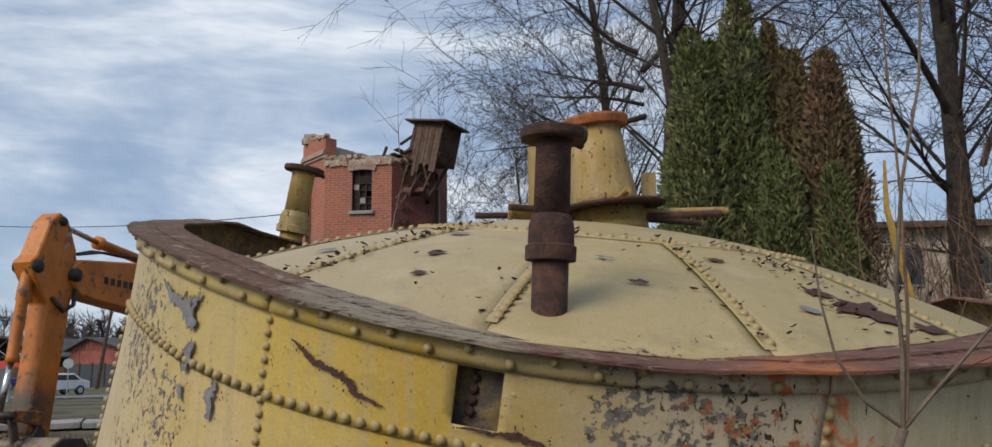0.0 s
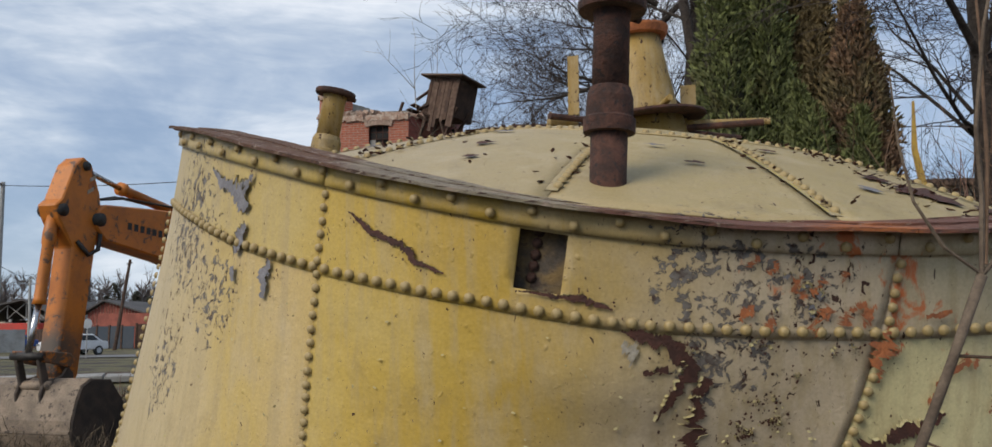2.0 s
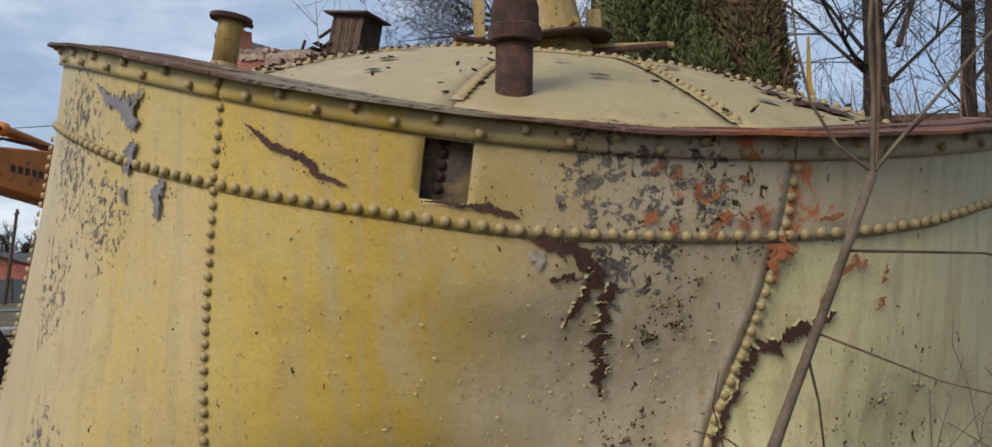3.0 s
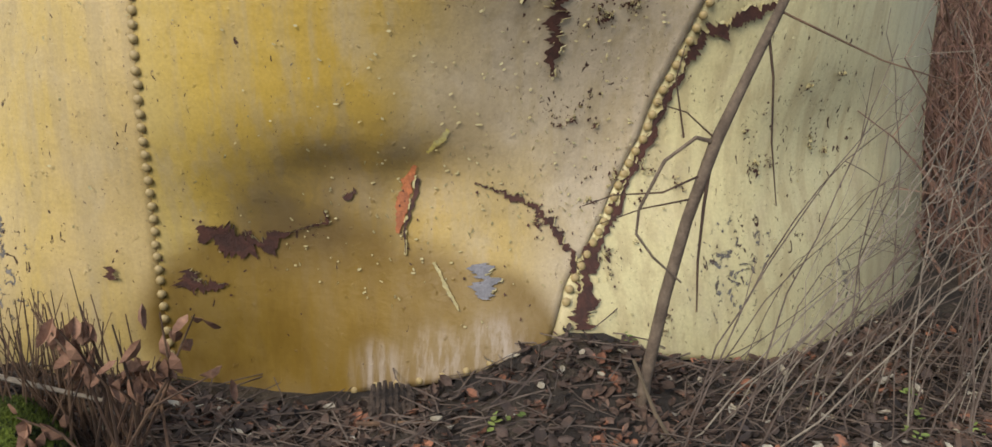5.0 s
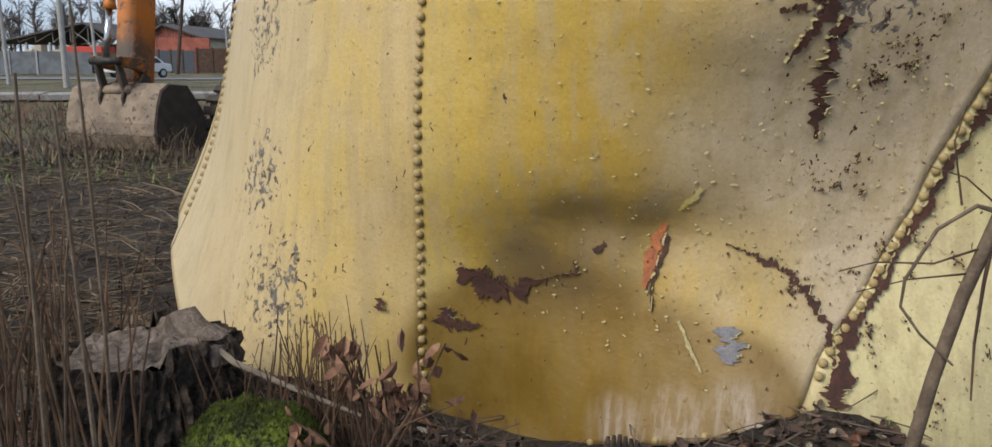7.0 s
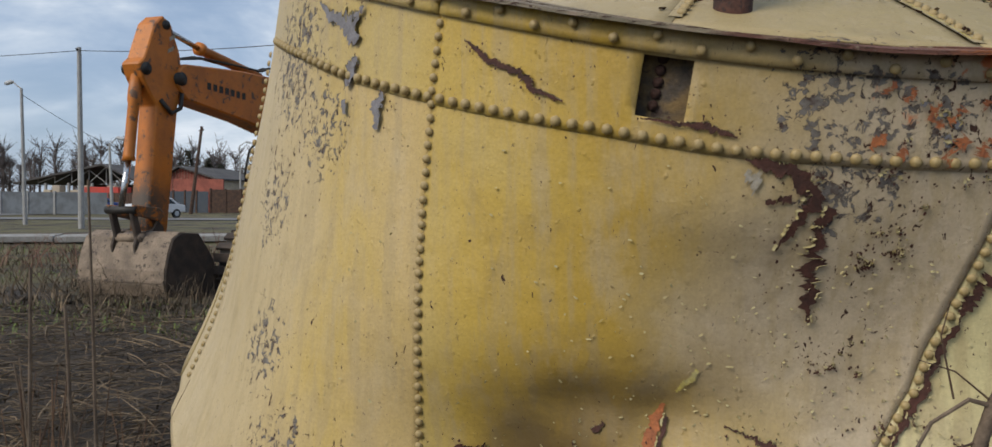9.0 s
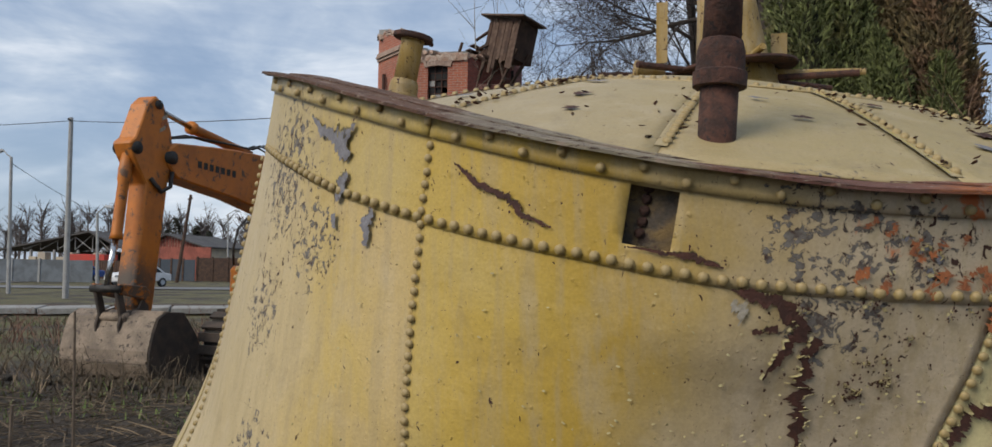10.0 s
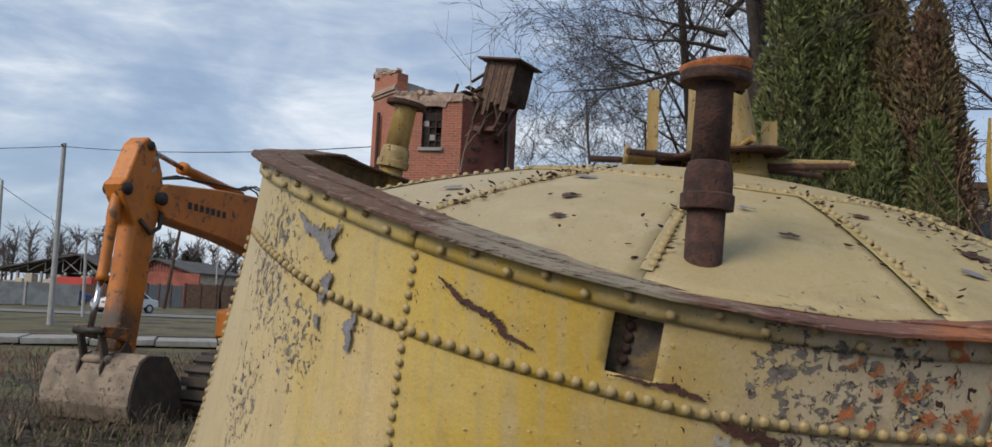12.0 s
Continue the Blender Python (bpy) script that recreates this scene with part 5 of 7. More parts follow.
fence((-72, 54), (-46, 62.5), 13, 1.85, M_FENCE, "blue-grey concrete panel fence along the road")
fence((-56, 76), (-49.5, 75), 22, 1.9, M_OLDWOOD, "dark weathered wooden board fence", .05, False)
fence((-49.3, 75), (-44.3, 75), 4, 2.1, M_BLUE, "dark blue sheet metal fence", .02)
fence((-44.2, 75.2), (-34, 77), 7, 2.3, M_OLDWOOD, "tall dark wooden fence", .03)


def shed(x0, x1, peak, y0, y1, eave, top, wallmat, label, boards=False, openf=False):
    s = root("shed", ((x0 + x1) / 2, y0, 0), label, "shed", "sheds")
    t = 0.25
    if openf:
        for x in np.linspace(x0 + .2, x1 - .2, 6):
            part("post", box((x - .12, y0, 0), (x + .12, y0 + .24, eave)), M_POLE, s)
        part("back_wall", box((x0, y1 - t, 0), (x1, y1, eave)), M_ROOF, s)
        for k in range(8):
            x = x0 + (x1 - x0) * k / 7
            z = float(np.interp(x, [x0, peak, x1], [eave, top, eave]))
            part("truss_strut", tube([(x, y0 + .1, eave), (x, y0 + .1, z - .1)], .06, 4), M_POLE, s)
            if 0 < k < 7:
                x2 = x0 + (x1 - x0) * (k + (1 if x < peak else -1)) / 7
                part("truss_strut", tube([(x, y0 + .1, eave), (x2, y0 + .1, float(np.interp(x2, [x0, peak, x1], [eave, top, eave])) - .1)], .05, 4), M_POLE, s)
        part("low_wall", box((x0 + 1, y0 + .5, 0), (x1 - 1, y0 + .8, 1.9)), wallmat, s)
    else:
        part("wall", slab([(x0, 0), (x1, 0), (x1, eave), (peak, top), (x0, eave)], y1 - y0, Matrix.Translation((0, (y0 + y1) / 2, 0))), wallmat, s)
        if boards:
            n = int((x1 - x0) / .35)
            for k in range(n):
                x = x0 + (x1 - x0) * (k + .5) / n
                z = float(np.interp(x, [x0, peak, x1], [eave, top, eave]))
                part("board", box((x - .15, y0 - .05, 1.9), (x + .15, y0 - .01, z - .05)), M_REDWALL, s)
        part("door", box((x0 + .6, y0 - .06, 0), (x0 + 2.4, y0 - .01, 2.1)), M_BLOCK, s)
    for a, b, za, zb in ((x0 - .5, peak, eave - .2, top), (peak, x1 + .5, top, eave - .2)):
        bm = bmesh.new()
        vs = [bm.verts.new((x, y, z + o)) for o in (.03, .2) for y in (y0 - .6, y1 + .5) for x, z in ((a, za), (b, zb))]
        for f in ((0, 1, 3, 2), (4, 6, 7, 5), (0, 4, 5, 1), (2, 3, 7, 6), (0, 2, 6, 4), (1, 5, 7, 3)):
            bm.faces.new([vs[i] for i in f])
        part("roof", bm, M_ROOF, s)
    return s


shed(-74, -58.5, -63, 85, 97, 3.0, 4.95, M_BLOCK, "open timber-trussed shed with pale stacked blocks inside", openf=True)
shed(-56.3, -49.8, -54.2, 86, 96, 3.6, 4.8, M_BLOCK, "gabled shed with red-brown boards and dark roof", True)
bevelled(tagged(part("red_container", box((-61.8, 79, .1), (-57.0, 81.2, 2.5)), M_REDSHEET), "bright red sheet-metal container by the shed", "container"), .04)
tagged(part("red_hoarding", box((-51.2, 80, 0), (-45.6, 80.2, 3.4)), M_REDWALL), "faded red corrugated hoarding beside the shed", "hoarding")
for k in range(9):
    x = -70.5 + 1.15 * k
    bevelled(tagged(part("block_stack", box((x, 83, 0), (x + .95, 84, 1.7 + .5 * (k % 3))), M_BLOCK), "pale stack of building blocks beside the shed", "blocks", "block stacks"), .03)


def car(at, turn, mat, label):
    c = tagged(new("car"), label, "car")
    prof = [(-2.1, .35), (-2.15, .75), (-1.9, .95), (-1.1, 1.0), (-.6, 1.42), (.9, 1.45), (1.6, 1.0), (2.1, .92), (2.15, .4)]
    bevelled(part("body", slab(prof, 1.7), mat, c), .08, 2)
    bevelled(part("side_glass", slab([(-.95, 1.0), (-.52, 1.36), (.85, 1.38), (1.35, 1.0)], 1.72), M_GLASS, c), .02)
    part("windscreen", box((-.02, -.7, 0), (.02, .7, .55), Matrix.Translation((-1.08, 0, 1.0)) @ Matrix.Rotation(radians(48), 4, "Y")), M_GLASS, c)
    for x in (-1.35, 1.35):
        for y in (-.78, .78):
            w = part("wheel", lathe([(-.1, .2), (-.1, .32), (.1, .32), (.1, .2)], (x, y, .32), (0, 1, 0), 18), M_TYRE, c)
            part("rim", lathe([(-.11, .19), (.11, .19)], (x, y, .32), (0, 1, 0), 12), M_SIGN, w)
    for y in (-.62, .62):
        part("headlight", box((-2.17, y - .16, .68), (-2.1, y + .16, .82)), M_CHROME, c)
    c.matrix_basis = Matrix.Translation(at) @ Matrix.Rotation(turn, 4, "Z")
    return c


car((-36.5, 54.5, 0.05), radians(70), M_CARWHITE, "white car on the asphalt road")
car((-49.5, 65, 0.05), radians(60), M_CARBLUE, "blue car parked beside the fence")
bm = grid_mesh([[(x, y, 1.4 * min(1, max(0, (x - 9) / 5)) * min(1, max(0, (y - 22) / 5)) - 0.05) for x in np.linspace(8.9, 80, 60)] for y in np.linspace(21.9, 90, 60)])
tagged(part("ground", bm, M_GROUND, smooth=True), "raised earth bank beyond the bushes", "ground", kind="structure")
car((19.5, 31.5, 1.36), radians(10), M_CARWHITE, "white car parked beyond the bushes on higher ground")

# ---- plants ----
def bark(name, a, b, scale=9.0):
    return mottled(name, a, b, scale, 0.95, 45, 0.02)


M_BARK = bark("grey_brown_bark", (0.032, 0.025, 0.020), (0.065, 0.050, 0.040))
M_TWIG = mottled("dark_twigs", (0.030, 0.023, 0.020), (0.052, 0.039, 0.033), 4, 0.95, 30, 0)
M_REDTWIG = mottled("reddish_twigs", (0.15, 0.075, 0.055), (0.20, 0.12, 0.085), 3, 0.9, 30, 0, island=0.35)
M_GREYTWIG = mottled("grey_stems", (0.17, 0.14, 0.11), (0.25, 0.21, 0.16), 6, 0.85, 50, 0.002, island=0.3)
M_BROWNTWIG = mottled("brown_shoots", (0.055, 0.030, 0.019), (0.13, 0.078, 0.045), 6, 0.85, 50, 0.001, obj=0.5)
M_STRAW = mottled("dry_straw", (0.165, 0.122, 0.076), (0.062, 0.045, 0.030), 2, 0.9, 20, 0, island=0.65)
M_LEAF = mottled("dead_leaves", (0.090, 0.055, 0.039), (0.038, 0.028, 0.024), 2.5, 0.85, 40, 0.002, c=(0.19, 0.080, 0.045), island=0.7)
M_PALELEAF = mottled("withered_leaves", (0.27, 0.15, 0.095), (0.15, 0.075, 0.045), 9, 0.85, 60, 0.003, island=0.3)
M_GREEN = mottled("small_green_leaves", (0.10, 0.16, 0.035), (0.17, 0.20, 0.05), 9, 0.7, 60, 0.001, island=0.3)
M_MOSS = mottled("bright_moss", (0.035, 0.050, 0.010), (0.140, 0.175, 0.02), 11, 0.95, 130, 0.012, c=(0.020, 0.022, 0.010), island=0.5)
M_STUMPTOP = mottled("grey_cut_wood", (0.27, 0.215, 0.175), (0.11, 0.082, 0.065), 11, 0.9, 80, 0.02)
M_STUMPBARK = bark("rough_stump_bark", (0.016, 0.011, 0.008), (0.075, 0.052, 0.038), 20)


class Soup:
    """Many small pieces gathered into one mesh."""

    def __init__(self):
        self.v, self.f = [], []

    def tube(self, pts, radii, seg=3):
        n0 = len(self.v)
        up = None
        for i, q in enumerate(pts):
            d = pts[min(i + 1, len(pts) - 1)] - pts[max(i - 1, 0)]
            if d.length < 1e-9:
                d = Vector((0, 0, 1))
            d = d.normalized()
            s = d.orthogonal().normalized() if up is None else up.cross(d)
            if s.length < 1e-4:
                s = d.orthogonal()
            s.normalize()
            up = d.cross(s)
            r = radii[i]
            for k in range(seg):
                a = 2 * math.pi * k / seg
                self.v.append(q + (math.cos(a) * s + math.sin(a) * up) * r)
        for i in range(len(pts) - 1):
            for k in range(seg):
                a, b = n0 + i * seg + k, n0 + i * seg + (k + 1) % seg
                self.f.append((a, b, b + seg, a + seg))

    def blade(self, q, tip, w):
        d = tip - q
        s = Vector((-d.y, d.x, 0))
        s = (s.normalized() if s.length > 1e-6 else Vector((1, 0, 0))) * w
        n = len(self.v)
        m = q.lerp(tip, 0.55)
        self.v += [q - s, q + s, m + s * 0.8, m - s * 0.8, tip]
        self.f += [(n, n + 1, n + 2, n + 3), (n + 3, n + 2, n + 4)]

    def leaf(self, m, l, w, curl):
        n = len(self.v)
        for x, y, z in ((0, 0, 0), (.3, .5, curl * .5), (.72, .42, curl), (1, 0, curl * 1.4), (.72, -.42, curl), (.3, -.5, curl * .5), (.35, 0, -curl * .3), (.7, 0, -curl * .1)):
            self.v.append(m @ Vector((x * l, y * w, z * l)))
        self.f += [(n, n + 6, n + 1), (n + 1, n + 6, n + 7, n + 2), (n + 2, n + 7, n + 3), (n, n + 5, n + 6), (n + 5, n + 4, n + 7, n + 6), (n + 4, n + 3, n + 7)]

    def make(self, name, mat, parent=None, label="", smooth=False):
        me = bpy.data.meshes.new(name)
        me.from_pydata([tuple(v) for v in self.v], [], self.f)
        if smooth:
            me.polygons.foreach_set("use_smooth", [True] * len(me.polygons))
        me.materials.append(mat)
        ob = new(name, me)
        if parent is not None:
            ob.parent = parent
            ob.matrix_parent_inverse = Matrix.Translation(-Vector(parent.location))
        return tagged(ob, label)


def limb(big, fine, rnd, q, d, length, r, level, droop, wander):
    """A limb with its own smaller limbs and twigs."""
    n = 7 if level == 0 else 6 if level < 3 else 4
    pts, rad = [q.copy()], [r]
    d = d.normalized()
    for i in range(n):
        d = (d + Vector((rnd.gauss(0, wander), rnd.gauss(0, wander), rnd.gauss(0, wander * .7) + (0.05 if level == 0 else droop)))).normalized()
        q = q + d * (length / n)
        pts.append(q.copy())
        rad.append(max(r * (1 - (.62 if level == 0 else .92) * (i + 1) / n), 0.004))
    (big if level < 2 else fine).tube(pts, rad, 8 if level == 0 else 5 if level == 1 else 3)
    if level >= 4 or length < 0.22:
        return
    kids = (10, 9, 6, 3)[level]
    for k in range(kids):
        t = rnd.uniform(.35 if level == 0 else .2, 1.0)
        i = min(int(t * n), n - 1)
        base = pts[i].lerp(pts[i + 1], t * n - i)
        ax = (pts[i + 1] - pts[i]).normalized()
        side = ax.orthogonal().normalized()
        side.rotate(Matrix.Rotation(rnd.uniform(0, 2 * math.pi), 3, ax))
        spread = rnd.uniform(.55, 1.25)
        limb(big, fine, rnd, base, ax + side * spread, length * (rnd.uniform(.34, .6) if level else rnd.uniform(.28, .5)), max(rad[i] * rnd.uniform(.26, .42 if level == 0 else .64), .008), level + 1, droop, wander)


def bare_tree(base, top, r, seed, label, droop=-.01, wander=.13, arms=()):
    t = root("bare_tree", base, label, "tree", "bare trees")
    rnd = random.Random(seed)
    big, fine = Soup(), Soup()
    b, e = Vector(base), Vector(top)
    limb(big, fine, rnd, b, e - b, (e - b).length, r, 0, droop, .045)
    for p, q, rr in arms:
        limb(big, fine, rnd, Vector(p), Vector(q) - Vector(p), (Vector(q) - Vector(p)).length, rr, 1, droop, wander * 1.5)
    big.make("trunk", M_BARK, t, "dark bark trunk and limbs", True)
    tagged(fine.make("twig_mass", M_TWIG, t, "fine bare twigs"), kind="stuff")
    return t


bare_tree((2.25, 22, 0), (1.0, 22, 13.5), .36, 3, "tall bare deciduous tree with dark spreading limbs", arms=(((1.55, 22, 8.3), (-3.0, 21.4, 8.0), .085), ((1.5, 22, 9.0), (-2.4, 22.6, 10.4), .085), ((1.4, 22, 10), (-1.6, 21.5, 12.4), .08), ((1.5, 22, 9.5), (4.6, 22, 12.3), .09), ((1.5, 22, 8.6), (-1.8, 20.8, 9.3), .06)))
bare_tree((1.3, 23.5, 0), (.1, 23.5, 12.5), .2, 7, "slim bare tree with upright limbs", arms=(((.6, 23.5, 8), (-2.6, 23.5, 10.2), .06),))
bare_tree((1.5, 24.5, 0), (.9, 24.5, 13), .16, 11, "slim bare tree behind the larger trunk")
bare_tree((2.9, 20.5, 0), (2.3, 20.5, 14.5), .20, 13, "bare tree rising behind the evergreens", arms=(((2.7, 20.5, 9), (7.2, 20, 12), .055), ((2.8, 20.5, 8.6), (7.0, 20, 8.4), .05)))
bare_tree((6.25, 15.0, 0), (7.3, 15.2, 12.5), .25, 17, "stout bare tree with a leaning dark trunk", arms=(((6.5, 15, 4.6), (4.4, 15, 6.4), .04), ((6.6, 15, 5.2), (8.4, 15, 7.4), .06), ((6.45, 15, 3.6), (4.9, 14.6, 4.3), .04)))
bare_tree((5.9, 15.2, 0), (6.5, 15.3, 11.5), .17, 18, "upright bare trunk growing beside a stouter one", arms=(((6.1, 15.2, 5.2), (4.6, 15, 7.6), .04),))
bare_tree((7.6, 14.2, 0), (7.6, 14.3, 11), .17, 19, "bare tree with upright dark trunk", arms=(((7.6, 14.2, 3.2), (6.2, 14, 5.2), .04), ((7.6, 14.2, 4), (9.0, 14, 6.5), .05)))
bare_tree((10.5, 12.5, 0), (10.2, 12.5, 10), .2, 53, "bare tree with dense tangled limbs", arms=(((10.5, 12.5, 2.5), (8.0, 12, 5.2), .07), ((10.5, 12.5, 3.5), (13, 12.2, 6.5), .08)))
bare_tree((7.4, 9.6, 0), (7.8, 9.8, 7.5), .11, 57, "low tangled bare tree beside the tank", arms=(((7.4, 9.6, 1.5), (5.4, 9.2, 4.0), .05), ((7.4, 9.6, 2.0), (9.0, 9.4, 4.6), .05)))
bare_tree((9.5, 18.5, 0), (9.2, 18.5, 12), .22, 31, "bare tree at the edge of the wood")
bare_tree((-1.9, 31, 0), (-1.9, 31, 9.6), .09, 29, "thin bare sapling beyond the tower", arms=(((-1.9, 31, 3), (-4.2, 31, 8.5), .05), ((-1.9, 31, 3.5), (.4, 31, 8.8), .05), ((-1.9, 31, 4), (-3.2, 30.5, 9.0), .05)))
bare_tree((-.4, 33, 0), (.2, 33, 9.2), .08, 37, "thin bare sapling beyond the tank", arms=(((-.3, 33, 3), (-2.2, 33, 8.2), .05), ((-.3, 33, 4), (1.8, 33, 8.4), .05)))

# saplings growing on the ruin
sap = root("sapling", (-6.0, 25.2, 8.1), "thin pale bare sapling rooted in the tower top", "sapling", "saplings on the ruin")
s, f = Soup(), Soup()
rnd = random.Random(8)
for a, b, r in (((-6.0, 25.35, 5.9), (-5.75, 25.2, 8.4), .025), ((-5.75, 25.2, 8.4), (-5.9, 25.2, 10.6), .02), ((-5.8, 25.2, 9.0), (-6.9, 25.2, 10.4), .016), ((-5.2, 25.6, 8.6), (-4.9, 25.6, 11.0), .018), ((-5.9, 25.3, 7.0), (-4.9, 25.5, 8.2), .014), ((-4.75, 26.4, 6.0), (-4.8, 26.4, 9.6), .016)):
    limb(s, f, rnd, Vector(a), Vector(b) - Vector(a), (Vector(b) - Vector(a)).length, r, 3, 0, .06)
f.make("stem", M_GREYTWIG, sap)


# evergreens
def evergreen_material(name, green, brown, mixv):
    m, nt, b, co = material(name, 0.8)
    g = nt.nodes.new("ShaderNodeNewGeometry").outputs["Random Per Island"]
    big = noise_(nt, co, 0.9, 4, 0.6, 0.4)
    f = step_(nt, math_(nt, "ADD", big, mixv - 0.5), 0.42, 0.62)
    col = mix_(nt, f, green, brown)
    col = mix_(nt, 1.0, col, ramp_(nt, g, [(0.0, (0.5, 0.5, 0.5)), (0.6, (0.95, 0.95, 0.95)), (1.0, (1.55, 1.55, 1.45))]), "MULTIPLY")
    nt.links.new(col, b.inputs["Base Color"])
    return m


M_FIR = [evergreen_material("evergreen_sprays", (0.150, 0.170, 0.062), (0.205, 0.155, 0.075), v) for v in (0.34, 0.42, 0.52, 0.72)]
# near-black green: shade deep between the sprays is put into this colour
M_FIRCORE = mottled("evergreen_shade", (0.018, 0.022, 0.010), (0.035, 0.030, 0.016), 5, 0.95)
M_FIRBROWN = evergreen_material("browned_evergreen_sprays", (0.18, 0.145, 0.07), (0.22, 0.13, 0.08), 0.5)


def evergreen(x, y, h, r, seed, mat, label):
    t = root("evergreen_tree", (x, y, 0), label, "evergreen", "column evergreens")
    rnd = random.Random(seed)
    part("trunk", tube([(x, y, 0), (x + .05, y, h * .5), (x, y, h * .9)], [.14, .09, .03], 8), M_BARK, t)
    cols = [(rnd.uniform(-.45, .45) * r, rnd.uniform(-.45, .45) * r, rnd.uniform(.72, 1.0) if k else 1.0, rnd.uniform(.42, .62)) for k in range(6)]
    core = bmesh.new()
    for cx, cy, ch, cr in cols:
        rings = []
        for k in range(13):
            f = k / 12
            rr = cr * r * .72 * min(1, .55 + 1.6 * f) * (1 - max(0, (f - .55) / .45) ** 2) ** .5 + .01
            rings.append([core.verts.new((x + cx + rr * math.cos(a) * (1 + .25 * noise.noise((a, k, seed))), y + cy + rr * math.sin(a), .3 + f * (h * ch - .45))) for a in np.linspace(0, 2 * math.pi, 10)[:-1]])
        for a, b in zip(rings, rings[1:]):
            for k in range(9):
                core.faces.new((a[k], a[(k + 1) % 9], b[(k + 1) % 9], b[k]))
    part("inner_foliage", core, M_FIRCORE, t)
    sp = Soup()
    for cx, cy, ch, cr in cols:
        for k in range(6800):
            f = rnd.random() ** .85
            z = .4 + f * (h * ch - .4)
            if z < 1.2:
                continue
            rr = cr * r * min(1, .55 + 1.6 * f) * max(0.0, 1 - max(0, (f - .55) / .45) ** 2) ** .5
            a = rnd.uniform(0, 2 * math.pi)
            lump = 1 + .55 * noise.noise((math.cos(a) * 1.6 + cx * 5, math.sin(a) * 1.6 + cy * 5, z * 2.1))
            rr *= lump * rnd.uniform(.75, 1.18)
            q = Vector((x + cx + rr * math.cos(a), y + cy + rr * math.sin(a), z))
            d = Vector((math.cos(a) * .6 + rnd.gauss(0, .45), math.sin(a) * .5 + rnd.gauss(0, .45), rnd.uniform(.2, 1.5))).normalized()
            l = rnd.uniform(.06, .15)
            n = len(sp.v)
            s1 = d.orthogonal().normalized()
            s1.rotate(Matrix.Rotation(rnd.uniform(0, 3), 3, d))
            s2 = d.cross(s1)
            w = l * .15
            sp.v += [q, q + d * l * .5 + s1 * w, q + d * l, q + d * l * .5 - s1 * w, q + d * l * .45 + s2 * w, q + d * l * .45 - s2 * w]
            sp.f += [(n, n + 1, n + 2, n + 3), (n, n + 4, n + 2, n + 5)]
    sp.make("foliage", mat, t, "dense scaly foliage sprays")
    return t


evergreen(1.90, 14.0, 7.35, .74, 41, M_FIR[0], "tall dark green column evergreen with dense sprays")
evergreen(2.52, 14.2, 8.0, .72, 42, M_FIR[1], "tallest green column evergreen with dense sprays")
evergreen(3.34, 14.1, 7.5, .48, 43, M_FIR[3], "slim column evergreen with a browned top")
evergreen(3.96, 13.9, 6.9, .64, 44, M_FIRBROWN, "mostly browned dying column evergreen")
evergreen(3.05, 13.5, 5.3, .44, 45, M_FIR[0], "lower green column evergreen")
evergreen(3.62, 13.4, 4.9, .46, 46, M_FIR[1], "lower green evergreen before a browned one")

# ---- undergrowth beyond and beside the tank ----
def thicket(name, at, size, n, hmin, hmax, mat, seed, label, r=.008, bend=.5):
    t = root(name, at, label, "bush", "bare bushes")
    rnd = random.Random(seed)
    sp = Soup()
    for k in range(n):
        q = Vector((at[0] + rnd.uniform(-1, 1) * size[0], at[1] + rnd.uniform(-1, 1) * size[1], at[2] - .02))
        h = rnd.uniform(hmin, hmax)
        d = Vector((rnd.gauss(0, .35), rnd.gauss(0, .35), 1)).normalized()
        pts, rad = [q], [r * rnd.uniform(.7, 1.5)]
        for i in range(7):
            d = (d + Vector((rnd.gauss(0, .16), rnd.gauss(0, .16), rnd.uniform(-bend, .1) * .25))).normalized()
            pts.append(pts[-1] + d * h / 7)
            rad.append(rad[0] * (1 - i / 8))
            if i > 1 and rnd.random() < .75:
                e = (d + Vector((rnd.gauss(0, .7), rnd.gauss(0, .7), rnd.gauss(.1, .4)))).normalized()
                l = h * rnd.uniform(.12, .3)
                p1 = pts[-1] + e * l * .5
                sp.tube([pts[-1], p1, p1 + (e + Vector((0, 0, rnd.gauss(0, .3)))).normalized() * l * .5], [rad[-1] * .6, rad[-1] * .45, rad[-1] * .25], 3)
                for _ in range(2):
                    g = (e + Vector((rnd.gauss(0, .6), rnd.gauss(0, .6), rnd.gauss(0, .5)))).normalized()
                    sp.tube([p1, p1 + g * l * .45], [rad[-1] * .35, rad[-1] * .2], 3)
        sp.tube(pts, rad, 4)
    tagged(sp.make("twig_mass", mat, t), kind="stuff")
    return t


thicket("bare_bush", (3.6, 5.0, 0), (.7, 1.1), 110, 1.3, 2.6, M_REDTWIG, 61, "dense reddish-brown leafless bush beside the tank")
thicket("bare_bush", (4.6, 7.4, 0), (1.2, 1.6), 120, 1.8, 3.6, M_REDTWIG, 62, "tall tangled leafless bush with reddish twigs", .010)
thicket("bare_bush", (6.0, 11.5, 0), (1.8, 1.8), 190, 2.4, 5.0, M_BROWNTWIG, 63, "tall tangled brown leafless undergrowth", .014)
thicket("bare_bush", (3.0, 4.1, 0), (.35, .5), 60, .9, 1.9, M_REDTWIG, 64, "leafless bush leaning on the tank")
thicket("bare_bush", (8.5, 16, 0), (2.6, 2.4), 70, 3, 6.5, M_TWIG, 65, "dark leafless undergrowth at the wood edge", .016)
thicket("bare_bush", (11.0, 9.5, 0), (2.6, 2.6), 90, 2, 4.2, M_REDTWIG, 66, "wide reddish leafless thicket", .014)
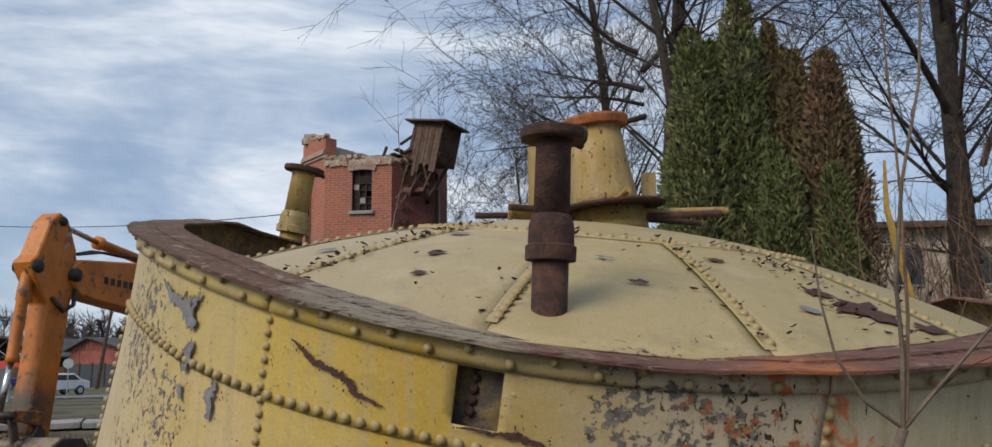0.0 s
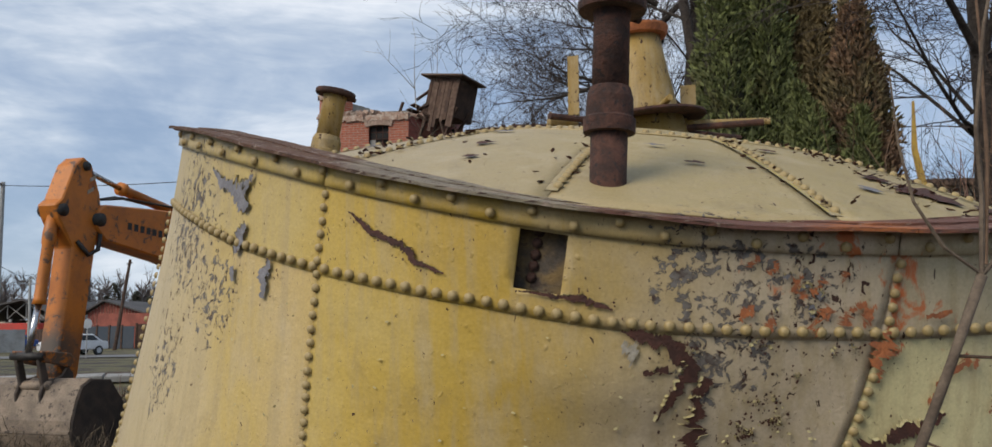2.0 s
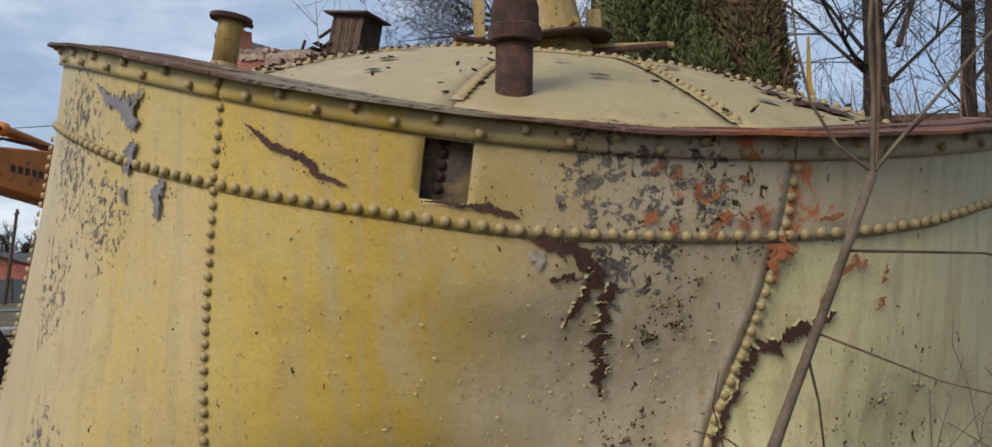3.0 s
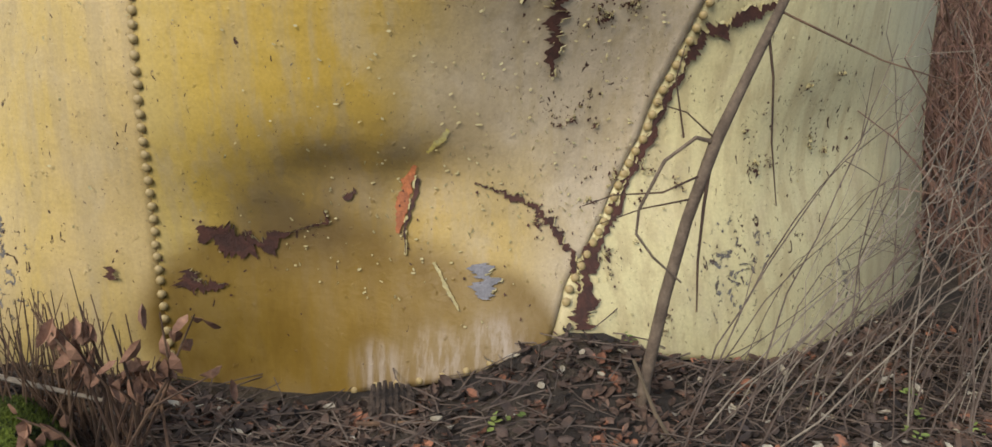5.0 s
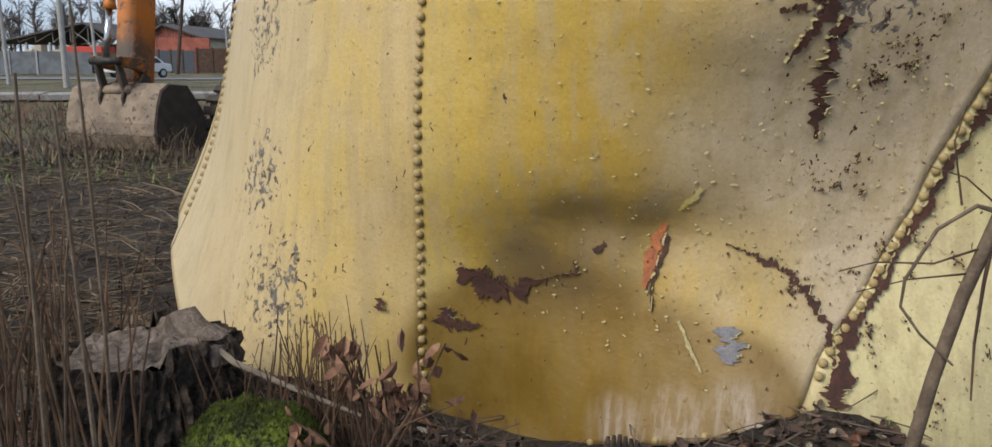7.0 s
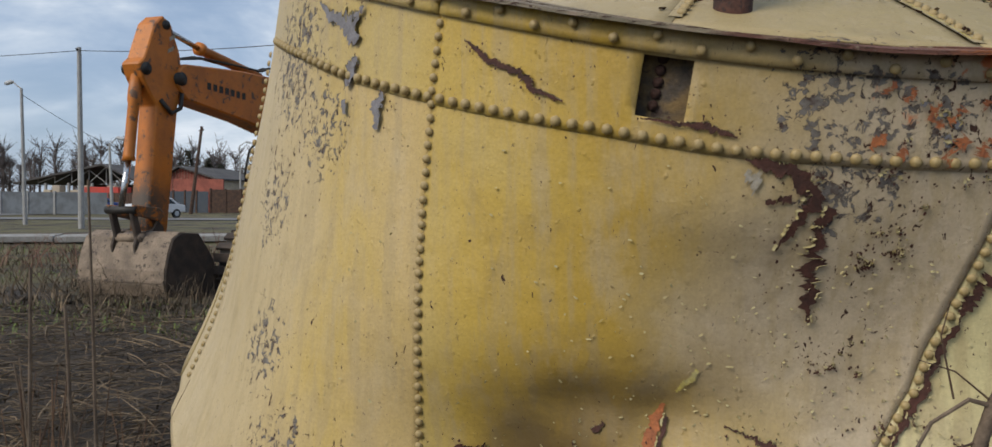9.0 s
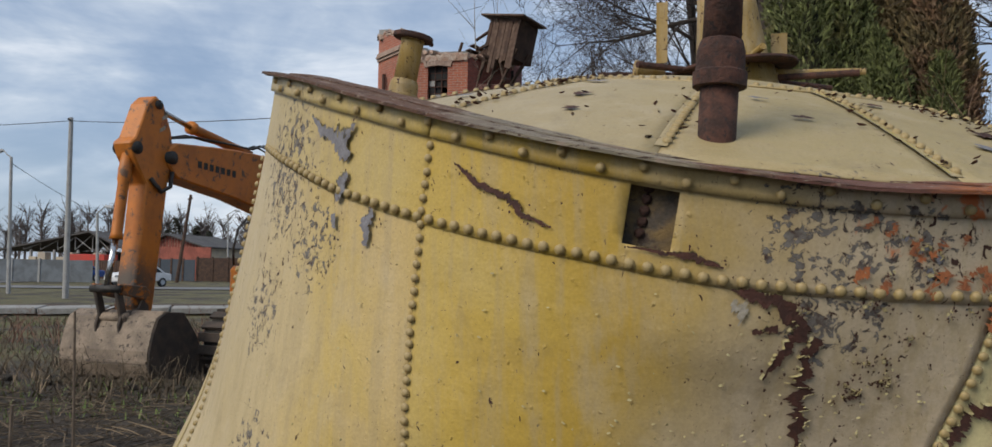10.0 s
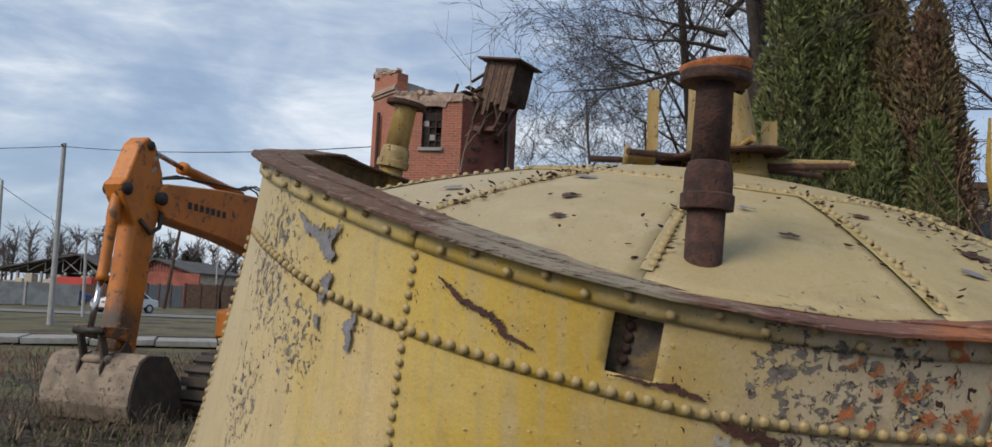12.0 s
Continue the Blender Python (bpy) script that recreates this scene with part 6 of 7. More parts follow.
thicket("bare_bush", (5.0, 16.8, 0), (1.5, 1.0), 130, 2.5, 6.0, M_TWIG, 67, "dark leafless undergrowth behind the evergreens", .014)

M_STEM = mottled("young_bark", (0.090, 0.064, 0.044), (0.155, 0.115, 0.080), 12, 0.85, 80, 0.003)
yb = root("wilted_vine", (4.35, 12.6, 0), "hanging strip of yellow weathered bark", "vine")
part("strip", tube([(4.75, 13, 2.4), (4.62, 13, 3.0), (4.5, 13, 3.6), (4.4, 13, 4.2), (4.42, 13, 4.9)], [.03, .05, .06, .045, .02], 5), mottled("yellow_bark_strip", (0.42, 0.27, 0.05), (0.3, 0.2, 0.06), 9), yb)

house = root("house", (17, 37, 0), "pale rendered house half hidden behind trees", "house")
part("wall", box((11.0, 37, 0), (27, 46, 7.3)), M_BLOCK, house)
part("roof", box((10.5, 36.4, 7.3), (27.5, 46.6, 7.55)), M_PLANK, house)
for x in (12.2, 15.0, 17.8, 20.6, 23.4):
    for z in (2.2, 5.0):
        w = part("window", box((x, 36.93, z), (x + 1.1, 36.99, z + 1.5)), M_GLASS, house)
        part("window_frame", box((x - .06, 36.90, z - .06), (x + 1.16, 36.928, z)), M_WHITE, w)

# far woods
fw = Soup()
rnd = random.Random(77)
for k in range(120):
    x = rnd.uniform(-150, -44)
    q = Vector((x, 112 + rnd.uniform(-8, 14) + .1 * abs(x + 80), 0))
    hgt = rnd.uniform(5.5, 9.5) + (1.2 if x < -95 else 0)
    fw.tube([q, q + Vector((0, 0, hgt * .4)), q + Vector((rnd.uniform(-.5, .5), 0, hgt))], [.22, .16, .04], 4)
    for i in range(38):
        z = rnd.uniform(.25, .95) * hgt
        b = q + Vector((0, 0, z))
        d = Vector((rnd.uniform(-1, 1), rnd.uniform(-.5, .5), rnd.uniform(.3, 1.2))).normalized() * hgt * rnd.uniform(.12, .3)
        m = b + d * .6
        fw.tube([b, m, b + d * 1.1 + Vector((0, 0, .2))], [.07, .05, .02], 3)
        for _ in range(4):
            e = Vector((rnd.uniform(-1, 1), rnd.uniform(-1, 1), rnd.uniform(-.1, 1))) * hgt * .09
            fw.tube([m, m + e], [.035, .015], 3)
tagged(fw.make("far_woods", mottled("hazy_twigs", (0.105, 0.085, 0.08), (0.14, 0.115, 0.105), 0.3, 0.95, 5, 0)), "hazy brown line of bare trees far off", "trees", kind="stuff")
for k, (x, y, h) in enumerate(((-67, 108, 8.2), (-69.5, 110, 6.5), (-64.5, 109, 7.0), (-62, 108, 6.2))):
    t = root("far_evergreen", (x, y, 0), "dark distant evergreen tree in the far woods", "tree", "far evergreens")
    sp = Soup()
    for i in range(420):
        f = rnd.random()
        a = rnd.uniform(0, 6.28)
        r = (1 - f) * h * .22 + .1
        q = Vector((x + r * math.cos(a), y + r * math.sin(a), .8 + f * (h - .8)))
        sp.blade(q, q + Vector((math.cos(a) * .5, math.sin(a) * .5, -.25)), .16)
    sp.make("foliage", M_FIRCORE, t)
    part("trunk", tube([(x, y, 0), (x, y, h * .9)], [.15, .04], 6), M_BARK, t)

# ---- near plants ----
stem = root("young_tree", (.65, 3.0, 0), "slim grey bare young tree leaning before the tank", "young tree")
part("stem", tube([(.63, 3.0, -.05), (.65, 3.0, .2), (.70, 3.0, .5), (.755, 3.0, .75), (.83, 3.0, 1.0), (.905, 3.0, 1.18), (.985, 3.0, 1.37), (1.09, 3.0, 1.62), (1.19, 3.0, 1.87)], [.024, .021, .020, .019, .020, .016, .015, .014, .015], 10), M_STEM, stem, smooth=True)
for pts, r in (([(1.19, 3.0, 1.87), (1.205, 3.0, 2.1), (1.195, 2.98, 2.3), (1.23, 2.96, 2.6), (1.30, 2.95, 2.9), (1.34, 2.95, 3.3)], .012), ([(1.19, 3.0, 1.87), (1.27, 3.0, 1.96), (1.41, 3.0, 2.11), (1.62, 2.98, 2.35), (1.8, 2.96, 2.7)], .011), ([(1.2, 3.0, 1.9), (1.235, 3.02, 2.2), (1.25, 3.04, 2.6), (1.24, 3.05, 3.2)], .010), ([(1.27, 3.0, 1.96), (1.36, 3.02, 2.03), (1.47, 3.03, 2.08)], .006), ([(.83, 3.0, 1.0), (.76, 2.98, 1.02), (.66, 2.97, .95), (.585, 2.96, .80), (.58, 2.96, .72), (.64, 2.96, .64), (.74, 2.97, .55)], .008), ([(.82, 3.0, .95), (.80, 2.98, .8), (.79, 2.97, .62), (.795, 2.96, .45)], .007), ([(.97, 3.0, 1.34), (.99, 2.98, 1.2), (1.0, 2.97, 1.0), (1.03, 2.96, .8)], .005), ([(.80, 3.0, .9), (.66, 2.97, .85), (.5, 2.95, .85), (.40, 2.94, .82)], .004), ([(.77, 3.0, .82), (.6, 2.97, .80), (.45, 2.94, .76)], .0035), ([(.83, 3.0, 1.01), (.72, 2.97, 1.1), (.62, 2.96, 1.13)], .0035), ([(.72, 2.98, 1.02), (.68, 2.97, 1.2), (.70, 2.96, 1.3)], .0035), ([(1.1, 3.0, 1.64), (1.5, 3.0, 1.62), (1.9, 3.0, 1.52)], .005), ([(1.0, 3.0, 1.4), (1.35, 3.0, 1.25), (1.7, 3.0, 1.15)], .004)):
    r *= .7 if pts[-1][2] > 2 else 1
    part("branch", tube(pts, [r * (1 - .6 * i / (len(pts) - 1)) for i in range(len(pts))], 6), M_STEM if r > .0075 else M_BROWNTWIG, stem)
part("branch", tube([(1.19, 3.0, 1.87), (1.08, 2.97, 1.95), (1.0, 2.95, 2.08), (.965, 2.94, 2.25), (.95, 2.93, 2.46)], [.006, .006, .005, .004, .002], 6), M_STEM, stem)

M_BRAMBLE = mottled("bramble_bark", (0.075, 0.052, 0.040), (0.14, 0.105, 0.082), 8, 0.9, 60, 0)
br = root("bramble", (1.5, 3.0, 0), "tangle of thin bare bramble stems before the tank", "bramble")
sp = Soup()
rnd = random.Random(51)
for k in range(85):
    q = Vector((rnd.uniform(.62, 2.3), rnd.uniform(2.75, 3.15), -.02))
    e = Vector((rnd.uniform(1.5, 2.8), rnd.uniform(3.0, 3.5), rnd.uniform(.5, 1.4)))
    mid = q.lerp(e, rnd.uniform(.25, .5)) + Vector((rnd.gauss(0, .06), rnd.gauss(0, .05), rnd.uniform(.15, .55)))
    pts = []
    for t in np.linspace(0, 1, 10):
        p = q * (1 - t) ** 2 + mid * 2 * t * (1 - t) + e * t * t
        pts.append(p + Vector((rnd.gauss(0, .012), rnd.gauss(0, .012), rnd.gauss(0, .012))))
    r = rnd.uniform(.0014, .0038)
    sp = Soup()
    sp.tube(pts, [r * (1 - .06 * i) for i in range(10)], 4)
    for _ in range(rnd.randrange(1, 4)):
        i = rnd.randrange(3, 9)
        d = Vector((rnd.gauss(.2, .5), rnd.gauss(0, .3), rnd.gauss(.3, .5))).normalized() * rnd.uniform(.1, .3)
        sp.tube([pts[i], pts[i] + d * .5 + Vector((0, 0, .01)), pts[i] + d], [r * .6, r * .5, r * .3], 3)
    sp.make("stem", M_BRAMBLE if k % 3 else M_GREYTWIG, br)
thicket("bare_bush", (2.55, 3.35, 0), (.35, .3), 45, .5, 1.2, M_REDTWIG, 68, "thin reddish leafless shoots at the tank foot", .004)

# stump, moss
SX, SY = -2.0, 3.12
stump = root("tree_stump", (SX, SY, 0), "old sawn grey tree stump with rough dark bark", "stump")
bm = bmesh.new()
rows = []
for k in range(15):
    f = k / 14
    row = []
    for i in range(120):
        a = 2 * math.pi * i / 120
        ridge = .022 * abs(noise.noise((math.cos(a) * 9, math.sin(a) * 9, f * 2.2))) + .018 * noise.noise((math.cos(a) * 22, math.sin(a) * 22, f * 6))
        ridge *= 3.2
        r = (.29 + .10 * (1 - f) ** 2.2) * (1 + .10 * math.sin(3 * a + 1) + .05 * math.sin(5 * a)) + ridge
        zt = .345 + (.06 if math.cos(a - .6) > .2 else 0) + .015 * noise.noise((a * 6, 2, 0))
        row.append(bm.verts.new((SX + r * math.cos(a), SY + r * math.sin(a) * .85, -.05 + f * (zt + .05))))
    rows.append(row)
for a, b in zip(rows, rows[1:]):
    for i in range(120):
        bm.faces.new((a[i], a[(i + 1) % 120], b[(i + 1) % 120], b[i]))
part("bark", bm, M_STUMPBARK, stump, "deeply ridged dark bark")
bm = bmesh.new()
rows = []
for f in (1.0, .96, .9, .85, .78, .7, .6, .5, .4, .3, .2, .12):
    row = []
    for i in range(60):
        a = 2 * math.pi * i / 60
        r = .292 * (1 + .10 * math.sin(3 * a + 1) + .05 * math.sin(5 * a)) * f
        x, y = r * math.cos(a), r * math.sin(a) * .85
        z = .34 + (.055 if x * .82 + y * .56 > .075 else 0) + .02 * noise.noise((x * 14, y * 14, 3)) + .02 * noise.noise((x * 40, y * 12, 1))
        row.append(bm.verts.new((SX + x, SY + y, z)))
    rows.append(row)
for a, b in zip(rows, rows[1:]):
    for i in range(60):
        bm.faces.new((a[i], a[(i + 1) % 60], b[(i + 1) % 60], b[i]))
bm.faces.new(rows[-1])
part("cut_face", bm, M_STUMPTOP, stump, "grey weathered saw cut")
part("broken_ridge", slab([(-.02, .33), (.02, .47), (.08, .50), (.14, .46), (.22, .44), (.30, .40), (.31, .33)], .09, Matrix.Translation((SX + .06, SY + .12, -.02)) @ Matrix.Rotation(radians(-25), 4, "Z")), M_STUMPTOP, stump, "broken upright splinter of wood")


def mound(x, y):
    d = ((x + 1.44) / .30) ** 2 + ((y - 2.90) / .24) ** 2
    return .27 * max(0.0, 1 - d) ** .7 + .03 * noise.noise((x * 8, y * 8, 0)) + .014 * noise.noise((x * 26, y * 26, 5)) if d < 1 else -1


moss = root("mossy_root", (-1.44, 2.90, 0), "root flare of the stump covered in bright green moss", "moss")
part("root", grid_mesh([[(x, y, max(mound(x, y), -.05)) for x in np.linspace(-1.85, -1.15, 70)] for y in np.linspace(2.66, 3.2, 60)]), M_MOSS, moss, smooth=True)
sp = Soup()
rnd = random.Random(9)
while len(sp.f) < 26000:
    x, y = rnd.uniform(-1.83, -1.17), rnd.uniform(2.69, 3.18)
    z = mound(x, y)
    if z < .02:
        continue
    q = Vector((x, y, z - .004))
    sp.blade(q, q + Vector((rnd.gauss(0, .007), rnd.gauss(0, .007), rnd.uniform(.008, .02))), .0022)
tagged(sp.make("moss_growth", M_MOSS, moss), kind="stuff")


def shoots(name, centre, spread, n, hmin, hmax, r, mat, seed, label, lean=.12):
    t = root(name, (*centre, 0), label, "shoots", "bare shoots")
    rnd = random.Random(seed)
    sp = Soup()
    for k in range(n):
        q = Vector((centre[0] + rnd.gauss(0, spread[0]), centre[1] + rnd.gauss(0, spread[1]), -.02))
        h = rnd.uniform(hmin, hmax)
        d = Vector((rnd.gauss(0, lean), rnd.gauss(0, lean), 1)).normalized()
        pts = [q]
        for i in range(6):
            d = (d + Vector((rnd.gauss(0, .05), rnd.gauss(0, .05), .02))).normalized()
            pts.append(pts[-1] + d * h / 6)
        rr = r * rnd.uniform(.6, 1.3)
        sp = Soup()
        sp.tube(pts, [rr * (1 - .1 * i) for i in range(7)], 5)
        sp.make("stem", mat, t)
    return t


shoots("shoots", (-1.28, 3.06), (.17, .07), 120, .25, .58, .0045, M_BROWNTWIG, 71, "clump of brown cut shoots beside the stump", .22)
shoots("shoots", (-2.2, 2.6), (.20, .14), 75, .35, 1.0, .0065, M_BROWNTWIG, 72, "upright bare shoots before the stump", .1)
shoots("shoots", (-2.75, 3.5), (.30, .3), 60, .3, .9, .005, M_BROWNTWIG, 73, "thin brown shoots at the edge of the earth", .2)
for k, pts in enumerate((((-1.77, 2.6, -.02), (-1.765, 2.6, .3), (-1.76, 2.6, .62), (-1.775, 2.6, 1.19), (-1.79, 2.6, 1.62)), ((-1.84, 2.4, -.02), (-1.83, 2.4, .6), (-1.825, 2.4, .9), (-1.82, 2.4, 1.37)), ((-1.66, 2.4, -.02), (-1.68, 2.4, .5), (-1.69, 2.4, .89), (-1.71, 2.4, 1.27)))):
    t = root("tall_shoot", pts[0], "tall thin upright bare shoot", "shoot", "tall shoots")
    part("stem", tube(pts, [.0085 - .0012 * i for i in range(len(pts))], 7), M_STEM, t)
rnd = random.Random(33)
for k in range(16):
    x, y, h = rnd.uniform(-2.62, -1.98), rnd.uniform(2.45, 2.85), rnd.uniform(.5, 1.15)
    t = root("tall_shoot", (x, y, 0), "upright cut bare shoot with short side twigs", "shoot", "tall shoots")
    lean, pts = rnd.gauss(-.05, .1), []
    for i in range(6):
        pts.append((x + lean * h * i / 5 + rnd.gauss(0, .008), y + rnd.gauss(0, .008), -.02 + h * i / 5))
    part("stem", tube(pts, [.0062 - .0006 * i for i in range(6)], 7), M_STEM if k % 3 else M_BROWNTWIG, t)
    q = Vector(pts[3])
    part("twig", tube([q, q + Vector((rnd.choice((-.05, .05)), 0, .07)), q + Vector((rnd.choice((-.06, .06)), 0, .2))], [.004, .0035, .002], 5), M_BROWNTWIG, t)
rs = root("fallen_branch", (-1.8, 3.2, 0), "thin grey branch lying across the stump", "branch")
part("stem", tube([(-1.85, 3.18, .43), (-1.6, 3.08, .33), (-1.35, 3.05, .26), (-1.1, 3.02, .2)], [.013, .012, .01, .006], 7), M_GREYTWIG, rs)

wl = root("withered_shrub", (-.98, 2.95, 0), "small shrub with curled withered brown leaves", "shrub")
sp = Soup()
rnd = random.Random(15)
tips = []
for k in range(13):
    q = Vector((-1.02 + rnd.gauss(0, .06), 2.95 + rnd.gauss(0, .03), 0))
    e = q + Vector((rnd.uniform(-.25, .3), rnd.uniform(-.1, .06), rnd.uniform(.25, .55)))
    m = q.lerp(e, .5) + Vector((rnd.gauss(0, .04), 0, .05))
    sp = Soup()
    sp.tube([q, m, e], [.006, .005, .0025], 5)
    sp.make("stem", M_BROWNTWIG, wl)
    tips += [m.lerp(e, .3), m.lerp(e, .6), m.lerp(e, .8), e]
for k in range(62):
    q = rnd.choice(tips) + Vector((rnd.gauss(0, .03), rnd.gauss(0, .02), rnd.gauss(0, .02)))
    lf = Soup()
    lf.leaf(Matrix.Translation(q) @ Euler((rnd.uniform(-.8, .8), rnd.uniform(.6, 1.9), rnd.uniform(0, 6.28))).to_matrix().to_4x4(), rnd.uniform(.05, .10), rnd.uniform(.025, .05), rnd.uniform(.1, .38))
    lf.make("leaf", M_PALELEAF, wl)

# ---- litter ----
def near_ground(rnd):
    while True:
        x, y = rnd.uniform(-2.6, 3.4), rnd.uniform(1.5, 3.9)
        if math.hypot(x - .3, y - 5.95) > 2.68:
            return x, y


rnd = random.Random(21)
sp = Soup()
for k in range(24000):
    x, y = near_ground(rnd)
    l = rnd.uniform(.018, .065)
    sp.leaf(Matrix.Translation((x, y, ground_z(x, y) + rnd.uniform(.0, .02))) @ Euler((rnd.gauss(0, .35), rnd.gauss(0, .35), rnd.uniform(0, 6.28))).to_matrix().to_4x4(), l, l * rnd.uniform(.4, .75), rnd.uniform(-.15, .3))
tagged(sp.make("leaf_litter", M_LEAF), "thick layer of dead brown leaves on the earth", "leaves", kind="stuff")
sp = Soup()
for k in range(420):
    x, y = near_ground(rnd)
    l = rnd.uniform(.025, .06)
    sp.leaf(Matrix.Translation((x, y, ground_z(x, y) + .02)) @ Euler((rnd.gauss(0, .3), rnd.gauss(0, .3), rnd.uniform(0, 6.28))).to_matrix().to_4x4(), l, l * .6, .2)
tagged(sp.make("pale_leaves", M_WHITE), "scattered pale bleached leaves and paint flakes", "leaves", kind="stuff")
sp = Soup()
for k in range(5200):
    x, y = near_ground(rnd)
    a, l = rnd.uniform(0, 6.28), rnd.uniform(.05, .32)
    q = Vector((x, y, ground_z(x, y) + rnd.uniform(.005, .03)))
    d = Vector((math.cos(a), math.sin(a), rnd.gauss(0, .12))) * l
    sp.tube([q, q + d * .5 + Vector((rnd.gauss(0, .012), rnd.gauss(0, .012), .008)), q + d], [rnd.uniform(.0012, .0038)] * 3, 3)
tagged(sp.make("fallen_twigs", M_BRAMBLE), "fallen thin twigs strewn on the earth", "twigs", kind="stuff")
for k in range(44):
    x, y = near_ground(rnd)
    if y < 2:
        y += 1
    t = root("seedling", (x, y, 0), "small green seedling among dead leaves", "seedling", "seedlings")
    sp = Soup()
    for i in range(rnd.randrange(4, 8)):
        l = rnd.uniform(.015, .035)
        sp.leaf(Matrix.Translation((x + rnd.gauss(0, .015), y + rnd.gauss(0, .015), ground_z(x, y) + rnd.uniform(.03, .06))) @ Euler((0, rnd.gauss(0, .3), i * 1.3)).to_matrix().to_4x4(), l, l * .7, .1)
    sp.make("leaves", M_GREEN, t)
bk = root("bark_chunk", (-.2, 3.22, 0), "ridged grey piece of fallen bark", "bark")
for k in range(7):
    part("ridge", tube([(-.27 + .023 * k, 3.17 + .01 * (k % 2), .02), (-.265 + .022 * k, 3.20, .075), (-.262 + .02 * k, 3.235, .12 - .006 * abs(k - 2))], [.016, .015, .008], 6), M_STUMPBARK, bk)
part("stick", tube([(-.32, 3.1, .03), (.0, 3.06, .04), (.35, 3.12, .05), (.62, 3.18, .09)], [.009, .009, .008, .006], 6), M_BROWNTWIG, root("fallen_stick", (-.3, 3.1, 0), "long thin fallen stick on dead leaves", "stick"))
part("stalk", tube([(.60, 2.98, .28), (.66, 2.9, .12), (.74, 2.8, -.01)], [.006, .007, .007], 6), M_STRAW, root("dry_stalk", (.74, 2.8, 0), "pale dry stalk leaning by the tank", "stalk"))
tuft = root("grass_tuft", (.52, 2.62, 0), "pale tuft of drooping grass", "grass")
sp = Soup()
for k in range(90):
    a = rnd.uniform(0, 6.28)
    q = Vector((.52 + rnd.gauss(0, .02), 2.62 + rnd.gauss(0, .02), -.01))
    sp.blade(q, q + Vector((math.cos(a) * .12, math.sin(a) * .12, rnd.uniform(.03, .12))), .0022)
sp.make("blades", mottled("pale_grass", (0.30, 0.31, 0.13), (0.38, 0.33, 0.18), 5, island=0.3), tuft)

# field of dry weeds before the excavator
sp = Soup()
for k in range(15000):
    y = 3.2 + 20 * rnd.random() ** 1.6
    x = rnd.uniform(-1.1 * y - 2.5, -.28 * y - 1.2)
    if math.hypot(x - .3, y - 5.95) < 3.1:
        continue
    dens = noise.noise((x * .5, y * .5, 7))
    if (dens < -.1 or y < 10) and rnd.random() < .75:
        continue
    q = Vector((x, y, ground_z(x, y) - .01))
    h = rnd.uniform(.04, .24) * (1 + max(0, dens)) * (.45 if y < 10 else 1)
    sp.blade(q, q + Vector((rnd.gauss(0, .12), rnd.gauss(0, .12), h)), rnd.uniform(.003, .007) * (1 + y / 14))
tagged(sp.make("dry_grass", M_STRAW), "dry straw-coloured grass and weeds on dark earth", "grass", kind="stuff")
sp = Soup()
for k in range(5200):
    y = 6 + 17 * rnd.random()
    x = rnd.uniform(-1.1 * y - 2.5, -.3 * y - 1.2)
    if math.hypot(x - .3, y - 5.95) < 3.2 or noise.noise((x * .35, y * .35, 3)) < .05:
        continue
    q = Vector((x, y, ground_z(x, y) - .01))
    sp.blade(q, q + Vector((rnd.gauss(0, .06), rnd.gauss(0, .06), rnd.uniform(.05, .14))), rnd.uniform(.006, .012))
tagged(sp.make("green_grass", M_GREEN), "patches of short green grass on the field", "grass", kind="stuff")
sp = Soup()
for k in range(2800):
    y = 3.4 + 7 * rnd.random()
    x = rnd.uniform(-1.0 * y - 2.0, -.3 * y - 1.3)
    if math.hypot(x - .3, y - 5.95) < 3.15:
        continue
    a, l = rnd.uniform(0, 6.28), rnd.uniform(.1, .6)
    q = Vector((x, y, ground_z(x, y) + .02))
    d = Vector((math.cos(a), math.sin(a), rnd.uniform(-.02, .25))) * l
    sp.tube([q, q + d * .5 + Vector((0, 0, .02)), q + d], [rnd.uniform(.002, .006)] * 3, 3)
tagged(sp.make("cut_stalks", M_STRAW), "cut dry stalks strewn over the muddy field", "stalks", kind="stuff")
thicket("weed_clump", (-5.6, 13.2, 0), (1.3, .8), 150, .4, 1.1, M_REDTWIG, 81, "dry reddish-brown weeds behind the bucket", .007)
thicket("weed_clump", (-9.6, 12.2, 0), (1.1, .9), 80, .3, .9, M_STRAW, 82, "dry pale weeds beside the bucket", .006)
thicket("weed_clump", (-7.4, 11.2, 0), (1.4, .4), 90, .2, .6, M_STRAW, 83, "low dry weeds before the bucket", .005)
thicket("weed_clump", (-11.5, 17, 0), (3.5, 1.6), 120, .4, 1.0, M_REDTWIG, 84, "dry brown weeds along the rails", .009)
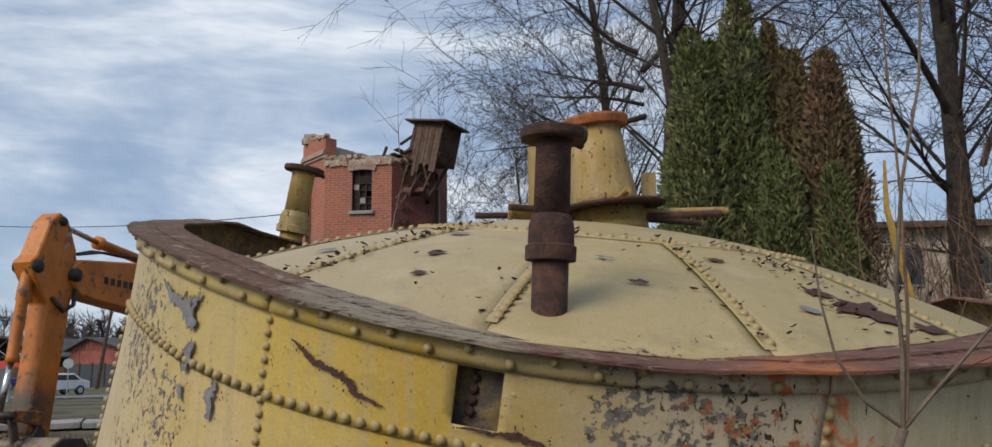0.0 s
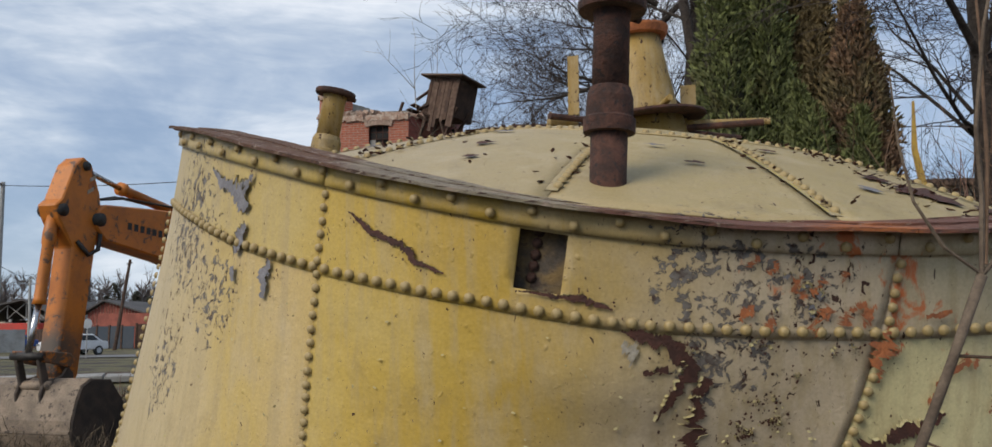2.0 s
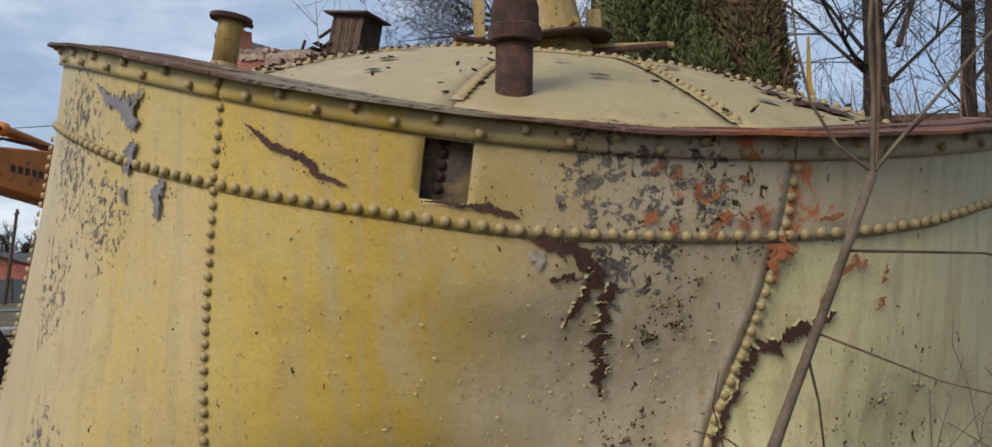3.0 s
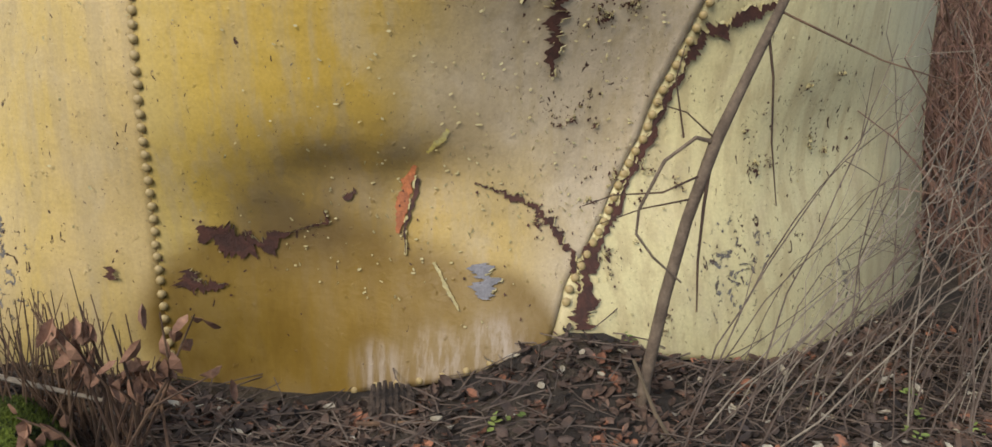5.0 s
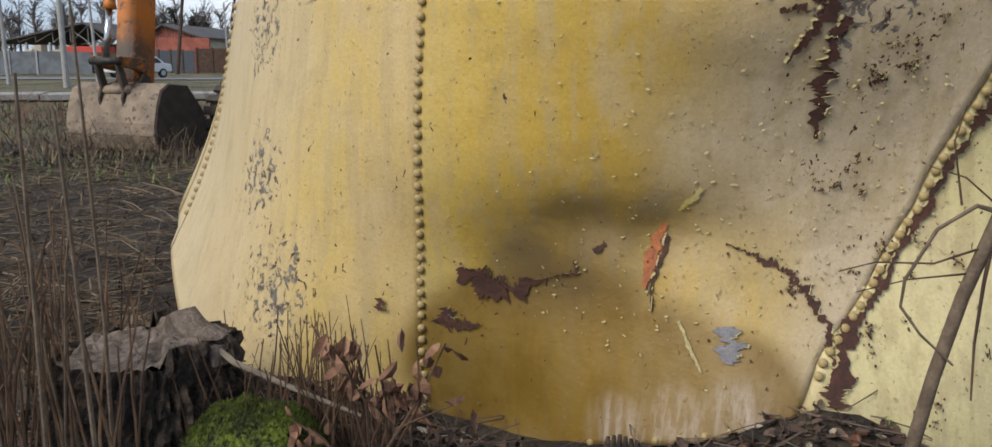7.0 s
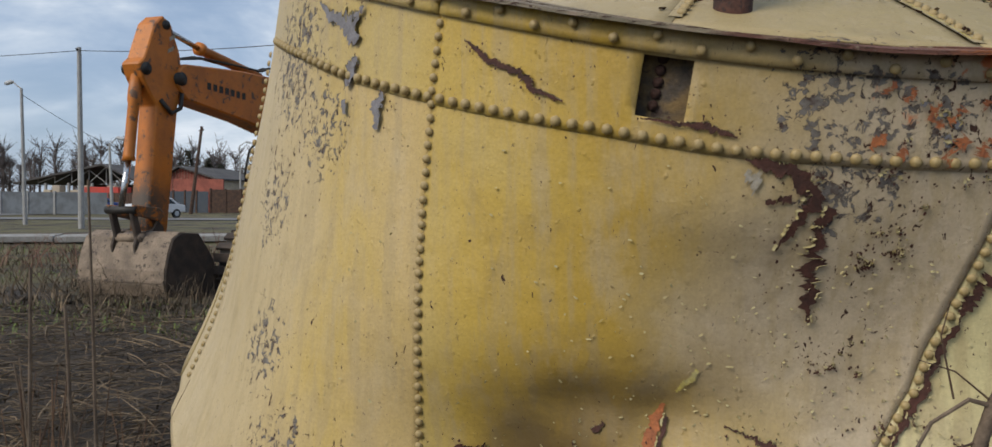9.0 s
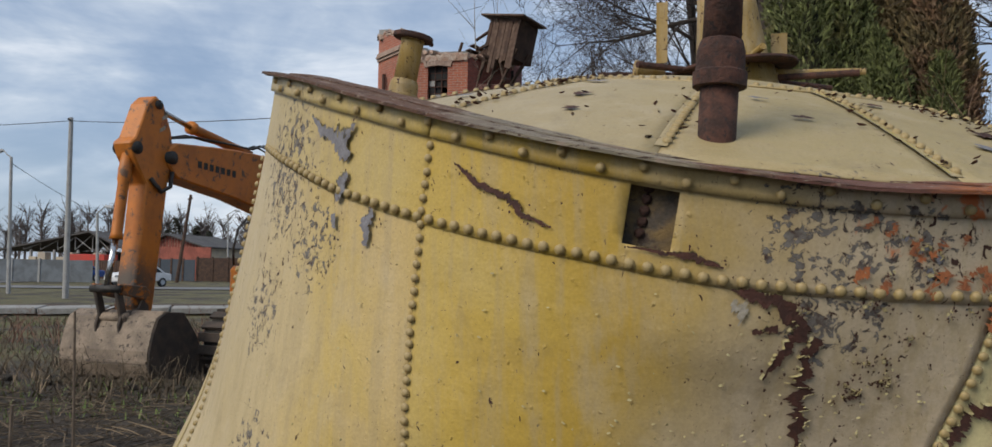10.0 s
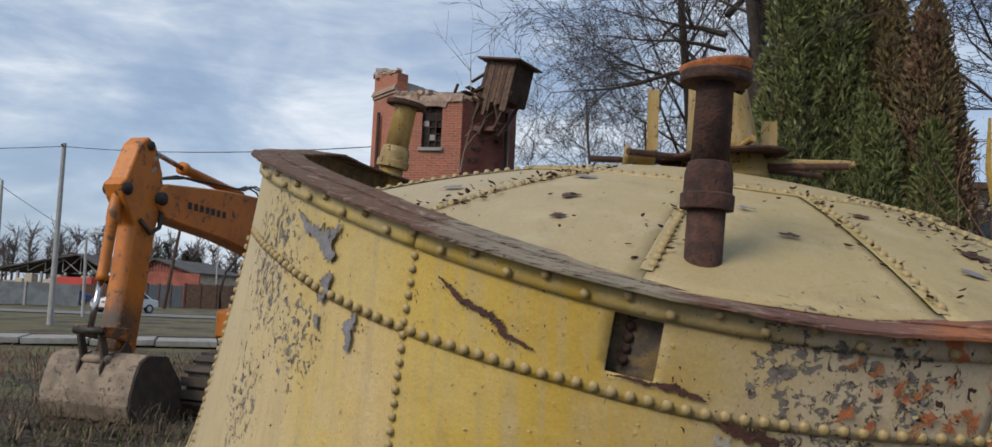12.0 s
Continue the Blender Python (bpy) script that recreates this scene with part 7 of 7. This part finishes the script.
for k in range(60):
    x, y = -7 + rnd.gauss(0, 1.2), 11.3 + rnd.gauss(0, .35)
    s = rnd.uniform(.04, .13)
    bm = bmesh.new()
    bmesh.ops.create_icosphere(bm, subdivisions=2, radius=s)
    for v in bm.verts:
        v.co *= 1 + .35 * noise.noise(v.co * 12 + Vector((k, 0, 0)))
        v.co.z *= .6
        v.co += Vector((x, y, s * .2))
    tagged(part("earth_clod", bm, M_GROUND), "dark clod of turned earth", "clod", "earth clods")
# patches on the dome where the paint has peeled to dark steel
for k, (a, r0, size) in enumerate(((5.28, 2.15, .15), (5.22, 1.98, .07), (5.12, 2.2, .05), (5.36, 2.3, .08), (4.80, 2.05, .04), (4.72, 1.75, .035), (4.30, 1.9, .045), (4.36, 2.2, .035), (3.95, 2.0, .05), (3.85, 2.35, .06), (5.05, 1.6, .05), (4.2, 1.5, .05))):
    bm = bmesh.new()
    q = []
    for i in range(26):
        b = 2 * math.pi * i / 26
        e = size * (1 + .9 * noise.noise((math.cos(b) * 1.6, math.sin(b) * 1.6, k * 3.1)) + .5 * noise.noise((math.cos(b) * 5, math.sin(b) * 5, k)))
        q.append(bm.verts.new(dome(a + e * math.cos(b) / r0, r0 + .6 * e * math.sin(b), .0145)))
    mid = bm.verts.new(dome(a, r0, .0145))
    for i in range(26):
        bm.faces.new((q[i], q[(i + 1) % 26], mid))
    part("paint_scar", bm, M_PRIMER if k % 3 == 2 else M_SCAR, tank)
# dead leaves and dirt on the dome
sp = Soup()
for k in range(420):
    a = rnd.choice((4.10, 4.12, 4.05, 4.575, 4.96, 5.3, 5.2, rnd.uniform(3.9, 5.8))) + rnd.gauss(0, .02)
    r = rnd.uniform(1.1, 2.6)
    l = rnd.uniform(.012, .045)
    sp.leaf(Matrix.Translation(dome(a, r, .017)) @ Euler((rnd.gauss(0, .2), rnd.gauss(0, .2), rnd.uniform(0, 6.28))).to_matrix().to_4x4(), l, l * rnd.uniform(.3, .6), rnd.uniform(.05, .25))
tagged(sp.make("dome_leaves", M_SCAR), "dark withered leaves and flakes lying on the dome", "leaves", kind="stuff")
